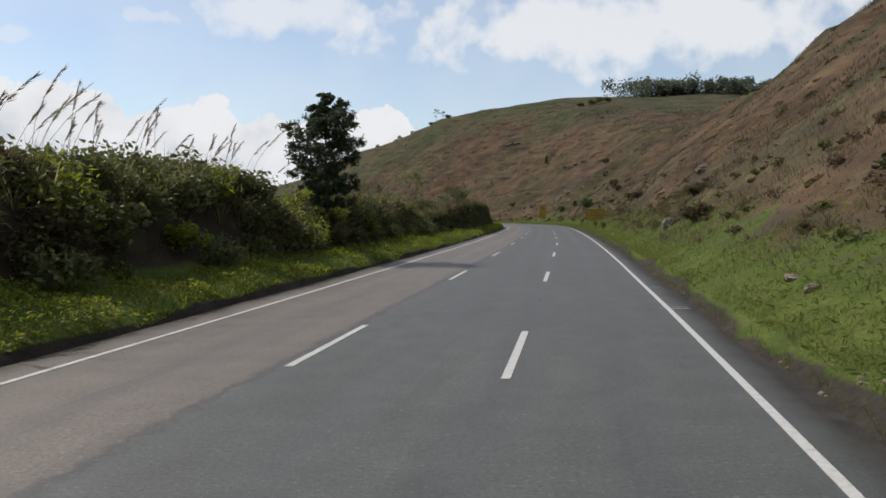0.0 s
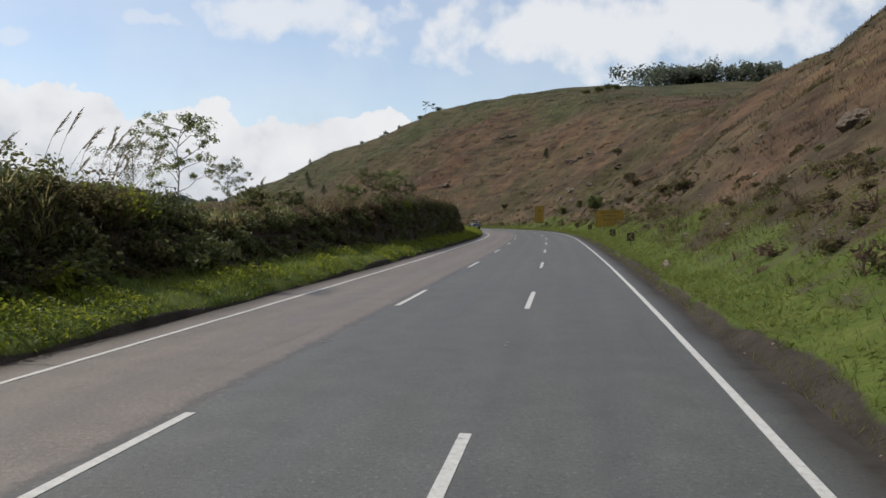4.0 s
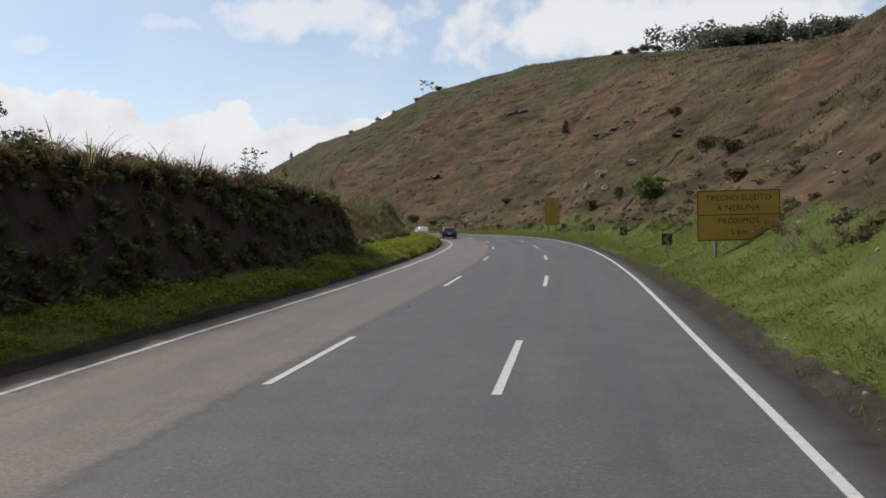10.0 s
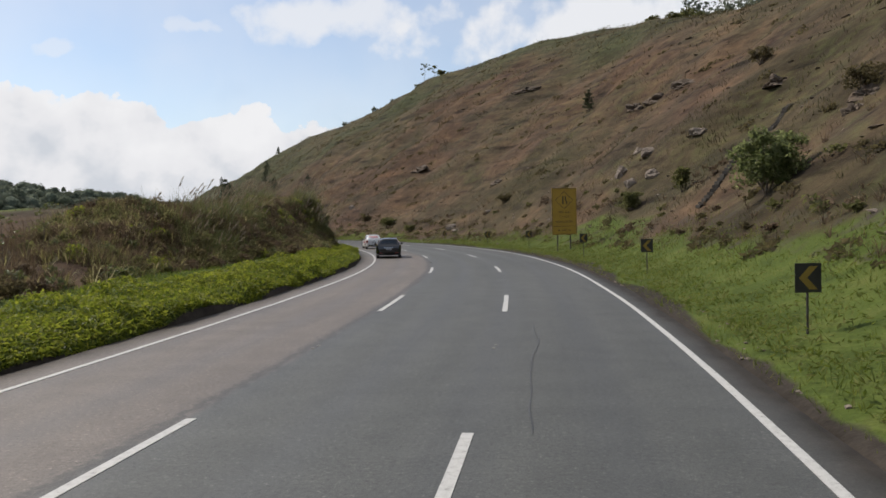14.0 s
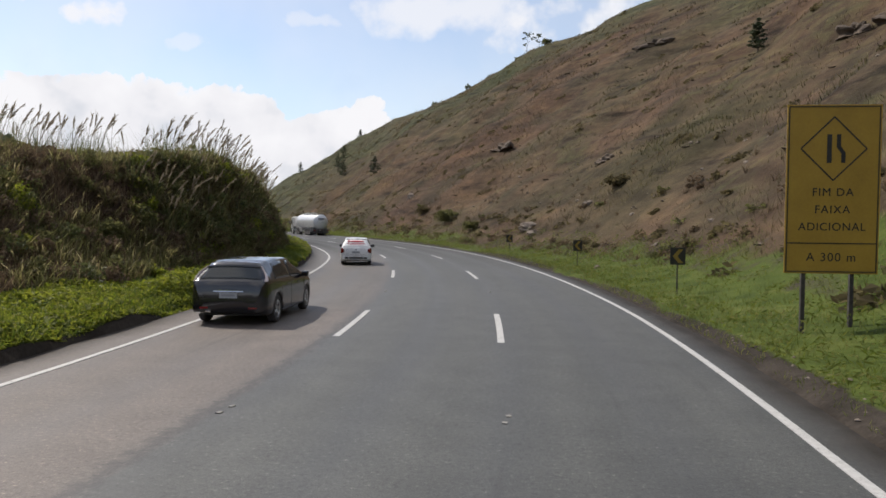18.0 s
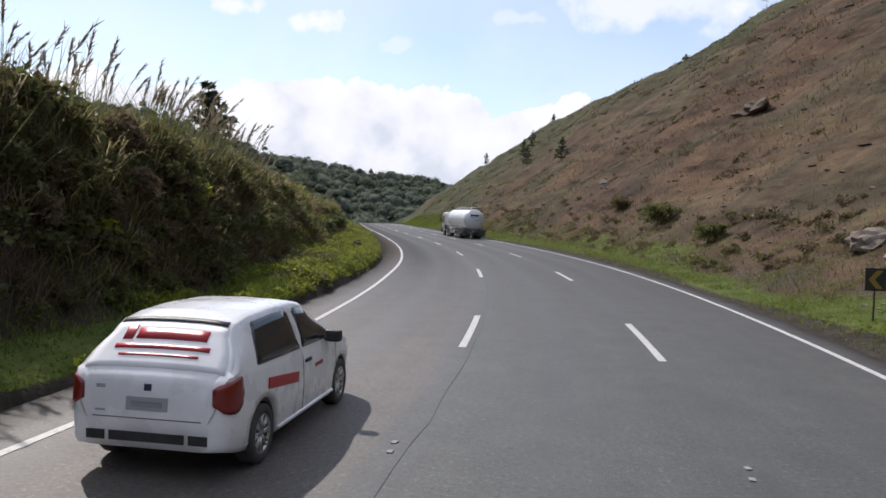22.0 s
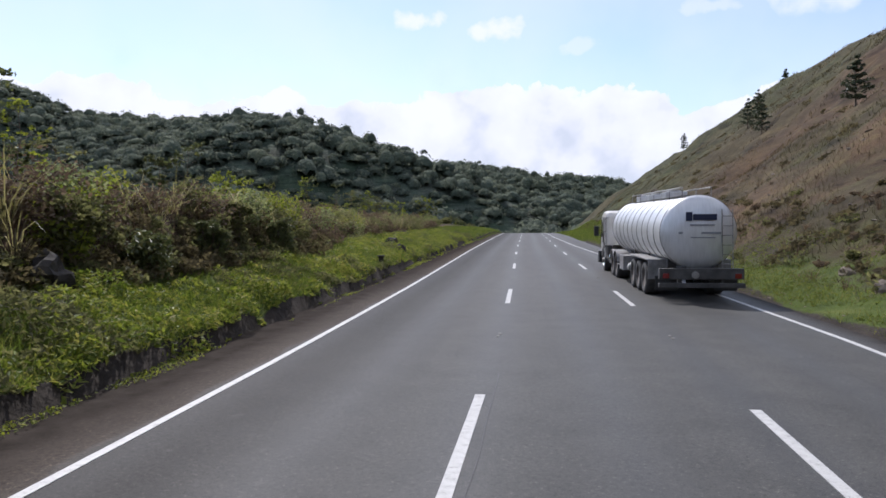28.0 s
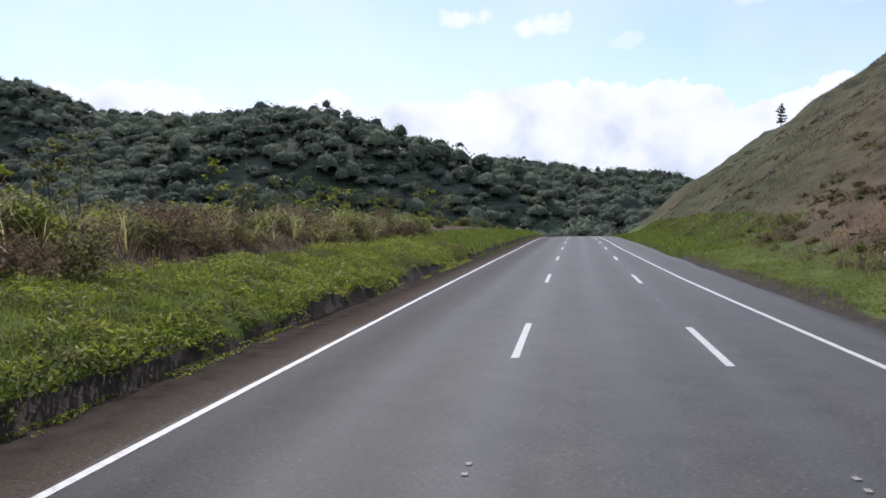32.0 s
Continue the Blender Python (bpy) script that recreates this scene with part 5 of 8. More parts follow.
def build_trees():
    x, y = road_xy(22, -9.8)
    pine("pine", float(x), float(y), float(land(22, -9.8)), 7.2, 1.95, 50, "tall dark pine with a tiered crown on the roadside bank", 0.26, 13, 130, 0.17)
    r = np.random.default_rng(51)
    for i, (s, u, h, sp, lf) in enumerate(((67.5, -23.7, 4.6, 1.9, LEAF), (76, -21.5, 3.6, 1.4, LEAF), (48.8, -10.9, 4.0, 1.35, PALE_LEAF), (57, -11.4, 1.5, 0.8, OLIVE_LEAF), (63, -11.8, 1.4, 0.8, LEAF),
                                           (78.4, -11.1, 2.4, 1.25, LEAF), (82.5, -10.2, 2.8, 0.95, PALE_LEAF), (80.8, -10.6, 1.5, 0.8, OLIVE_LEAF), (73.5, -11.4, 1.5, 0.8, PALE_LEAF), (98, -12.0, 1.9, 0.7, LEAF))):
        x, y = road_xy(s, u)
        tree("small_tree", float(x), float(y), float(land(s, u)), h, sp, 60 + i, "small tree with a rounded leafy crown on the bank", lf, 4200, 0.052, 0.32, 15, 0.040, 0.9)
    # a leafless shrub
    x, y = road_xy(91, -11.6)
    tree("bare_shrub", float(x), float(y), float(land(91, -11.6)), 2.6, 1.2, 75, "leafless twiggy shrub on the bank", LEAF, 60, 0.05, 0.25, 11, 0.03)
    for i, (s, u) in enumerate(((113.5, -11.6), (115, -11.9), (143, -15), (147, -16))):
        x, y = road_xy(s, u)
        tree("bare_shrub", float(x), float(y), float(land(s, u)), 2.1, 0.6, 76 + i, "thin twiggy shrub on the bank", LEAF, 260, 0.06, 0.3, 7, 0.02)
    x, y = road_xy(231, -15.8)
    pine("young_pine", float(x), float(y), float(land(231, -15.8)), 5.4, 1.9, 52, "young pine with upswept tufted branches on the bank", 0.10, 10, 22, 0.30, "young")
    for i in range(16):
        s, u = 256 + 5.4 * i + r.uniform(-2, 2), -r.uniform(12.5, 19)
        x, y = road_xy(s, u)
        tree("sapling", float(x), float(y), float(land(s, u)), r.uniform(2.2, 3.8), r.uniform(0.5, 0.9), 300 + i, "thin sapling with sparse leaves in the tall grass", (OLIVE_LEAF, LEAF, LEAF_BRIGHT)[i % 3], 330, 0.085, 0.35, 8, 0.03, 0.9, "saplings in the field")
    # along the field and at the foot of the wood
    for i in range(26):
        s, u = r.uniform(268, 400), -r.uniform(17, 48)
        x, y = road_xy(s, u)
        tree("field_tree", float(x), float(y), float(land(s, u)), r.uniform(2.6, 5.5), r.uniform(1.0, 2.0), 90 + i, "young broad-leaved tree at the edge of the wood",
             LEAF_BRIGHT if i % 3 == 0 else LEAF, 900, 0.13, 0.3, 6, 0.05, 0.8, "trees at the edge of the wood")
    # on the hill
    for i, (s, u, h) in enumerate(((221, 36.5, 3.2), (347, 28.8, 4.4), (313, 26.2, 4.2), (372, 34, 4.6), (388, 40.2, 4.8), (438, 37.4, 4.2), (410, 52, 3.0))):
        x, y = road_xy(s, u)
        pine("hill_pine", float(x), float(y), float(land(s, u)) - 0.1, h, h * 0.28, 120 + i, "small dark pine alone on the dry slope", 0.18, 7, 26, 0.22, "young", "pines on the hill")
    for i, (x, y, h, sp) in enumerate(((-2.5, 397, 6.4, 1.7), (1.0, 393, 4.0, 1.4), (3.5, 391, 2.0, 1.5), (-6, 402, 2.2, 1.4), (62, 312, 2.4, 2.0), (66, 316, 2.8, 2.4), (70, 322, 2.2, 2.0), (56, 309, 1.8, 1.6))):
        # the height of the hill there
        d = np.hypot(RXY[:, 0] - x, RXY[:, 1] - y)
        k = int(d.argmin())
        z = float(land(RS[k], d[k]))
        if i < 2:
            tree("crest_tree", x, y, z - 0.2, h, sp, 140 + i, "small windblown tree on the crest of the hill", LEAF, 300, 0.26, 0.35, 6, 0.07, 0.6, "trees on the crest")
        else:
            bush("crest_bush", RS[k], d[k], h, sp, 140 + i, "low rounded bush on the crest of the hill", OLIVE_LEAF, 900, 0.22, "bushes on the crest")
    # bushes on the slope
    for i, (s, u, h, sp, lf, n) in enumerate(((153, 13.4, 3.1, 1.65, PALE_LEAF, 2000), (155.5, 14.2, 2.4, 1.1, OLIVE_LEAF, 800), (174, 13.8, 1.7, 0.9, OLIVE_LEAF, 600), (168, 15, 2.2, 0.7, OLIVE_LEAF, 500),
                                              (40, 11.6, 1.0, 0.8, SCRUB, 350), (211, 16.5, 1.1, 1.1, SCRUB, 400), (241, 12.2, 1.9, 1.3, OLIVE_LEAF, 800), (252, 13.5, 1.2, 1.0, SCRUB, 400),
                                              (182, 29.6, 2.0, 1.1, SCRUB, 400), (160, 21.8, 1.8, 1.2, SCRUB, 450), (146, 18.5, 1.5, 1.2, SCRUB, 450), (100, 13.5, 1.2, 1.0, SCRUB, 400),
                                              (84, 12.5, 1.2, 0.9, SCRUB, 400), (132, 14.5, 1.0, 0.9, SCRUB, 400), (28, 9.6, 1.2, 1.0, SCRUB, 450), (230, 11.0, 1.2, 0.9, OLIVE_LEAF, 400))):
        bush("slope_bush", s, u, h, sp, 170 + i, "leafy green bush on the lower slope", lf, n * 3, 0.10)


def build_scrub():
    """Many small dark bushes dotted over the hill."""
    r = np.random.default_rng(200)
    pts = []
    for _ in range(700):
        s, u = r.uniform(0, 430), 9.5 + 85 * r.uniform(0, 1) ** 1.5
        c = on_land(np.array([s]), np.array([u]), 0.0)[0]
        rad = r.uniform(0.25, 0.75) * (1 + u / 60)
        turn = math.pi / 2 - float(heading(s))
        p = clump_points((0, 0, 0), (rad * r.uniform(1.0, 2.2), rad, rad * 0.5), 50, r, 6, 0.3)
        x, y = p[:, 0] * math.cos(turn) - p[:, 1] * math.sin(turn), p[:, 0] * math.sin(turn) + p[:, 1] * math.cos(turn)
        drop = -0.62 * (x * math.cos(float(heading(s))) - y * math.sin(float(heading(s)))) * -1
        pts.append(c + np.stack([x, y, p[:, 2] + drop], 1))
    v, f = leaves(np.vstack(pts), 0.19, 201, 0.3, 1.7)
    stuff("hill_scrub", v, f, SCRUB, "dark low scrub dotted over the dry hillside", "scrub")
    # soft shrubs and dry tufts where the slope meets the verge
    sets = {0: [], 1: [], 2: []}
    for _ in range(420):
        s = r.uniform(-5, 345)
        foot = float(np.interp(s, [0, 40, 110, 150, 185, 215, 300, 420], [8.6, 7.9, 9.3, 10.6, 9.7, 7.3, 8.4, 12.0]))
        u = foot + 0.6 + 6.5 * r.uniform(0, 1) ** 1.4
        rad = r.uniform(0.25, 0.75)
        c = on_land(np.array([s]), np.array([u]), rad * 0.15)[0]
        sets[int(r.choice(3, p=[0.42, 0.30, 0.28]))].append(clump_points(c, (rad * 1.2, rad * 1.2, rad * 0.85), 110, r, 7, 0.35))
    for k, mat in enumerate((SCRUB, OLIVE_LEAF, DRY)):
        v, f = leaves(np.vstack(sets[k]), 0.095, 230 + k, 0.3, 2.0)
        stuff("foot_shrubs", v, f, mat, "soft brown and olive shrubs at the foot of the hill", "shrubs")
    m = 550
    s = r.uniform(-5, 345, m)
    u = np.interp(s, [0, 40, 110, 150, 185, 215, 300, 420], [8.6, 7.9, 9.3, 10.6, 9.7, 7.3, 8.4, 12.0]) + 12 * r.uniform(0, 1, m) ** 1.6
    tufts("slope_tufts", s, u, r.uniform(0.35, 0.8, m), 20, 240, "dry grass tufts on the lower slope", DRY)


def build_forest():
    r = np.random.default_rng(210)
    # the two wooded ridges, on the slopes that face the road
    tries = r.uniform(0, 1, (60000, 2))
    x, y = -760 + 640 * tries[:, 0], 330 + 560 * tries[:, 1]

    def height(x, y):
        near, at_s = np.full(x.shape, 1e9), np.zeros(x.shape)
        for i in range(0, int(np.searchsorted(RS, 460)), 10):
            d = np.hypot(x - RXY[i, 0], y - RXY[i, 1])
            at_s, near = np.where(d < near, RS[i], at_s), np.minimum(near, d)
        z = -24 + (far_land(x, y) + 24) * smooth((near - 95) / 110)
        return np.where(near < 112, np.maximum(z, land(at_s, -np.minimum(near, 112))), z), near
    z, near = height(x, y)
    dx, dy = -20 - x, 270 - y
    d = np.hypot(dx, dy)
    front, _ = height(x + dx / d * 40, y + dy / d * 40)
    ok = (z > -22.5) & (near > 74) & (front < z + 10)
    x, y, z = x[ok], y[ok], z[ok]
    n_tree, n_leaf = 5900, 78
    # trees stand about evenly: drop those that crowd an earlier one
    cell, taken = math.sqrt(ok.mean() * 640 * 560 / n_tree) * 0.96, set()
    pick = []
    for i, k in enumerate(zip((x / cell).astype(int), (y / cell).astype(int))):
        if k not in taken:
            taken.add(k)
            pick.append(i)
    pick = pick[:n_tree + 1200]
    x, y, z = x[pick], y[pick], z[pick]
    m = len(x)
    rad = 2.8 + 5.0 * r.uniform(0, 1, m) ** 2
    tall = rad * r.uniform(0.55, 1.15, m)
    lift = r.uniform(0.5, 5.5, m)
    tall_one = r.uniform(0, 1, m) < 0.05
    lift, rad = np.where(tall_one, lift + r.uniform(3, 6, m), lift), np.where(tall_one, rad * 0.7, rad)
    d = r.normal(0, 1, (m, n_leaf, 3))
    d[:, :, 2] = np.abs(d[:, :, 2]) - 0.35
    d /= np.linalg.norm(d, axis=2)[:, :, None]
    # each crown is a cluster of rounded lobes
    lobes = r.normal(0, 1, (m, 7, 3))
    lobes[:, :, 2] = np.abs(lobes[:, :, 2]) * 0.8
    lobes /= np.linalg.norm(lobes, axis=2)[:, :, None]
    near_lobe = np.max(np.einsum("mij,mkj->mik", d, lobes), 2)
    bulge = 0.74 + 0.30 * np.clip((near_lobe - 0.6) / 0.4, 0, 1)
    size3 = np.stack([rad, rad, tall], 1)[:, None, :]
    p = np.stack([x, y, z + lift], 1)[:, None, :] + d * bulge[:, :, None] * size3
    nrm = d / size3
    nrm /= np.linalg.norm(nrm, axis=2)[:, :, None]
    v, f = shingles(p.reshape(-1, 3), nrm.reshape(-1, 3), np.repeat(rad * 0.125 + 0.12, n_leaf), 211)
    stuff("wooded_hills", v, f, FOREST, "dense green forest, haze in its colour, over the hills beyond the road", "forest")
    # the rounded masses of the crowns under the outer sprays
    bm = bmesh.new()
    bmesh.ops.create_icosphere(bm, subdivisions=2, radius=0.86)
    bmesh.ops.delete(bm, geom=[v for v in bm.verts if v.co.z < -0.42], context="VERTS")
    bm.verts.ensure_lookup_table()
    v0 = np.array([v.co[:] for v in bm.verts])
    f0 = np.array([[v.index for v in f.verts] for f in bm.faces])
    bm.free()
    vs, fs = [], []
    kinds = []
    for _ in range(9):
        lb = r.normal(0, 1, (13, 3))
        lb[:, 2] = np.abs(lb[:, 2]) * 0.9 - 0.15
        lb /= np.linalg.norm(lb, axis=1)[:, None]
        near_lobe = np.max(v0 @ lb.T, 1) / 0.86
        kinds.append(v0 * (0.56 + 0.44 * np.sqrt(np.clip((near_lobe - 0.72) / 0.28, 0, 1)) + r.normal(0, 0.035, len(v0)))[:, None])
    for i in range(m):
        t, q = r.uniform(0, 2 * np.pi), kinds[i % 9]
        w = np.stack([q[:, 0] * math.cos(t) - q[:, 1] * math.sin(t), q[:, 0] * math.sin(t) + q[:, 1] * math.cos(t), q[:, 2]], 1)
        vs.append(w * np.array([rad[i], rad[i], tall[i]]) + np.array([x[i], y[i], z[i] + lift[i]]))
        fs.append(f0 + i * len(v0))
    stuff("forest_crowns", np.vstack(vs), np.vstack(fs), CANOPY, "rounded green tree crowns, haze in their colour, over the hills", "forest").data.polygons.foreach_set("use_smooth", np.full(m * len(f0), True))
    # dark trees along the far shoulder of the hill
    pts = []
    for _ in range(46):
        s = r.uniform(372, 520)
        cap = float(np.interp(s, *CAP))
        u = 10 + cap / 0.645 + r.uniform(-3, 10)
        c = on_land(np.array([s]), np.array([u]), 0.4)[0]
        rad = r.uniform(1.0, 2.4)
        pts.append(clump_points(c, (rad, rad, rad * 0.95), 130, r, 7, 0.6))
    v, f = leaves(np.vstack(pts), 0.45, 215, 0.4, 1.5)
    stuff("shoulder_trees", v, f, FOREST, "dark low trees along the shoulder of the hill", "trees")
    # the wood on top of the brown hill
    pts = []
    for _ in range(120):
        q = r.uniform(0, 1)
        a, b = 100 + 75 * q + r.normal(0, 6), 377 - 60 * q + r.normal(0, 6)
        d = np.hypot(RXY[:, 0] - a, RXY[:, 1] - b)
        k = int(d.argmin())
        near = d[k] - r.uniform(-4, 16)
        a, b = RXY[k, 0] + (a - RXY[k, 0]) * near / d[k], RXY[k, 1] + (b - RXY[k, 1]) * near / d[k]
        c = float(land(RS[k], near))
        rad = r.uniform(3.0, 5.6) * (1.35 - 0.6 * q)
        pts.append(clump_points((a, b, c + r.uniform(0.5, 4.5) * (1.3 - 0.6 * q)), (rad, rad, rad * r.uniform(0.8, 1.2)), 190, r, 8, 0.6))
    v, f = leaves(np.vstack(pts), 0.8, 213, 0.4, 1.4)
    stuff("hilltop_wood", v, f, FOREST, "dark wood on top of the brown hill", "forest")


build_grass()
build_dry_grass()
build_left_bank()
build_trees()
build_scrub()
build_forest()


# ---- paints, metals, glass ----
def plain(name, colour, rough=0.4, metal=0.0, coat=0.0):
    m, nt, b, _ = material(name)
    c = coords(nt)
    n = noise_node(nt, c, 3.0, 4)
    dark = tuple(v * 0.86 for v in colour)
    nt.links.new(ramp(nt, n, [(0.35, dark), (0.65, colour)]), b.inputs["Base Color"])
    b.inputs["Metallic"].default_value = metal
    nt.links.new(calc(nt, "MULTIPLY_ADD", n, 0.16, rough - 0.08), b.inputs["Roughness"])
    b.inputs["Coat Weight"].default_value = coat
    b.inputs["Coat Roughness"].default_value = 0.06
    return m


def glass_dark(name, tint=(0.02, 0.025, 0.028)):
    m, nt, b, out = material(name)
    b.inputs["Base Color"].default_value = (*tint, 1)
    b.inputs["Roughness"].default_value = 0.04
    b.inputs["Specular IOR Level"].default_value = 0.6
    b.inputs["Alpha"].default_value = 0.86
    return m


def make_tank():
    """Brushed, grimy metal of the tank."""
    m, nt, b, _ = material("tank_metal")
    c = coords(nt)
    st = nt.nodes.new("ShaderNodeMapping")
    st.inputs["Scale"].default_value = (9, 0.7, 1.2)
    nt.links.new(c, st.inputs["Vector"])
    streak, blot = noise_node(nt, st.outputs[0], 2.0, 5), noise_node(nt, c, 1.5, 5)
    nt.links.new(ramp(nt, calc(nt, "ADD", calc(nt, "MULTIPLY", streak, 0.5), calc(nt, "MULTIPLY", blot, 0.5)), [(0.30, (0.56, 0.56, 0.55)), (0.60, (0.72, 0.72, 0.715))]), b.inputs["Base Color"])
    b.inputs["Metallic"].default_value = 0.5
    nt.links.new(calc(nt, "MULTIPLY_ADD", blot, 0.25, 0.26), b.inputs["Roughness"])
    return m


TANK = make_tank()
TRUCK_WHITE = worn("cab_paint", (0.72, 0.69, 0.64), (0.58, 0.55, 0.50), 2.0, 30, 0.32, 0, 0.02)
CHASSIS = worn("chassis_paint", (0.085, 0.080, 0.075), (0.035, 0.033, 0.031), 3, 40, 0.7, 0, 0.1)
RUBBER = worn("tyre_rubber", (0.075, 0.070, 0.066), (0.035, 0.034, 0.033), 6, 60, 0.85, 0, 0.3)
RUSTY = worn("rusty_rim", (0.120, 0.098, 0.084), (0.062, 0.052, 0.047), 5, 50, 0.7, 0.3, 0.15)
STEEL = worn("dusty_steel", (0.42, 0.41, 0.40), (0.20, 0.19, 0.18), 5, 50, 0.45, 0.8, 0.1)
ALLOY = worn("alloy", (0.62, 0.62, 0.62), (0.42, 0.42, 0.42), 5, 50, 0.3, 0.9, 0.05)
CHROME = plain("chrome", (0.80, 0.80, 0.80), 0.12, 1.0)
MUDGUARD = worn("mudguard_plastic", (0.30, 0.29, 0.28), (0.15, 0.145, 0.14), 4, 40, 0.6, 0, 0.1)
CAR_WHITE = plain("white_car_paint", (0.78, 0.78, 0.78), 0.28, 0.0, 0.6)
CAR_BLACK = plain("black_car_paint", (0.012, 0.012, 0.016), 0.22, 0.2, 1.0)
PLASTIC = worn("black_plastic", (0.035, 0.035, 0.036), (0.015, 0.015, 0.015), 6, 60, 0.55, 0, 0.05)
GLASS = glass_dark("tinted_glass")
REAR_FILM = plain("white_window_film", (0.86, 0.86, 0.86), 0.6)
LAMP_RED = plain("red_lamp", (0.20, 0.012, 0.012), 0.15, 0, 0.6)
LAMP_CLEAR = plain("clear_lamp", (0.62, 0.52, 0.52), 0.08, 0, 0.8)
RED_INK = plain("red_lettering", (0.42, 0.020, 0.025), 0.4)
BLUE_INK = plain("dark_blue_lettering", (0.018, 0.024, 0.060), 0.4)
GREY_INK = plain("grey_lettering", (0.25, 0.26, 0.28), 0.5)
PLATE = plain("number_plate", (0.36, 0.37, 0.38), 0.4)
FADED_YELLOW = worn("faded_yellow", (0.30, 0.200, 0.030), (0.19, 0.125, 0.020), 3, 30, 0.6, 0, 0.02, 0.2)
SIGN_YELLOW = worn("sign_yellow", (0.40, 0.245, 0.028), (0.29, 0.170, 0.019), 1.5, 20, 0.55, 0, 0.02, 0.2)
SIGN_BLACK = worn("sign_black", (0.030, 0.028, 0.024), (0.014, 0.013, 0.012), 4, 40, 0.6, 0, 0.03)
SIGN_BACK = worn("sign_back", (0.26, 0.25, 0.24), (0.12, 0.11, 0.10), 4, 40, 0.6, 0.4, 0.05)
POST = worn("post_metal", (0.30, 0.30, 0.29), (0.14, 0.13, 0.12), 8, 60, 0.6, 0.5, 0.1)
DARK_POST = worn("dark_post", (0.075, 0.066, 0.058), (0.030, 0.026, 0.023), 8, 60, 0.8, 0.2, 0.1)
STUD = plain("stud_body", (0.26, 0.25, 0.225), 0.85)
DARK_STONE = worn("dark_stone", (0.066, 0.058, 0.048), (0.024, 0.021, 0.018), 4, 40, 0.95, 0, 0.7)


def bar(name, x0, x1, z0, z1, parent, mat, y, thick=0.006):
    """A flat bar facing backwards (towards -y), raised on a surface at y."""
    bm = bmesh.new()
    box(bm, x0, x1, y - thick, y, z0, z1)
    return part(name, bm, mat, parent)


def wheel(parent, x, y, z, radius, width, side, rim_mat, spokes=0, rim_r=0.62, dual=False):
    """side: +1 when the outer face looks to +x. Wheel > tyre, rim, hub."""
    root = new("wheel")
    root.parent = parent
    root.matrix_basis = pose(x, y, z, 0, 0, 0 if side > 0 else 180)
    R, w = radius, width / 2
    bm = bmesh.new()
    rr = R * rim_r
    lathe(bm, [(-w, rr), (-w, R * 0.90), (-w * 0.8, R * 0.985), (-w * 0.35, R), (0, R * 0.995), (w * 0.35, R), (w * 0.8, R * 0.985), (w, R * 0.90), (w, rr), (w * 0.7, rr * 0.97)], "x", 36)
    part("tyre", bm, RUBBER, root, smooth_shade=True)
    bm = bmesh.new()
    if spokes:
        lathe(bm, [(w * 0.2, rr * 0.98), (w * 0.95, rr * 1.0), (w * 0.98, rr * 0.93), (w * 0.55, rr * 0.88), (-w * 0.2, rr * 0.86)], "x", 32)
        for i in range(spokes):
            t = 2 * math.pi * i / spokes
            for o in (-0.13, 0.13):
                a = Vector((w * 0.70, math.cos(t + o * 0.6) * rr * 0.16, math.sin(t + o * 0.6) * rr * 0.16))
                b = Vector((w * 0.82, math.cos(t + o) * rr * 0.92, math.sin(t + o) * rr * 0.92))
                rod(bm, a, b, rr * 0.075, rr * 0.065, 6)
        lathe(bm, [(w * 0.3, rr * 0.25), (w * 0.78, rr * 0.24), (w * 0.84, rr * 0.16), (w * 0.85, 0.001)], "x", 20)
        part("rim", bm, rim_mat, root, smooth_shade=True)
        bm = bmesh.new()
        lathe(bm, [(w * 0.1, rr * 0.86), (w * 0.12, 0.001)], "x", 24)
        part("brake_disc", bm, CHASSIS, root)
    else:
        deep = -w * 0.3 if dual else w * 0.35
        lathe(bm, [(w * 0.9, rr), (w * 0.98, rr * 0.96), (w * 0.6, rr * 0.90), (deep, rr * 0.80), (deep - 0.02, rr * 0.55), (deep + 0.05, rr * 0.42)], "x", 32)
        part("rim", bm, rim_mat, root, smooth_shade=True)
        bm = bmesh.new()
        lathe(bm, [(deep - 0.02, rr * 0.50), (deep + 0.06, rr * 0.44), (deep + 0.12, rr * 0.34), (deep + 0.16, rr * 0.30), (deep + 0.17, 0.001)], "x", 24)
        part("hub", bm, STEEL, root, smooth_shade=True)
        bm = bmesh.new()
        for i in range(10):
            t = 2 * math.pi * i / 10
            rod(bm, (deep - 0.01, math.cos(t) * rr * 0.66, math.sin(t) * rr * 0.66), (deep + 0.045, math.cos(t) * rr * 0.66, math.sin(t) * rr * 0.66), 0.017, None, 6)
        tagged(part("wheel_nuts", bm, STEEL, root), kind="stuff")
    return root


def mudguard(parent, x0, x1, y, z, r, a0, a1, name="mudguard", mat=None):
    """A curved guard over a wheel, from angle a0 to a1 (degrees from +y, upwards)."""
    bm = bmesh.new()
    n, rows = 14, []
    for i in range(n + 1):
        t = radians(a0 + (a1 - a0) * i / n)
        c, s_ = math.cos(t), math.sin(t)
        rows.append([bm.verts.new((x, y + c * q, z + s_ * q)) for x, q in ((x0, r), (x1, r), (x1, r - 0.05), (x1 - (x1 - x0) * 0.04, r - 0.012), (x0, r - 0.012))])
    for a, b in zip(rows, rows[1:]):
        for i in range(5):
            j = (i + 1) % 5
            bm.faces.new((a[i], a[j], b[j], b[i]))
    bm.faces.new(rows[0])
    bm.faces.new(rows[-1][::-1])
    return part(name, bm, mat or MUDGUARD, parent, smooth_shade=False)


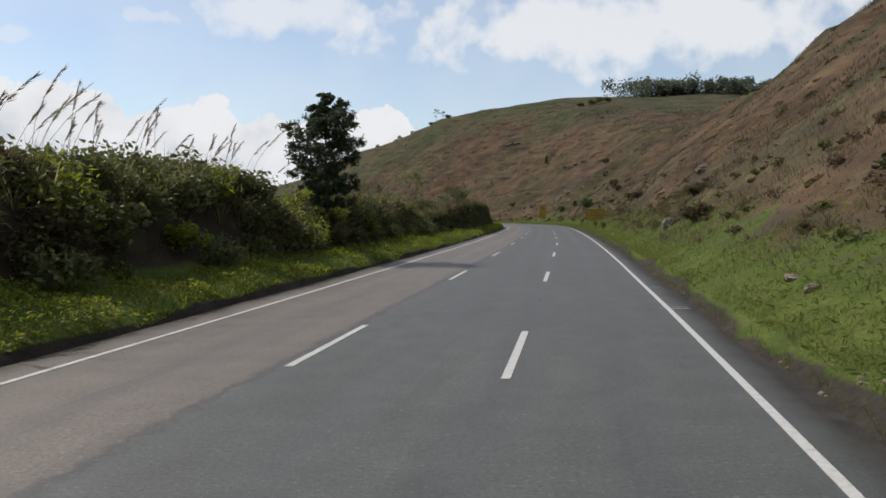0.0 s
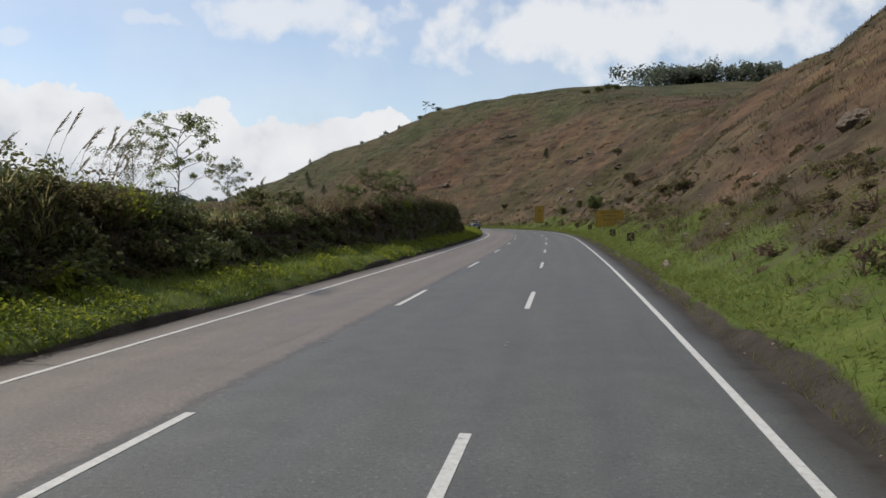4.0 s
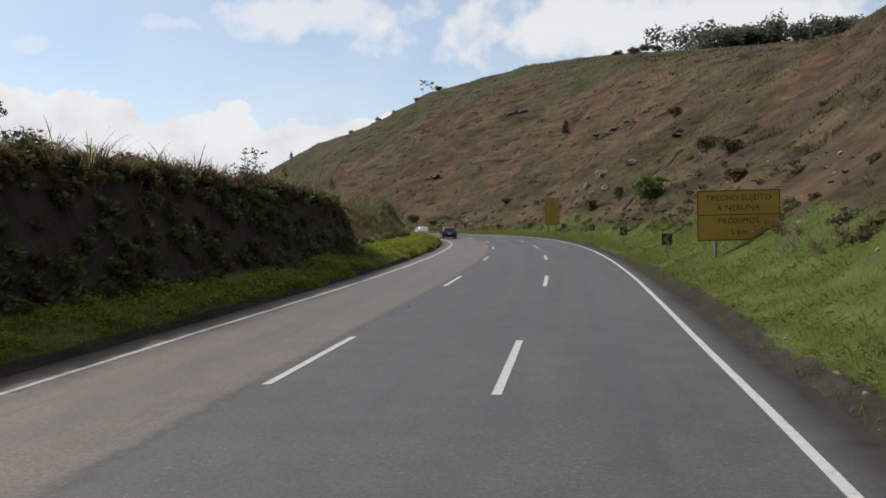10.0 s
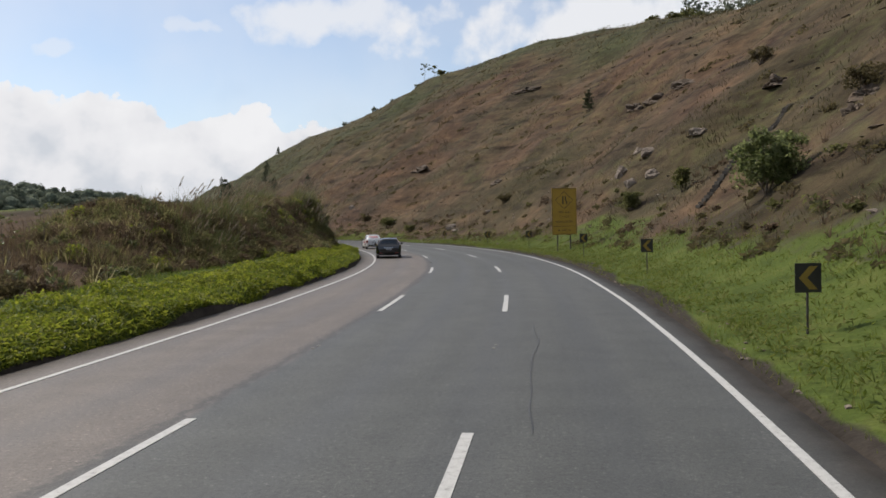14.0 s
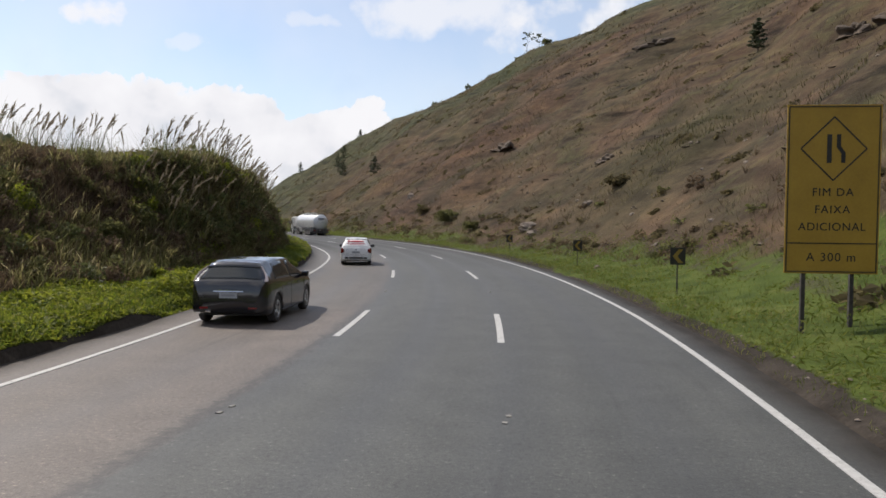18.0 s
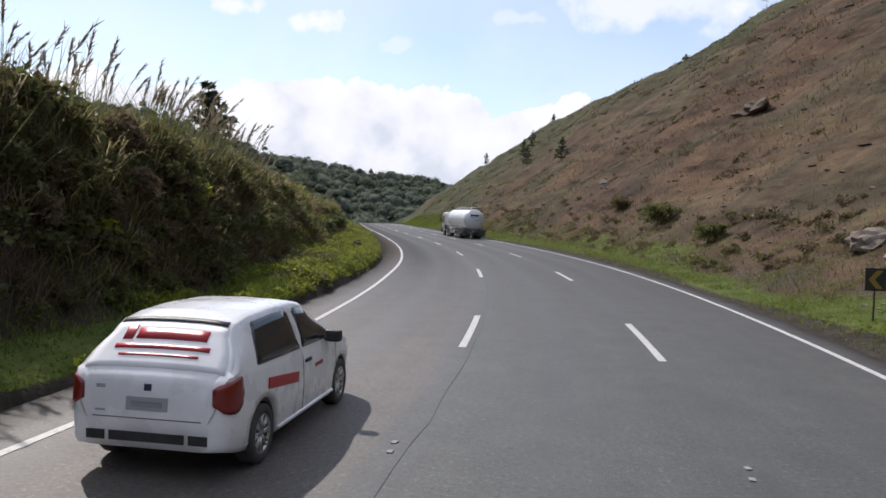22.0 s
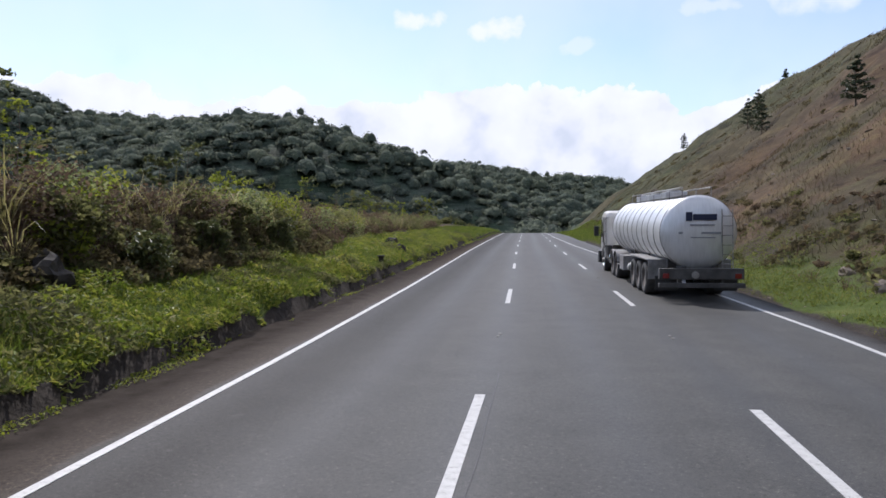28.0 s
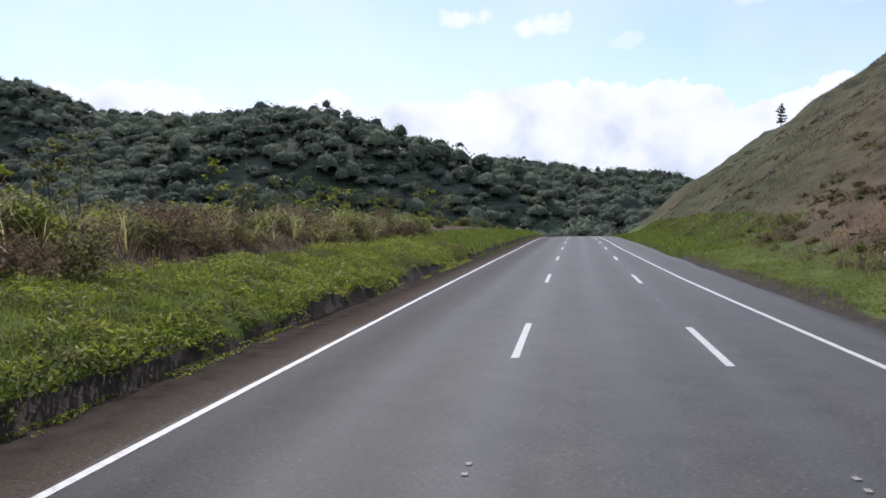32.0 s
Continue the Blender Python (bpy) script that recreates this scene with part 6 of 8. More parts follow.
# ---- tanker: origin on the ground under the middle of the front axle ----
def build_tanker():
    t = thing("tank_truck", place(282.6, 3.72, 0.0, 0.3), "white tractor pulling a long silver tank trailer beside the lane line", "truck")
    W = 1.24
    # cab: shell from a side outline, rounded at the front
    outline = [(-1.02, 1.24), (-1.02, 2.55), (-0.95, 2.72), (-0.55, 2.82), (0.10, 2.80), (0.62, 2.70), (0.92, 2.52), (1.06, 2.20), (1.22, 1.55), (1.28, 1.15), (1.28, 0.62), (0.72, 0.62), (0.60, 0.98), (-0.30, 1.02), (-0.36, 1.24)]
    bm = bmesh.new()
    rings = []
    for x, sh in ((-W, 0.10), (-W + 0.05, 0.03), (-W + 0.16, 0.0), (W - 0.16, 0.0), (W - 0.05, 0.03), (W, 0.10)):
        ring = []
        for (y, z) in outline:
            yy = y - (sh if y > 0.5 else 0) + (sh if y < -0.9 else 0)
            ring.append(bm.verts.new((x, yy, z - (sh * 0.8 if z > 2.3 else 0))))
        rings.append(ring)
    for a, b in zip(rings, rings[1:]):
        for i in range(len(outline)):
            j = (i + 1) % len(outline)
            bm.faces.new((a[i], b[i], b[j], a[j]))
    bm.faces.new(rings[0])
    bm.faces.new(rings[-1][::-1])
    cab = part("cab", bm, TRUCK_WHITE, t, "white sleeper cab with a rounded roof")
    for sx in (-1, 1):
        x = sx * (W + 0.006)
        # door glass
        bm = bmesh.new()
        pts = [(0.05, 1.62), (0.05, 2.34), (0.62, 2.34), (0.82, 2.16), (0.98, 1.70), (0.90, 1.55)]
        vs = [bm.verts.new((x, y, z)) for y, z in pts]
        f = bm.faces.new(vs)
        ext = bmesh.ops.extrude_face_region(bm, geom=[f])
        bmesh.ops.translate(bm, verts=[v for v in ext["geom"] if isinstance(v, bmesh.types.BMVert)], vec=(-sx * 0.01, 0, 0))
        part("side_window", bm, GLASS, cab, "dark side window")
        bm = bmesh.new()
        for a, b in (((0.02, 0.98), (0.02, 2.40)), ((0.02, 2.40), (0.66, 2.40)), ((0.66, 2.40), (1.02, 1.70)), ((1.02, 1.70), (1.06, 1.0)), ((-0.62, 1.05), (-0.62, 2.45)), ((-0.95, 1.05), (-0.95, 2.45)), ((-0.95, 2.45), (-0.62, 2.45))):
            rod(bm, (x, *a), (x, *b), 0.012, None, 6)
        part("panel_seams", bm, PLASTIC, cab)
        # grey corner panel behind the door, roof fairing lip, locker lid
        bm = bmesh.new()
        box(bm, min(x, x + sx * 0.03), max(x, x + sx * 0.03), -0.30, -0.03, 1.06, 2.52, 0.012)
        part("corner_panel", bm, MUDGUARD, cab, "grey corner panel")
        bm = bmesh.new()
        box(bm, min(x - sx * 0.10, x + sx * 0.015), max(x - sx * 0.10, x + sx * 0.015), -1.02, 0.55, 2.47, 2.52, 0.012)
        part("gutter_rail", bm, MUDGUARD, cab)
        bm = bmesh.new()
        box(bm, min(x, x + sx * 0.008), max(x, x + sx * 0.008), -0.90, -0.40, 1.36, 1.62, 0.003)
        part("locker_lid", bm, TRUCK_WHITE, cab)
        bm = bmesh.new()
        box(bm, min(x - sx * 0.3, x - sx * 0.05), max(x - sx * 0.3, x - sx * 0.05), -1.05, -0.38, 0.62, 1.22, 0.02)
        part("under_cab_panel", bm, CHASSIS, t)
        bm = bmesh.new()
        rod(bm, (x + sx * 0.03, -0.60, 1.28), (x + sx * 0.06, -0.42, 1.42), 0.022, None, 8)
        rod(bm, (x + sx * 0.06, -0.42, 1.42), (x + sx * 0.06, -0.30, 1.80), 0.022, None, 8)
        rod(bm, (x + sx * 0.06, -0.30, 1.80), (x + sx * 0.02, -0.55, 1.86), 0.022, None, 8)
        part("air_hose", bm, PLASTIC, cab, "black curved hose")
        bm = bmesh.new()
        box(bm, x - 0.02 + sx * 0.02, x + 0.02 + sx * 0.02, 0.12, 0.28, 1.36, 1.41, 0.01)
        part("door_handle", bm, PLASTIC, cab)
        # mirror
        bm = bmesh.new()
        box(bm, x + sx * 0.22 - 0.11, x + sx * 0.22 + 0.11, 1.02, 1.20, 1.62, 2.10, 0.03)
        mir = part("mirror", bm, PLASTIC, t, "black door mirror")
        for za, zb in ((2.06, 2.02), (1.66, 1.70)):
            bm = bmesh.new()
            rod(bm, (x, 0.98, za), (x + sx * 0.2, 1.10, zb), 0.02, None, 8)
            part("mirror_arm", bm, PLASTIC, mir)
        # front guard, steps
        mudguard(t, sx * (W + 0.02), sx * (W - 0.30), 0, 0.52, 0.66, 12, 168, "front_guard", TRUCK_WHITE)
        bm = bmesh.new()
        box(bm, sx * W - 0.14, sx * W + 0.01, 0.62, 1.24, 0.36, 0.60, 0.03)
        box(bm, sx * W - 0.14, sx * W + 0.02, 0.66, 1.10, 0.58, 0.92, 0.03)
        part("step", bm, PLASTIC, t)
        # front wheels
        wheel(t, sx * (W - 0.17), 0, 0.52, 0.52, 0.30, sx, ALLOY, 0, 0.60)
    # windscreen, visor, grille, bumper, lamps
    bm = bmesh.new()
    vs = [bm.verts.new(p) for p in ((-1.08, 1.235, 1.55), (1.08, 1.235, 1.55), (1.02, 1.01, 2.40), (-1.02, 1.01, 2.40))]
    bm.faces.new(vs)
    part("windscreen", bm, GLASS, cab, "dark windscreen")
    bm = bmesh.new()
    box(bm, -1.0, 1.0, 1.265, 1.31, 0.80, 1.42, 0.02)
    part("grille", bm, PLASTIC, t)
    bm = bmesh.new()
    box(bm, -1.22, 1.22, 1.05, 1.36, 0.32, 0.66, 0.06)
    part("front_bumper", bm, TRUCK_WHITE, t)
    for sx in (-1, 1):
        bm = bmesh.new()
        box(bm, sx * 0.95 - 0.17, sx * 0.95 + 0.17, 1.34, 1.38, 0.44, 0.60, 0.015)
        part("headlight", bm, LAMP_CLEAR, t)
    bm = bmesh.new()
    for z in (1.05, 1.2, 1.35):
        box(bm, -0.95, 0.95, 1.30, 1.325, z - 0.02, z + 0.02, 0.006)
    part("grille_bars", bm, STEEL, t)
    bm = bmesh.new()
    box(bm, -0.8, 0.8, 0.70, 1.05, 2.66, 2.76, 0.03)
    part("sun_visor", bm, PLASTIC, cab)
    # frame rails, drive axles, fuel tank
    for sx in (-1, 1):
        bm = bmesh.new()
        box(bm, sx * 0.42 - 0.05, sx * 0.42 + 0.05, -5.2, 0.9, 0.62, 0.88)
        part("frame_rail", bm, CHASSIS, t)
        bm = bmesh.new()
        lathe(bm, [(-2.28, 0.001), (-2.27, 0.25), (-2.24, 0.30), (-1.20, 0.30), (-1.17, 0.25), (-1.16, 0.001)], "y", 28, (sx * 0.92, 0, 0.66))
        ft = part("fuel_tank", bm, CHROME, t, "polished metal fuel tank", True)
        for yy in (-1.95, -1.48):
            bm = bmesh.new()
            lathe(bm, [(yy - 0.03, 0.305), (yy - 0.03, 0.312), (yy + 0.03, 0.312), (yy + 0.03, 0.305)], "y", 28, (sx * 0.92, 0, 0.66))
            part("tank_strap", bm, CHASSIS, ft)
        for y in (-3.20, -4.42):
            wheel(t, sx * (W - 0.28), y, 0.52, 0.52, 0.52, sx, RUSTY, 0, 0.60, True)
        for y in (-3.20, -4.42):
            mudguard(t, sx * (W + 0.03), sx * (W - 0.58), y, 0.52, 0.62, 18, 162)
        # box between the axles
        bm = bmesh.new()
        box(bm, sx * W - (0.62 if sx > 0 else 0.0), sx * W + (0.0 if sx > 0 else 0.62), -6.60, -5.55, 0.46, 1.02, 0.02)
        part("storage_box", bm, MUDGUARD, t, "dusty grey storage box")
        bm = bmesh.new()
        rod(bm, (sx * W, -5.35, 0.62), (sx * (W - 0.5), -5.35, 0.62), 0.035, None, 8)
        rod(bm, (sx * W, -5.35, 0.62), (sx * W, -5.05, 0.62), 0.02, None, 8)
        part("side_bar", bm, STEEL, t)
        bm = bmesh.new()
        lathe(bm, [(-7.55, 0.001), (-7.54, 0.17), (-7.0, 0.17), (-6.99, 0.001)], "y", 20, (sx * 0.98, 0, 0.62))
        part("air_reservoir", bm, MUDGUARD, t, smooth_shade=True)
        # trailer bogie
        for y in (-8.85, -10.03, -11.21):
            wheel(t, sx * (W - 0.28), y, 0.52, 0.52, 0.52, sx, RUSTY, 0, 0.60, True)
        bm = bmesh.new()
        vs = box(bm, min(sx * (W + 0.02), sx * (W - 0.60)), max(sx * (W + 0.02), sx * (W - 0.60)), -12.2, -8.2, 1.13, 1.17, 0.008)
        box(bm, min(sx * (W + 0.02), sx * (W - 0.60)), max(sx * (W + 0.02), sx * (W - 0.60)), -12.23, -12.19, 0.55, 1.15, 0.008)
        rod(bm, (sx * (W - 0.3), -8.3, 1.14), (sx * (W - 0.3), -8.0, 0.70), 0.03, None, 8)
        part("bogie_guard", bm, MUDGUARD, t, "flat dusty guard over three wheels")
        bm = bmesh.new()
        box(bm, sx * 0.45 - 0.06, sx * 0.45 + 0.06, -13.6, -4.2, 0.86, 1.02)
        part("trailer_rail", bm, CHASSIS, t)
        bm = bmesh.new()
        box(bm, sx * 1.02 - 0.09, sx * 1.02 + 0.09, -13.86, -13.80, 0.70, 0.84, 0.01)
        part("rear_lamp", bm, LAMP_RED, t, "red rear lamp")
        bm = bmesh.new()
        box(bm, sx * 0.86 - 0.34, sx * 0.86 + 0.34, -13.12, -13.09, 0.28, 0.72, 0.005)
        part("mud_flap", bm, PLASTIC, t)
        bm = bmesh.new()
        rod(bm, (sx * 0.55, -7.8, 0.05), (sx * 0.55, -7.8, 0.95), 0.06, None, 10)
        box(bm, sx * 0.55 - 0.14, sx * 0.55 + 0.14, -7.94, -7.66, 0.30, 0.34)
        part("landing_leg", bm, CHASSIS, t)
    bm = bmesh.new()
    box(bm, -1.22, 1.22, -13.86, -13.70, 0.42, 0.56, 0.02)
    for sx in (-1, 1):
        box(bm, sx * 0.6 - 0.05, sx * 0.6 + 0.05, -13.75, -13.55, 0.50, 0.95)
    part("rear_bumper", bm, CHASSIS, t, "dark underrun bar")
    bm = bmesh.new()
    box(bm, -1.20, 1.20, -13.80, -13.60, 0.66, 0.98, 0.02)
    part("rear_crossbeam", bm, CHASSIS, t)
    # the tank
    R, zc = 1.10, 2.02
    bm = bmesh.new()
    prof = [(-13.62, 0.001), (-13.60, 0.45), (-13.52, 0.85), (-13.42, 1.02), (-13.34, R), (-13.2, R)]
    prof += [(-13.2 + 10.9 * i / 20, R) for i in range(1, 21)]
    prof += [(-2.20, R - 0.03), (-2.10, 0.95), (-2.02, 0.6), (-2.0, 0.001)]
    lathe(bm, prof, "y", 56, (0, 0, zc))
    for v in bm.verts:          # nose rises slightly towards the front
        v.co.z += 0.05 * (v.co.y + 13.4) / 11.0
    tank = part("tank", bm, TANK, t, "silver cylindrical tank with ring bands", True)
    for i in range(11):
        y = -13.30 + 10.98 * i / 10
        bm = bmesh.new()
        lathe(bm, [(y - 0.022, R - 0.002), (y - 0.018, R + 0.014), (y + 0.018, R + 0.014), (y + 0.022, R - 0.002)], "y", 56, (0, 0, zc + 0.05 * (y + 13.4) / 11.0))
        part("tank_band", bm, STEEL, tank, smooth_shade=True)
    for y in (-4.4, -6.6, -9.7):
        bm = bmesh.new()
        box(bm, -0.36, 0.36, y - 0.55, y + 0.30, 3.08, 3.34, 0.02)
        hb = part("manhole_box", bm, TANK, tank)
        bm = bmesh.new()
        lathe(bm, [(3.30, 0.001), (3.30, 0.24), (3.40, 0.23), (3.41, 0.001)], "z", 20, (0, y - 0.1, 0))
        part("manhole_lid", bm, STEEL, hb, smooth_shade=True)
    for sx in (-0.42, 0.42):
        bm = bmesh.new()
        rod(bm, (sx, -13.1, 3.36), (sx, -3.4, 3.40), 0.018, None, 6)
        for y in (-13.1, -11.2, -8.4, -5.5, -3.4):
            rod(bm, (sx, y, 3.0), (sx, y, 3.38), 0.015, None, 6)
        part("walkway_rail", bm, STEEL, tank)
    bm = bmesh.new()
    box(bm, -0.42, 0.42, -13.0, -3.4, 3.10, 3.13)
    part("walkway", bm, STEEL, tank)
    # cradle under the tank
    for y in (-12.6, -9.4, -6.2):
        bm = bmesh.new()
        box(bm, -0.75, 0.75, y - 0.09, y + 0.09, 0.92, 1.25)
        part("cradle", bm, CHASSIS, t)
    # ladder and pipe at the back, lettering as plain bars
    bm = bmesh.new()
    for x in (0.62, 0.92):
        rod(bm, (x, -13.64, 0.95), (x, -13.55, 2.7), 0.016, None, 6)
    for i in range(6):
        rod(bm, (0.62, -13.63, 1.1 + i * 0.28), (0.92, -13.63, 1.1 + i * 0.28), 0.012, None, 6)
    part("ladder", bm, STEEL, t)
    bm = bmesh.new()
    rod(bm, (-0.2, -13.3, 0.88), (-0.2, -13.9, 0.80), 0.07, None, 12)
    rod(bm, (-0.2, -13.9, 0.80), (-0.2, -13.93, 0.80), 0.11, None, 12)
    part("outlet_pipe", bm, STEEL, t)
    for name, x0, x1, z0, z1, mt in (("logo_shape", -0.42, -0.24, 2.36, 2.62, BLUE_INK), ("logo_bar", -0.22, 0.46, 2.38, 2.56, BLUE_INK), ("lettering_bar", -0.30, 0.40, 2.22, 2.26, GREY_INK),
                                     ("lettering_bar", -0.62, -0.10, 1.98, 2.04, GREY_INK), ("lettering_bar", 0.02, 0.58, 1.98, 2.04, GREY_INK), ("lettering_bar", -0.28, 0.42, 1.86, 1.89, GREY_INK)):
        bar(name, x0, x1, z0, z1, tank, mt, -13.61 if abs(x0) < 0.5 else -13.57, 0.02)


# ---- cars: origin on the ground under the middle of the car ----
def loft(bm, stations, skip=None):
    """A skin through rings of points; skip(y, z) names the places left open."""
    rings = [[bm.verts.new(p) for p in st] for st in stations]
    for a, b in zip(rings, rings[1:]):
        for i in range(len(a) - 1):
            mid = (a[i].co + a[i + 1].co + b[i].co + b[i + 1].co) / 4
            if skip is None or not skip(mid, i):
                bm.faces.new((a[i], a[i + 1], b[i + 1], b[i]))
    for ring in (rings[0], rings[-1]):
        bm.faces.new(ring)
    return rings


def sheet(bm, rows, thick):
    """A curved pane: a grid of points with a rim going in by the offset thick."""
    out = [[bm.verts.new(p) for p in row] for row in rows]
    back = [[bm.verts.new(Vector(p) + thick) for p in row] for row in rows]
    n, k = len(rows), len(rows[0])
    for g, flip in ((out, False), (back, True)):
        for i in range(n - 1):
            for j in range(k - 1):
                q = (g[i][j], g[i][j + 1], g[i + 1][j + 1], g[i + 1][j])
                bm.faces.new(q[::-1] if flip else q)
    rim = [(i, 0) for i in range(n)] + [(n - 1, j) for j in range(1, k)] + [(i, k - 1) for i in range(n - 2, -1, -1)] + [(0, j) for j in range(k - 2, 0, -1)]
    for (a, b), (c, d) in zip(rim, rim[1:] + rim[:1]):
        bm.faces.new((out[a][b], back[a][b], back[c][d], out[c][d]))


def car(name, m, label, paint, L, Wd, wheelbase, spec, rim, spokes):
    """spec: belt, roof and plan lines along the length, windows and lamps."""
    c = thing(name, m, label, "car")
    half, r = Wd / 2, -L / 2
    wr, ww = spec["wheel"], 0.19
    yr, yf = spec["rear_axle"], spec["rear_axle"] + wheelbase
    arch = wr + 0.05
    belt, roof, plan, rail = spec["belt"], spec["roof"], spec["plan"], spec["rail"]

    def lower(y):
        z = float(np.interp(y, [r, r + 0.25, r + 0.5, L / 2 - 0.5, L / 2], [0.29, 0.23, 0.19, 0.19, 0.24]))
        for w0 in (yr, yf):
            if abs(y - w0) < arch:
                z = max(z, wr + math.sqrt(arch ** 2 - (y - w0) ** 2) - 0.01)
        return z

    def lines(y):
        zr = float(np.interp(y, *roof))
        zb = min(float(np.interp(y, *belt)), zr - 0.035)
        w = half * float(np.interp(y, *plan))
        wt = w * 0.93 + (half * float(np.interp(y, *rail)) - w * 0.93) * min(1, max(0, (zr - zb - 0.04) / 0.3))
        return zr, zb, w, wt

    def skin(y, z):
        """Half-width of the car at a place along it and a height."""
        zr, zb, w, wt = lines(y)
        if z <= zb:
            return w * float(np.interp(z, [0.15, 0.30, 0.50, 0.60, 0.78, zb if zb > 0.8 else 0.9], [0.955, 0.985, 0.998, 1.0, 0.988, 0.962]))
        q = min(1, (z - zb) / max(0.03, zr - 0.05 - zb))
        return w * 0.955 + (wt - w * 0.955) * q + 0.02 * math.sin(math.pi * q)

    ys = sorted(set([round(float(v), 4) for v in np.concatenate([np.linspace(r, L / 2, 58), r + np.array([0.012, 0.03, 0.05, 0.10, 0.15, 0.20, 0.25]), L / 2 - np.array([0.02, 0.05, 0.1]),
                                                               yr + arch * np.cos(np.linspace(0, np.pi, 15)), yf + arch * np.cos(np.linspace(0, np.pi, 15))])]))
    st = []
    for y in ys:
        zr, zb, w, wt = lines(y)
        z0 = min(lower(y), zb - 0.03)
        ring = [(0.0, y, z0), (w * 0.80, y, z0), (w * 0.95, y, z0 + 0.012)]
        for q in (0.10, 0.30, 0.5, 0.7, 0.88, 0.96):
            z = z0 + (zb - z0) * q
            ring.append((skin(y, z), y, z))
        ring.append((skin(y, zb) * 0.996, y, zb))
        ring.append((w * 0.952, y, zb + 0.012))
        for q in (0.1, 0.25, 0.4, 0.55, 0.7, 0.85, 1.0):
            z = zb + 0.012 + (zr - 0.05 - zb) * q if zr - zb > 0.06 else zb + 0.012 + (zr - zb - 0.02) * q
            ring.append((skin(y, z) - (w * 0.10 * q if zr - zb <= 0.06 else 0), y, z))
        ring += [(ring[-1][0] * 0.965, y, zr - 0.022), (wt * 0.85, y, zr - 0.008), (wt * 0.5, y, zr + 0.006), (0.0, y, zr + 0.012)]
        st.append(ring)

    def pane_top(y):
        return lines(y)[0] - spec.get("head", 0.085)

    def inside(mid, i):
        y, z = mid.y, mid.z
        for _, y0, y1, s0, s1 in spec["windows"]:
            zb = lines(y)[1]
            if 11 <= i and y0 + 0.05 < y < y1 - 0.05 and zb + 0.04 < z < min(pane_top(y), zb + (y - y0) * s0, zb + (y1 - y) * s1) - 0.02 and abs(mid.x) > half * 0.5:
                return True
        return False

    bm = bmesh.new()
    loft(bm, st, inside)
    bmesh.ops.mirror(bm, geom=bm.verts[:] + bm.edges[:] + bm.faces[:], axis="X", merge_dist=0.0005)
    body = part("body", bm, paint, c, spec["body_label"], True)

    def across(y, x):
        """Height of the upper skin at an offset from the middle."""
        zr, zb, w, wt = lines(y)
        return float(np.interp(abs(x), [0, wt * 0.5, wt * 0.85, wt * 0.965], [zr + 0.012, zr + 0.006, zr - 0.008, zr - 0.022]))

    def cover(name_, y0, y1, share, mt, lift=0.008, label_="", rows=9, cols=15):
        bm = bmesh.new()
        grid = []
        for i in range(rows):
            y = y0 + (y1 - y0) * i / (rows - 1)
            slope = (float(np.interp(y + 0.02, *roof)) - float(np.interp(y - 0.02, *roof))) / 0.04
            n = Vector((0, -slope, 1)).normalized()
            x0, x1 = share if isinstance(share, tuple) else (-lines(y)[3] * share, lines(y)[3] * share)
            grid.append([Vector((x, y, across(y, x))) + n * lift for x in np.linspace(x0, x1, cols)])
        sheet(bm, grid, Vector((0, 0.012 if y0 < 0 else -0.012, -0.014)))
        return part(name_, bm, mt, body, label_, True)

    for sx in (-1, 1):
        for nm, y0, y1, s0, s1 in spec["windows"]:
            bm = bmesh.new()
            grid = []
            for y in np.linspace(y0, y1, 13):
                zb = lines(y)[1]
                zt = min(pane_top(y), zb + 0.035 + max(0.02, (y - y0) * s0), zb + 0.035 + max(0.02, (y1 - y) * s1))
                grid.append([Vector((sx * (skin(y, z) + 0.006), y, z)) for z in np.linspace(zb + 0.03, zt, 6)])
            sheet(bm, grid, Vector((-sx * 0.012, 0, 0)))
            part(nm, bm, GLASS, body, "", True)
        # rounded door mirror on a short foot
        y = spec["mirror_y"]
        zb = lines(y)[1]
        x = skin(y, zb + 0.05)
        bm = bmesh.new()
        box(bm, sx * (x + 0.12) - 0.095, sx * (x + 0.12) + 0.095, y - 0.03, y + 0.09, zb - 0.01, zb + 0.135, 0.04)
        box(bm, sx * (x + 0.02) - 0.04, sx * (x + 0.02) + 0.04, y, y + 0.06, zb + 0.0, zb + 0.05, 0.01)
        part("door_mirror", bm, paint if paint == CAR_BLACK else PLASTIC, body)
        for y in spec["handles"]:
            z = lines(y)[1] - 0.12
            bm = bmesh.new()
            box(bm, sx * skin(y, z) - 0.016, sx * skin(y, z) + 0.016, y - 0.085, y + 0.085, z - 0.02, z + 0.02, 0.009)
            part("door_handle", bm, PLASTIC if paint == CAR_WHITE else paint, body)
        for y in spec["seams"]:
            bm = bmesh.new()
            zs = np.linspace(max(0.26, lower(y) + 0.02), lines(y)[1] + 0.01, 9)
            for za, zc in zip(zs, zs[1:]):
                rod(bm, (sx * skin(y, za), y, za), (sx * skin(y, zc), y, zc), 0.004, None, 5)
            part("door_seam", bm, PLASTIC, body)
        bm = bmesh.new()
        for ya, yb in zip(np.linspace(yr + arch, yf - arch, 7), np.linspace(yr + arch, yf - arch, 7)[1:]):
            rod(bm, (sx * skin(ya, 0.25), ya, 0.25), (sx * skin(yb, 0.25), yb, 0.25), 0.022, None, 6)
        part("sill_moulding", bm, PLASTIC if paint == CAR_BLACK else paint, body)
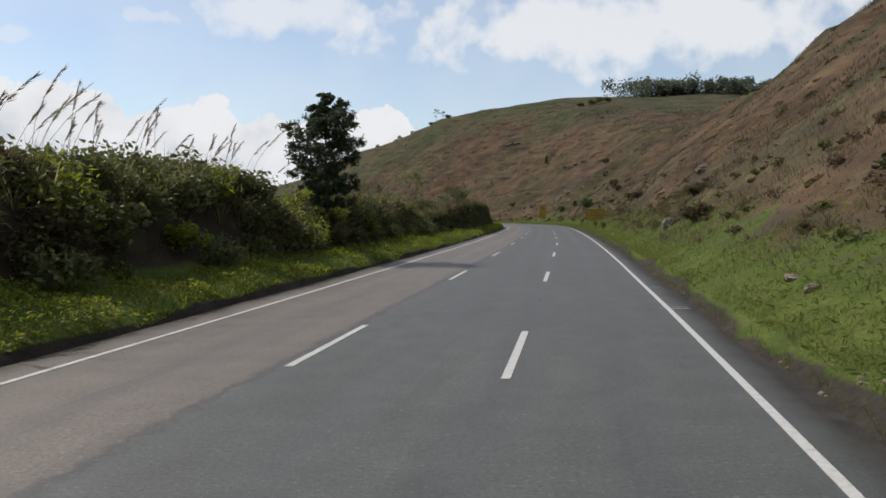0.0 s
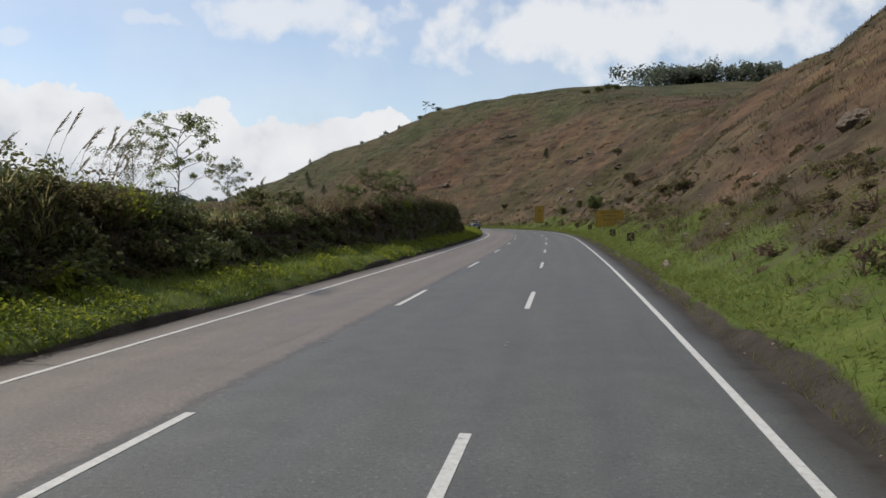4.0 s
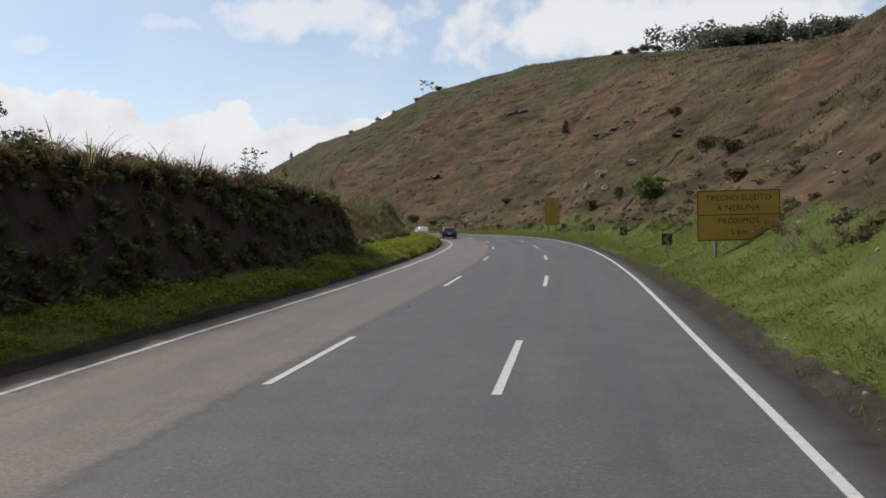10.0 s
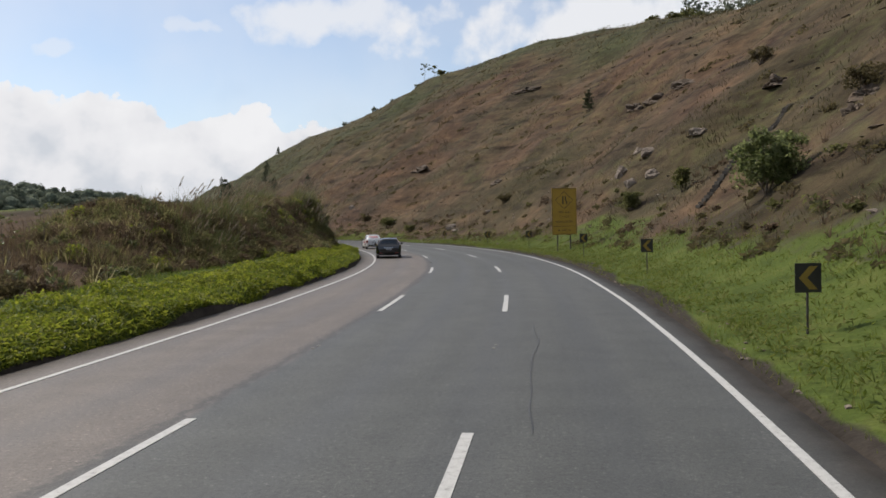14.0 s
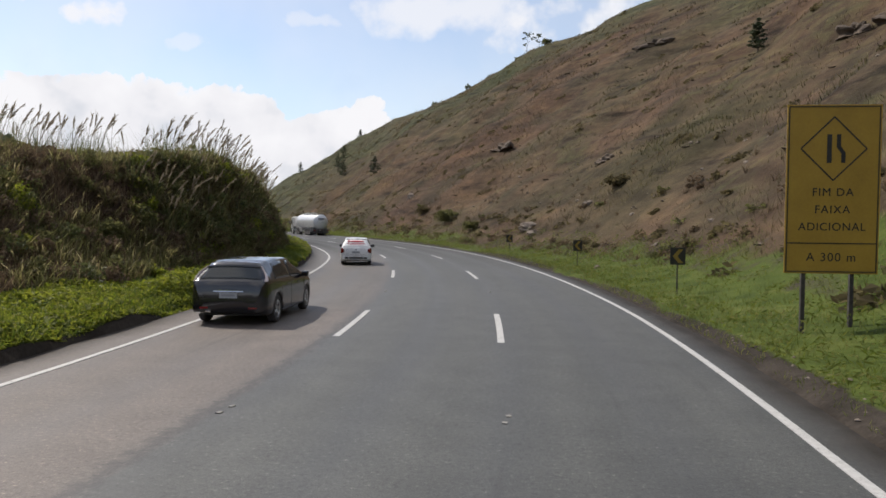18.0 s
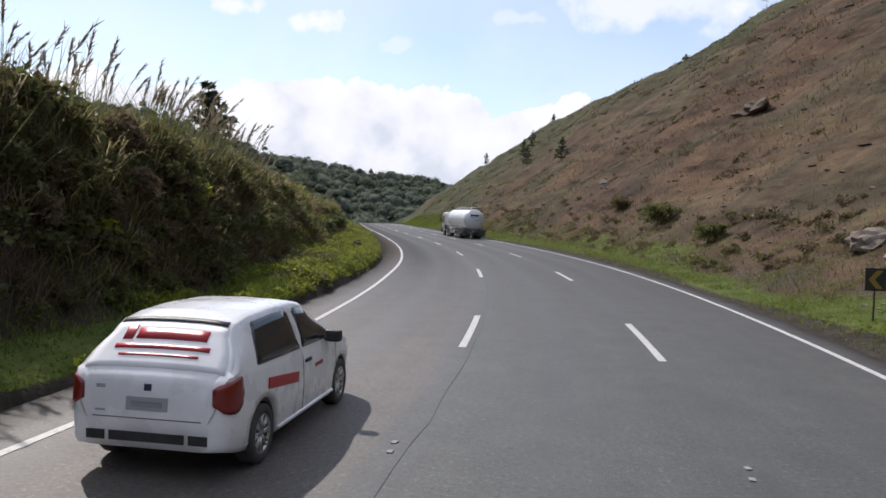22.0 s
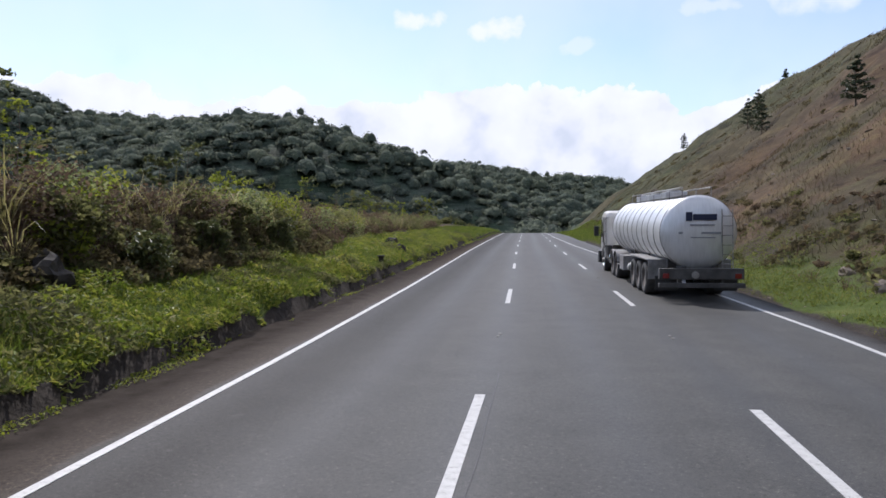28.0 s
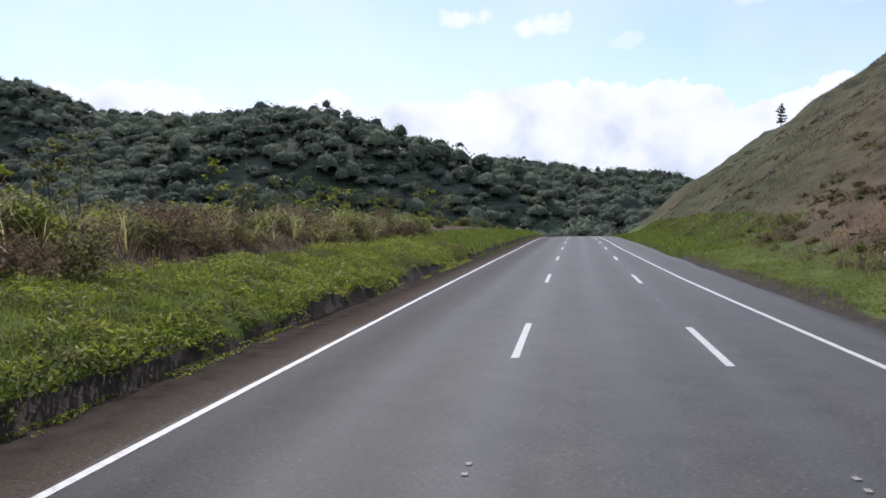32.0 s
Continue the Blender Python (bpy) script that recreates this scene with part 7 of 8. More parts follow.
        # wheels and dark arches
        for y in (yr, yf):
            wheel(c, sx * (half - ww / 2 - 0.02), y, wr, wr, ww, sx, rim, spokes, 0.66)
            bm = bmesh.new()
            lathe(bm, [(-0.10, arch + 0.008), (0.0, arch + 0.008), (0.0, arch - 0.03), (-0.10, arch - 0.03)], "x", 36, (0, 0, 0))
            bmesh.ops.delete(bm, geom=[v for v in bm.verts if v.co.z < -0.02], context="VERTS")
            bmesh.ops.transform(bm, verts=bm.verts[:], matrix=Matrix.Translation((sx * (half - 0.05) + (0.05 if sx < 0 else -0.0), y, wr)))
            part("wheel_arch", bm, PLASTIC, c)
        # tail lamps wrap round the rear corners
        bm = bmesh.new()
        grid = []
        for y, za, zt in spec["lamp"]:
            grid.append([Vector((sx * (skin(y, z) + 0.008), y - 0.010, z)) for z in np.linspace(za, zt, 7)])
        sheet(bm, grid, Vector((-sx * 0.014, 0.014, 0)))
        part("tail_lamp", bm, spec["lamp_mat"], body, spec["lamp_label"], True)
        bm = bmesh.new()
        grid = [[Vector((sx * (skin(y, z) + 0.006), y + 0.006, z)) for z in np.linspace(0.56, 0.69, 4)] for y in np.linspace(L / 2 - 0.42, L / 2 - 0.03, 7)]
        sheet(bm, grid, Vector((-sx * 0.012, -0.012, 0)))
        part("headlight", bm, LAMP_CLEAR, body)
        # front seats
        bm = bmesh.new()
        box(bm, sx * 0.36 - 0.22, sx * 0.36 + 0.22, -0.12, 0.04, 0.55, 1.05, 0.06)
        box(bm, sx * 0.36 - 0.12, sx * 0.36 + 0.12, -0.13, -0.05, 1.06, 1.22, 0.04)
        part("front_seat", bm, PLASTIC, c)
    bm = bmesh.new()
    box(bm, -half * 0.76, half * 0.76, r + 0.30, L / 2 - 0.30, 0.20, 0.42)
    part("underbody", bm, PLASTIC, c)
    bm = bmesh.new()
    box(bm, -0.58, 0.58, r + 0.72, r + 0.90, 0.50, 0.98, 0.06)
    part("rear_seat", bm, PLASTIC, c)
    y0, y1, share, mt, lab = spec["rear_window"]
    rear = cover("rear_window", y0, y1, share, mt, 0.008, lab)
    y0, y1, share = spec["windscreen"]
    cover("windscreen", y0, y1, share, GLASS)
    # trim on the back, following the rounded tail
    for nm, x0, x1, z0, z1, mt, out in spec["bars"]:
        bm = bmesh.new()

        def tail(x, z):
            for y in np.linspace(r, r + 0.6, 121):
                if lower(y) <= z <= lines(y)[0] and skin(y, z) >= abs(x):
                    return float(y)
            return r + 0.6
        grid = []
        for x in np.linspace(x0, x1, 9):
            grid.append([Vector((x, tail(x, z) - out, z)) for z in (z0, (z0 + z1) / 2, z1)])
        sheet(bm, grid, Vector((0, out + 0.02, 0)))
        part(nm, bm, mt, body)
    return c, body, cover


def build_white_car():
    L, W = 3.80, 1.62
    r = -L / 2
    spec = dict(wheel=0.285, rear_axle=r + 0.70, body_label="white body with a dark lower bumper strip",
                belt=([r, r + 0.5, 0.6, 1.0, 1.5, L / 2], [0.93, 0.925, 0.885, 0.86, 0.80, 0.66]),
                roof=([r, r + 0.004, r + 0.03, r + 0.05, r + 0.075, r + 0.10, r + 0.46, r + 0.53, r + 0.80, r + 1.30, 0.0, 0.28, 0.98, 1.10, 1.45, 1.72, L / 2 - 0.02, L / 2],
                      [0.56, 0.60, 0.86, 0.905, 0.93, 0.955, 1.325, 1.365, 1.41, 1.435, 1.425, 1.385, 0.945, 0.91, 0.84, 0.74, 0.60, 0.50]),
                plan=([r, r + 0.012, r + 0.03, r + 0.06, r + 0.12, r + 0.25, r + 0.7, 0.9, 1.4, L / 2 - 0.12, L / 2 - 0.03, L / 2], [0.74, 0.82, 0.88, 0.925, 0.965, 0.99, 1.0, 1.0, 0.97, 0.86, 0.72, 0.55]),
                rail=([r, r + 0.1, r + 0.5, -0.4, 0.3, 1.0], [0.84, 0.82, 0.70, 0.72, 0.71, 0.80]),
                windows=[("quarter_window", r + 0.62, -0.20, 2.6, 9.0), ("door_window", -0.13, 0.86, 7.0, 2.0)],
                mirror_y=0.60, handles=(-0.02,), seams=(-0.17, 0.94),
                lamp=[(r + 0.012, 0.70, 0.84), (r + 0.03, 0.64, 0.875), (r + 0.06, 0.625, 0.895), (r + 0.12, 0.62, 0.91), (r + 0.18, 0.63, 0.925), (r + 0.235, 0.68, 0.93), (r + 0.27, 0.78, 0.92)],
                lamp_mat=LAMP_RED, lamp_label="dark red tail lamp", rear_window=(r + 0.115, r + 0.455, 0.93, REAR_FILM, "rear window covered with white film"), windscreen=(0.36, 0.97, 0.93),
                bars=[("bumper_strip", -0.36, 0.36, 0.345, 0.43, PLASTIC, 0.006), ("bumper_strip", -0.58, -0.40, 0.345, 0.43, PLASTIC, 0.006), ("bumper_strip", 0.40, 0.58, 0.345, 0.43, PLASTIC, 0.006),
                      ("hatch_seam", -0.52, 0.52, 0.548, 0.556, PLASTIC, 0.002), ("plate_recess", -0.30, 0.30, 0.605, 0.765, CAR_WHITE, 0.004), ("number_plate", -0.20, 0.20, 0.62, 0.74, PLATE, 0.010),
                      ("plate_bar", -0.15, 0.15, 0.655, 0.705, GREY_INK, 0.013), ("badge", -0.035, 0.035, 0.795, 0.855, BLUE_INK, 0.008), ("maker_bar", -0.50, -0.41, 0.80, 0.83, GREY_INK, 0.004), ("maker_bar", -0.50, -0.40, 0.60, 0.615, GREY_INK, 0.004)])
    c, body, cover = car("white_hatchback", place(198.35, -3.62, 0.0, -1.0), "white three-door hatchback with red lettering on its rear window", CAR_WHITE, L, W, 2.37, spec, ALLOY, 8)
    cover("spoiler_lip", r + 0.475, r + 0.53, 0.93, PLASTIC, 0.010, "black lip over the rear window", 3, 9)
    # lettering on the rear window and the flanks as plain red bars
    for x0, x1, q0, q1 in ((-0.30, 0.40, 0.62, 0.86), (-0.43, -0.33, 0.60, 0.96), (-0.47, 0.46, 0.40, 0.50), (-0.40, 0.38, 0.24, 0.29)):
        cover("lettering_bar", r + 0.115 + 0.34 * q0, r + 0.115 + 0.34 * q1, (x0, x1), RED_INK, 0.013, "", 3, 9)
    for sx in (-1, 1):
        bm = bmesh.new()
        vs = box(bm, sx * 0.808 - 0.006, sx * 0.808 + 0.006, -0.40, 0.40, -0.055, 0.055, 0.003)
        bmesh.ops.transform(bm, verts=bm.verts[:], matrix=pose(0, -0.72, 0.70) @ pose(0, 0, 0, -7, 0, 0))
        part("lettering_bar", bm, RED_INK, body)
        bm = bmesh.new()
        box(bm, sx * 0.810 - 0.004, sx * 0.810 + 0.004, 0.20, 0.44, 0.66, 0.70, 0.002)
        part("lettering_bar", bm, RED_INK, body)


def build_black_car():
    L, W = 4.35, 1.84
    r = -L / 2
    spec = dict(wheel=0.32, rear_axle=r + 0.80, body_label="glossy black body",
                belt=([r, r + 0.5, 0.6, 1.1, 1.7, L / 2], [0.99, 0.985, 0.93, 0.90, 0.82, 0.66]),
                roof=([r, r + 0.004, r + 0.03, r + 0.06, r + 0.09, r + 0.12, r + 0.44, r + 0.50, r + 0.85, r + 1.5, 0.1, 0.38, 1.14, 1.25, 1.65, 2.0, L / 2 - 0.02, L / 2],
                      [0.56, 0.62, 0.88, 0.95, 0.99, 1.02, 1.325, 1.375, 1.44, 1.475, 1.45, 1.40, 0.98, 0.945, 0.87, 0.76, 0.62, 0.50]),
                plan=([r, r + 0.012, r + 0.03, r + 0.06, r + 0.12, r + 0.28, r + 0.8, 1.1, 1.7, L / 2 - 0.14, L / 2 - 0.03, L / 2], [0.72, 0.80, 0.86, 0.91, 0.955, 0.985, 1.0, 1.0, 0.97, 0.86, 0.72, 0.55]),
                rail=([r, r + 0.1, r + 0.5, -0.5, 0.4, 1.1], [0.84, 0.80, 0.66, 0.70, 0.69, 0.80]),
                windows=[("rear_door_window", r + 0.72, -0.28, 1.5, 12.0), ("front_door_window", -0.22, 1.02, 12.0, 1.7)],
                mirror_y=0.78, handles=(-0.52, 0.42), seams=(-1.02, -0.25, 1.0),
                lamp=[(r + 0.10, 0.985, 1.00), (r + 0.16, 0.99, 1.05), (r + 0.24, 1.02, 1.135), (r + 0.32, 1.08, 1.215), (r + 0.40, 1.16, 1.285), (r + 0.45, 1.25, 1.32)],
                lamp_mat=LAMP_CLEAR, lamp_label="pale tall tail lamp beside the rear window", rear_window=(r + 0.14, r + 0.42, 0.86, GLASS, "sloping dark rear window"), windscreen=(0.46, 1.12, 0.93),
                bars=[("number_plate", -0.20, 0.20, 0.62, 0.74, PLATE, 0.008), ("plate_bar", -0.15, 0.15, 0.655, 0.705, GREY_INK, 0.012), ("hatch_handle", -0.34, 0.34, 0.765, 0.80, CHROME, 0.014),
                      ("reflector", 0.46, 0.66, 0.38, 0.42, LAMP_RED, 0.006), ("reflector", -0.66, -0.46, 0.38, 0.42, LAMP_RED, 0.006), ("hatch_seam", -0.56, 0.56, 0.575, 0.583, PLASTIC, 0.002),
                      ("exhaust", -0.52, -0.40, 0.30, 0.335, CHROME, 0.02)])
    c, body, cover = car("black_hatchback", place(175.4, -4.38, 0.0, -2.0), "glossy black five-door hatchback with alloy wheels", CAR_BLACK, L, W, 2.64, spec, ALLOY, 5)
    cover("roof_spoiler", r + 0.40, r + 0.56, 0.93, CAR_BLACK, 0.022, "black roof spoiler", 4, 9)


# ---- signs ----
def words(text, size, parent, mat, x, z, y=-0.012, spread=1.0):
    cu = bpy.data.curves.new("words", "FONT")
    cu.body, cu.size, cu.align_x, cu.align_y, cu.extrude, cu.space_character = text, size, "CENTER", "CENTER", 0.002, spread
    tmp = bpy.data.objects.new("words", cu)
    scene.collection.objects.link(tmp)
    bpy.context.view_layer.update()
    me = bpy.data.meshes.new_from_object(tmp)
    bpy.data.objects.remove(tmp)
    me.materials.clear()
    me.materials.append(mat)
    ob = new("lettering", me)
    ob.parent = parent
    ob.matrix_basis = pose(x, y, z, 90, 0, 0)
    return ob


def plate_part(name, x0, x1, z0, z1, y0, y1, mat, parent, bevel=0.004):
    bm = bmesh.new()
    box(bm, x0, x1, y0, y1, z0, z1, bevel)
    return part(name, bm, mat, parent)


def frame_lines(parent, x0, x1, z0, z1, w, mat, y=-0.012):
    for a, b, c, d in ((x0, x1, z0, z0 + w), (x0, x1, z1 - w, z1), (x0, x0 + w, z0 + w, z1 - w), (x1 - w, x1, z0 + w, z1 - w)):
        plate_part("border", a, b, c, d, y - 0.003, -0.008, mat, parent, 0)


def build_signs():
    # wide fog warning
    s, u = 111.0, 9.1
    g = float(land(s, u))
    t = thing("warning_sign", place(s, u, g, 6.0), "wide yellow fog warning sign on two grey posts", "road sign")
    W, z0, z1 = 1.56, 1.32 - g, 3.26 - g
    b = plate_part("board", -W, W, z0, z1, -0.008, 0.012, SIGN_YELLOW, t)
    plate_part("board_back", -W + 0.01, W - 0.01, z0 + 0.01, z1 - 0.01, 0.013, 0.018, SIGN_BACK, b, 0)
    frame_lines(b, -W + 0.03, W - 0.03, z0 + 0.03, z1 - 0.03, 0.025, SIGN_BLACK)
    cut = z0 + (z1 - z0) * 0.51
    plate_part("divider", -W + 0.055, W - 0.055, cut - 0.013, cut + 0.013, -0.015, -0.008, SIGN_BLACK, b, 0)
    h = (z1 - z0) / 4
    words("TRECHO SUJEITO", 0.30, b, SIGN_BLACK, 0, z1 - 0.32, spread=1.05)
    words("A NEBLINA", 0.30, b, SIGN_BLACK, 0, z1 - 0.70, spread=1.1)
    words("PRÓXIMOS", 0.29, b, SIGN_BLACK, 0, cut - 0.24, spread=1.1)
    words("5 km", 0.29, b, SIGN_BLACK, 0, cut - 0.66, spread=1.1)
    for x in (-0.85, 0.85):
        bm = bmesh.new()
        gz = float(land(s, u + x)) - g
        box(bm, x - 0.045, x + 0.045, 0.02, 0.11, gz - 0.4, z1 - 0.1, 0.006)
        part("post", bm, POST, t)
        for z in (z0 + 0.3, z1 - 0.4):
            plate_part("bracket", x - 0.09, x + 0.09, z - 0.03, z + 0.03, 0.0125, 0.03, POST, t, 0)
    # tall lane-end sign
    s, u = 172.0, 8.1
    g = float(land(s, u))
    t = thing("lane_end_sign", place(s, u, g, -2.0), "tall yellow lane-end sign on two dark posts", "road sign")
    W, z0, z1 = 0.89, 1.42 - g, 4.74 - g
    b = plate_part("board", -W, W, z0, z1, -0.008, 0.012, SIGN_YELLOW, t)
    plate_part("board_back", -W + 0.01, W - 0.01, z0 + 0.01, z1 - 0.01, 0.013, 0.018, SIGN_BACK, b, 0)
    frame_lines(b, -W + 0.03, W - 0.03, z0 + 0.03, z1 - 0.03, 0.02, SIGN_BLACK)
    cut = z0 + 0.60
    plate_part("divider", -W + 0.05, W - 0.05, cut - 0.011, cut + 0.011, -0.015, -0.008, SIGN_BLACK, b, 0)
    cz, d = z1 - 0.86, 0.62
    bm = bmesh.new()
    for (ax, az), (bx, bz) in (((0, d), (d, 0)), ((d, 0), (0, -d)), ((0, -d), (-d, 0)), ((-d, 0), (0, d))):
        mid, ln = Vector(((ax + bx) / 2, -0.011, cz + (az + bz) / 2)), math.hypot(bx - ax, bz - az)
        vs = box(bm, -ln / 2, ln / 2, -0.002, 0.003, -0.014, 0.014)
        bmesh.ops.transform(bm, verts=vs, matrix=Matrix.Translation(mid) @ Euler((0, -math.atan2(bz - az, bx - ax), 0)).to_matrix().to_4x4())
    part("diamond", bm, SIGN_BLACK, b)
    bm = bmesh.new()
    box(bm, -0.13, -0.04, -0.013, -0.008, cz - 0.28, cz + 0.28)
    part("lane_mark", bm, SIGN_BLACK, b)
    bm = bmesh.new()
    vs = [bm.verts.new((x, -0.012, cz + z)) for x, z in ((0.05, 0.28), (0.13, 0.28), (0.13, 0.05), (0.22, -0.08), (0.22, -0.28), (0.14, -0.28), (0.14, -0.10), (0.05, 0.03))]
    bm.faces.new(vs)
    part("lane_mark", bm, SIGN_BLACK, b)
    words("FIM DA", 0.22, b, SIGN_BLACK, 0, z1 - 1.72, spread=1.15)
    words("FAIXA", 0.22, b, SIGN_BLACK, 0, z1 - 2.06, spread=1.15)
    words("ADICIONAL", 0.22, b, SIGN_BLACK, 0, z1 - 2.40, spread=1.1)
    words("A 300 m", 0.24, b, SIGN_BLACK, 0, z0 + 0.32, spread=1.15)
    for x in (-0.50, 0.42):
        bm = bmesh.new()
        gz = float(land(s, u + x)) - g
        box(bm, x - 0.04, x + 0.04, 0.02, 0.10, gz - 0.4, z1 - 0.15, 0.006)
        part("post", bm, DARK_POST, t)
    # chevrons round the bend
    def chevron(s, u, zc, turn):
        g = float(land(s, u))
        t = thing("chevron_sign", place(s, u, g, turn), "small black board with a yellow chevron on a thin dark post", "road sign", "chevrons round the bend")
        w, h, z = 0.24, 0.265, zc - g
        b = plate_part("board", -w, w, z - h, z + h, -0.006, 0.006, SIGN_BLACK, t, 0.003)
        plate_part("board_back", -w + 0.01, w - 0.01, z - h + 0.01, z + h - 0.01, 0.007, 0.010, SIGN_BACK, b, 0)
        bm = bmesh.new()
        for flip in (1, -1):
            vs = [bm.verts.new((x, -0.010, z + flip * zz)) for x, zz in ((-0.17, 0.0), (0.02, 0.21), (0.17, 0.21), (-0.02, 0.0))]
            bm.faces.new(vs if flip > 0 else vs[::-1])
        part("chevron", bm, FADED_YELLOW, b, "faded yellow chevron")
        bm = bmesh.new()
        rod(bm, (0, 0.03, -0.35), (0, 0.03, z + h - 0.05), 0.022, None, 10)
        part("post", bm, DARK_POST, t)
    for s, zc, turn in ((74.3, 1.10, 3), (88.8, 1.10, -4), (117.3, 1.22, 5), (133.6, 1.28, 8), (149.6, 1.34, 2), (164.1, 1.34, 6), (179.8, 1.37, 4), (193.3, 1.22, 9), (208.5, 1.18, 3)):
        chevron(s, 7.4, zc, turn)


# dark outcrops on the hill: place along the road, offset, half sizes
OUTCROPS = ((257.6, 28.6, 1.1, 2.3, 0.7), (208.3, 34.2, 0.7, 1.6, 0.6), (204.6, 34.4, 0.8, 1.5, 0.6), (200.3, 34.5, 0.6, 2.0, 0.5), (159.6, 21.8, 0.6, 0.8, 0.5), (158.6, 20.4, 0.5, 0.7, 0.45),
            (176.5, 27.2, 0.8, 0.9, 0.5), (255.3, 52.7, 0.9, 2.0, 0.6), (141.2, 15.0, 0.4, 0.7, 0.35), (221.0, 21.0, 0.6, 1.2, 0.4), (43.2, 13.2, 0.5, 0.9, 0.4), (60.0, 16.0, 0.5, 1.0, 0.4))


# ---- small things on and by the road ----
def build_small():
    r = np.random.default_rng(300)
    # raised road studs in the gaps of the lane lines
    bm = bmesh.new()
    box(bm, -0.032, 0.032, -0.045, 0.045, 0.0, 0.012, 0.004)
    me = bpy.data.meshes.new("stud")
    bm.to_mesh(me)
    bm.free()
    me.materials.append(STUD)
    for k in range(-1, 24):
        for off in (-1.78, 1.75):
            for dy in (-0.16, 0.16):
                ob = new("road_stud", me)
                ob.matrix_basis = place(16 * k + 5.9 + dy, off + r.normal(0, 0.03), 0.001, r.uniform(-14, 14))
                ob.parent = None
                tagged(ob, "small pale raised stud on the lane line", "road stud", "road studs")
    # rocks on the slope and the verges
    for s, u, a, b, c in ((3.5, 7.9, 0.28, 0.2, 0.14), (1.6, 7.8, 0.32, 0.22, 0.14), (55, 7.0, 0.26, 0.45, 0.24), (63, 9.0, 0.28, 0.28, 0.28), (184, 17.4, 0.9, 0.8, 0.7), (178.5, 17.6, 0.8, 0.9, 0.5),
                          (180, 16.3, 0.7, 0.6, 0.55), (183, 19.4, 0.9, 0.9, 0.6), (178, 21.3, 0.8, 0.9, 0.4), (186, 20.2, 0.7, 0.7, 0.5), (198, 7.6, 0.18, 0.22, 0.18), (191, 7.7, 0.24, 0.2, 0.18), (212, 14.8, 0.5, 0.7, 0.3),
                          (217, 11.8, 0.9, 1.4, 0.5), (214, 11.0, 0.6, 0.9, 0.4), (265, 16.6, 0.8, 1.1, 0.6), (268, 8.6, 0.3, 0.5, 0.25), (272, 9.2, 0.3, 0.5, 0.25), (258, 8.6, 0.25, 0.4, 0.2), (366, 18.8, 0.7, 0.8, 0.5)):
        bm = rock_mesh(r, a * 0.75, b * 0.75, c * 1.0, 0.32, 3)
        me = bpy.data.meshes.new("rock")
        bm.to_mesh(me)
        bm.free()
        me.materials.append(ROCK)
        ob = new("rock", me)
        ob.matrix_basis = place(s, u, float(land(s, u)) - c * 0.10, r.uniform(0, 360))
        tagged(ob, "weathered grey-brown rock lying on the slope" if u > 9 else "weathered grey-brown rock in the verge grass", "rock", "rocks beside the road")
    # one upright boulder at the foot of the slope
    me = bpy.data.meshes.new("boulder")
    bm = rock_mesh(r, 0.38, 0.42, 0.56, 0.26, 3)
    bm.to_mesh(me)
    bm.free()
    me.materials.append(ROCK)
    ob = new("boulder", me)
    ob.matrix_basis = place(33.6, 8.9, float(land(33.6, 8.9)) + 0.08, 20)
    tagged(ob, "pale upright boulder at the foot of the slope", "rock", "rocks beside the road")
    # loose stones along the right edge, too many to count
    vs, fs, n = [], [], 0
    bmr = rock_mesh(np.random.default_rng(3), 1, 1, 0.7, 0.25, 1)
    bmr.verts.ensure_lookup_table()
    v0 = np.array([v.co[:] for v in bmr.verts])
    f0 = np.array([[v.index for v in f.verts] for f in bmr.faces])
    bmr.free()
    for i in range(900):
        s, u = r.uniform(-10, 330), 5.95 + abs(r.normal(0, 0.5))
        if r.uniform() < 0.25:
            u = r.uniform(9, 24)
        p = on_land(np.array([s]), np.array([u]), 0.0)[0]
        k = r.uniform(0.015, 0.06) * (1 if u < 8 else 3.5)
        q = v0 * k
        t = r.uniform(0, 6.3)
        q = np.stack([q[:, 0] * math.cos(t) - q[:, 1] * math.sin(t), q[:, 0] * math.sin(t) + q[:, 1] * math.cos(t), q[:, 2]], 1)
        vs.append(q + p)
        fs.append(f0 + n)
        n += len(v0)
    stuff("loose_stones", np.vstack(vs), np.vstack(fs), ROCK, "loose grey stones along the road edge and slope", "stones")
    # clods, ledges and stones breaking the turf of the hill, and rubble at its foot
    for name, count, mat, lab in (("hill_clods", 520, EARTH, "dark earth clods and ledges breaking the dry turf"), ("hill_stones", 420, ROCK, "pale stones scattered over the dry hillside"),
                                  ("foot_rubble", 520, ROCK, "pale rubble and stones at the foot of the slope")):
        vs, fs = [], []
        for i in range(count):
            if name == "foot_rubble":
                s, u, k = r.uniform(192, 246) if i % 3 else r.uniform(20, 64), r.uniform(8.0, 11.5), r.uniform(0.03, 0.13)
            else:
                s, u = r.uniform(0, 330), 11 + 62 * r.uniform(0, 1) ** 1.4
                k = r.uniform(0.08, 0.20) * (1 + u / 60)
            h = float(heading(s)) + r.normal(0, 0.35)
            q = v0 * k * np.array([0.75, r.uniform(1.1, 3.0) if name == "hill_clods" else 1.2, 0.42])
            q = np.stack([q[:, 0] * math.cos(h) + q[:, 1] * math.sin(h), -q[:, 0] * math.sin(h) + q[:, 1] * math.cos(h), q[:, 2]], 1)
            vs.append(q + on_land(np.array([s]), np.array([u]), 0.02 * k)[0])
            fs.append(f0 + i * len(v0))
        stuff(name, np.vstack(vs), np.vstack(fs), mat, lab, "stones")
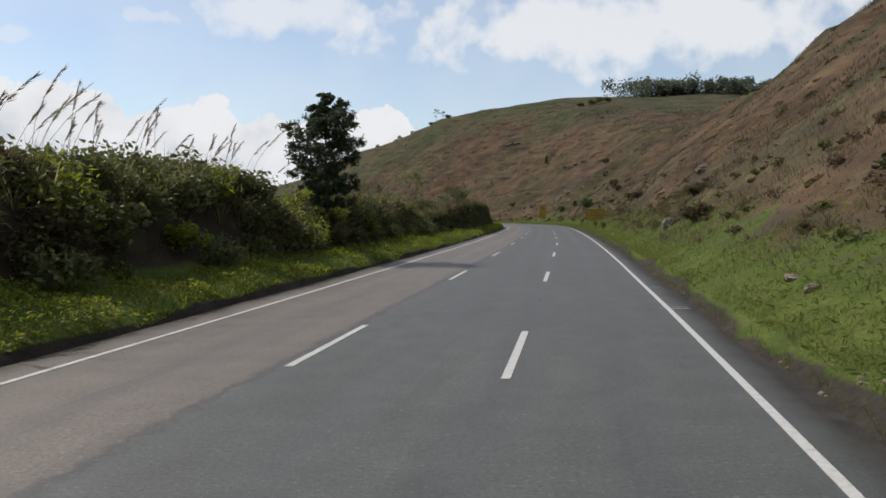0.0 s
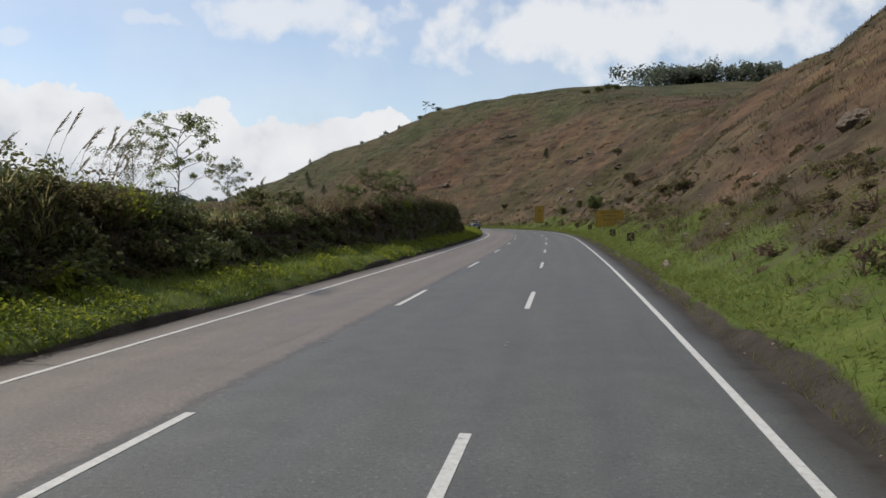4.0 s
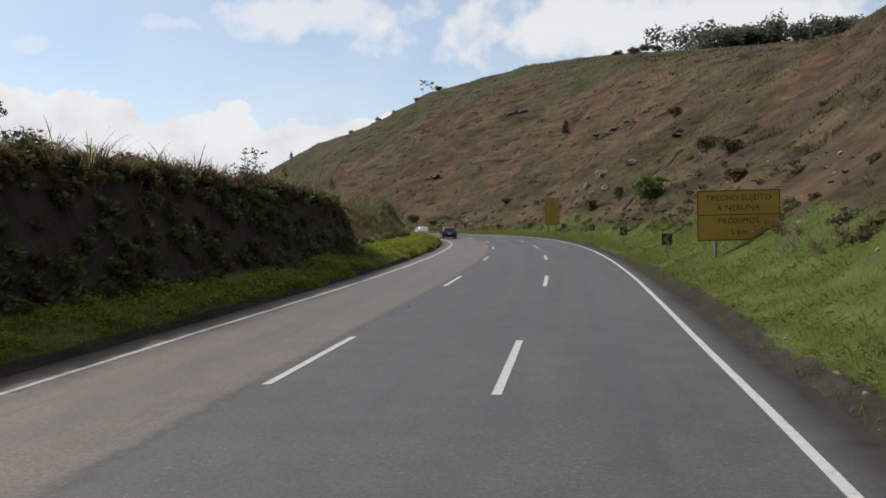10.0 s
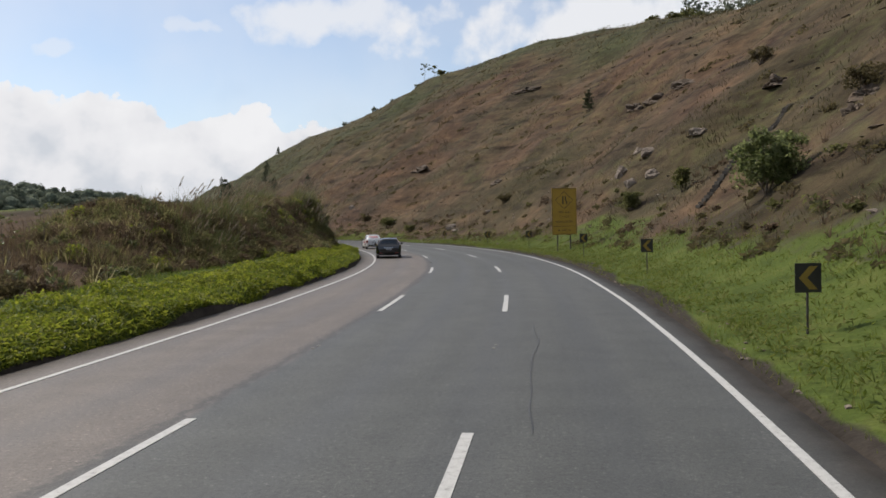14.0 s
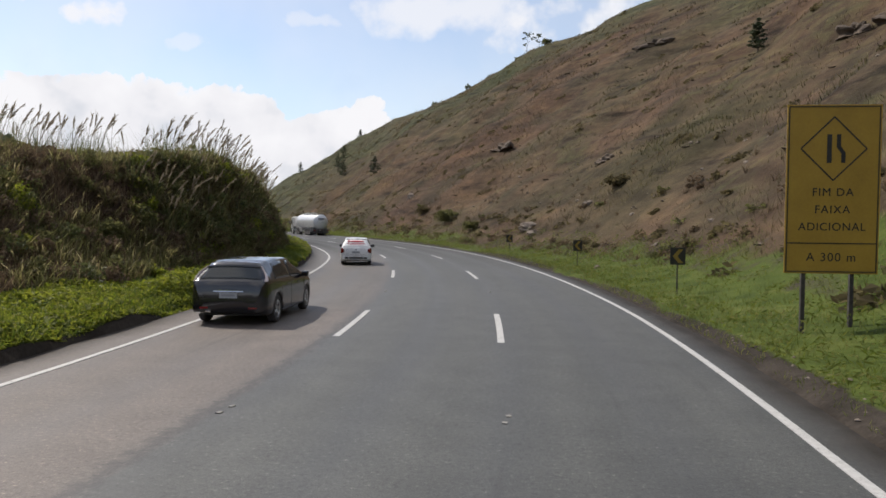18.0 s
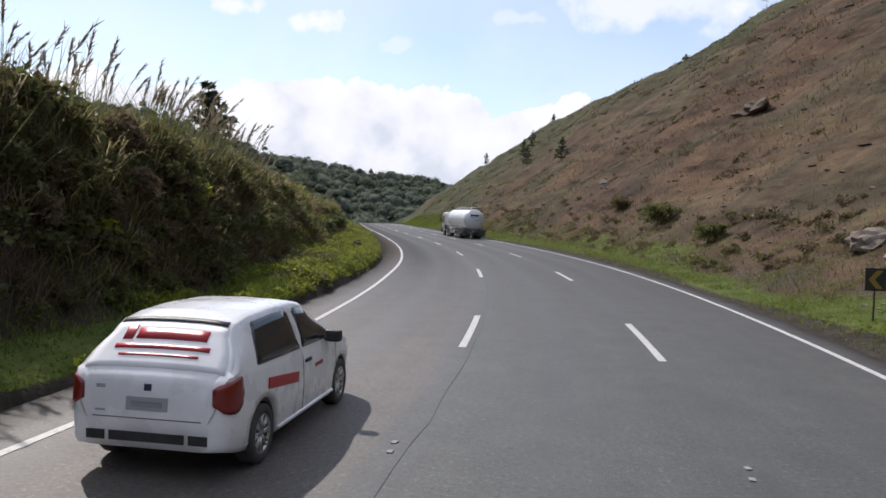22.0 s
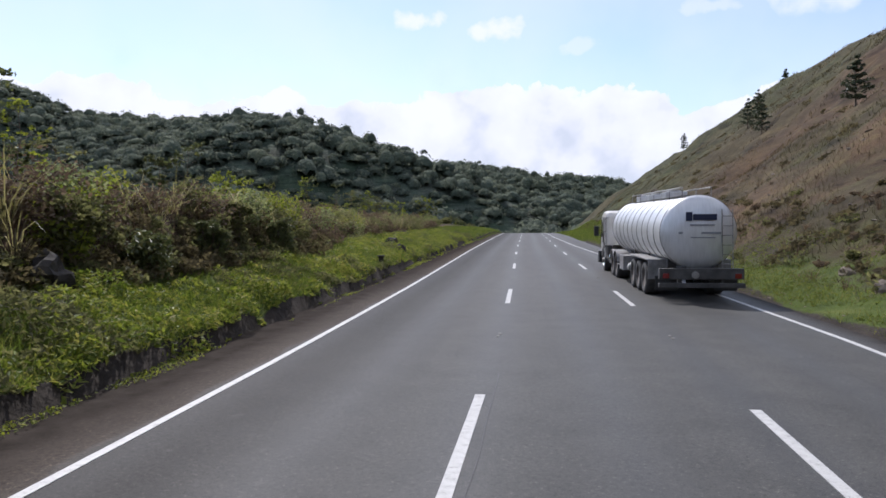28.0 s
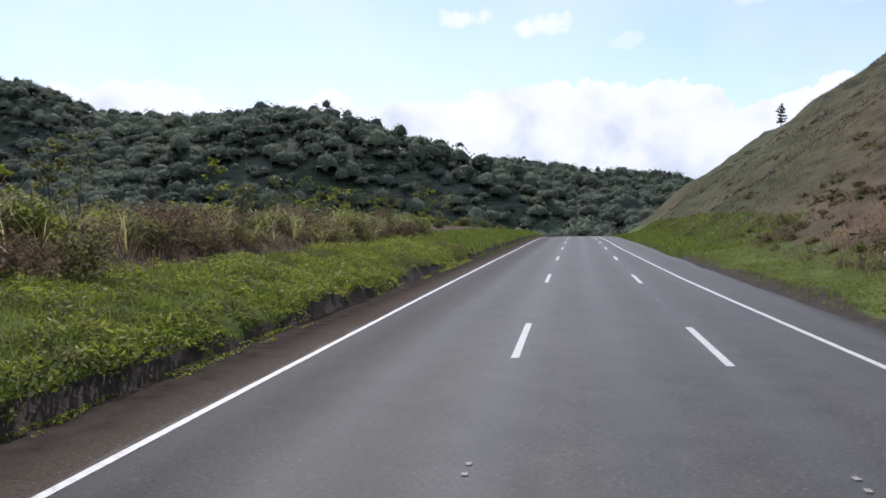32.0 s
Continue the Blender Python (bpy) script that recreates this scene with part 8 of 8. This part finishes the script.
    for s, u, a, b, c in OUTCROPS:
        bm = rock_mesh(r, a * 1.15, b * 1.1, c * 1.2, 0.6, 4)
        me = bpy.data.meshes.new("rock_outcrop")
        bm.to_mesh(me)
        bm.free()
        me.materials.append(EARTH)
        ob = new("rock_outcrop", me)
        ob.matrix_basis = place(s, u, float(land(s, u)) - 0.55 * c, r.uniform(-25, 25))
        tagged(ob, "dark rock outcrop half buried in the dry hillside", "rock", "outcrops on the hill")
    # dark stumps and drain stones in the left verge
    for s, u, a, b, c in ((50.4, -8.6, 0.16, 0.16, 0.22), (229.9, -7.75, 0.30, 0.34, 0.30), (259.3, -10.15, 0.40, 0.36, 0.42), (292.2, -9.2, 0.34, 0.36, 0.34), (289.5, -8.3, 0.30, 0.30, 0.28)):
        bm = rock_mesh(r, a, b, c, 0.5, 3)
        me = bpy.data.meshes.new("stump")
        bm.to_mesh(me)
        bm.free()
        me.materials.append(DARK_STONE)
        ob = new("stump", me)
        ob.matrix_basis = place(s, u, float(land(s, u)) + c * 0.38, r.uniform(0, 360))
        tagged(ob, "dark rotten stump in the verge grass", "stump", "stumps in the verge")
    for s, u in ((278.8, -7.5),):
        t = thing("drain_marker", place(s, u, float(land(s, u)), r.uniform(-8, 8)), "small dark mossy stone marker with a flat cap", "marker")
        bm = bmesh.new()
        box(bm, -0.11, 0.11, -0.11, 0.11, -0.2, 0.34, 0.04)
        part("body", bm, DARK_STONE, t)
        bm = bmesh.new()
        box(bm, -0.16, 0.16, -0.16, 0.16, 0.34, 0.39, 0.02)
        part("cap", bm, DARK_STONE, t)
    # stone drain running down the slope
    t = thing("slope_drain", Matrix(), "narrow dark stone drain running down the hillside", "drain")
    for i in range(46):
        q = i / 45
        s, u = 160.5 + 9.9 * q, 13.1 + 10.9 * q
        z = float(land(s, u))
        bm = bmesh.new()
        box(bm, -0.20, 0.20, -0.17, 0.17, -0.10, 0.10, 0.02)
        ob = part("drain_stone", bm, DARK_STONE, t)
        ob.matrix_basis = place(s, u, z + 0.02, r.uniform(-20, 20) - 55)
    # a wooden pole on the hill's crest
    d = np.hypot(RXY[:, 0] - 90.4, RXY[:, 1] - 378.0)
    k = int(d.argmin())
    t = thing("utility_pole", pose(90.4, 378.0, float(land(RS[k], d[k]))), "thin wooden pole standing on the hilltop", "pole")
    bm = bmesh.new()
    rod(bm, (0, 0, -0.5), (0.2, 0, 6.0), 0.14, 0.10, 10)
    part("shaft", bm, BARK, t)
    bm = bmesh.new()
    box(bm, -0.5, 0.9, -0.06, 0.06, 5.4, 5.54)
    part("crossarm", bm, BARK, t)
    # cracks, sealed joints and patches in the asphalt
    tar = worn("tar_seal", (0.050, 0.049, 0.047), (0.030, 0.030, 0.029), 8, 60, 0.5, 0, 0.1)
    def crack(s0, s1, u0, width, seed, wander=0.06):
        q = np.arange(s0, s1, 0.35)
        w = fbm(q / 1.7, q * 0 + seed, 4, seed) * wander
        off = u0 + w
        wd = width * (0.6 + 0.5 * np.abs(fbm(q / 0.9, q * 0 + seed + 5, 3, seed)))
        ob = new("tar_joint", strip("tar_joint", q, off - wd, off + wd, 0.005, 0.008, tar))
        ob.parent = ROAD
    crack(128, 137, 2.55, 0.012, 4, 0.07)
    crack(196, 258, -1.58, 0.004, 5, 0.03)


build_tanker()
build_white_car()
build_black_car()
build_signs()
build_small()
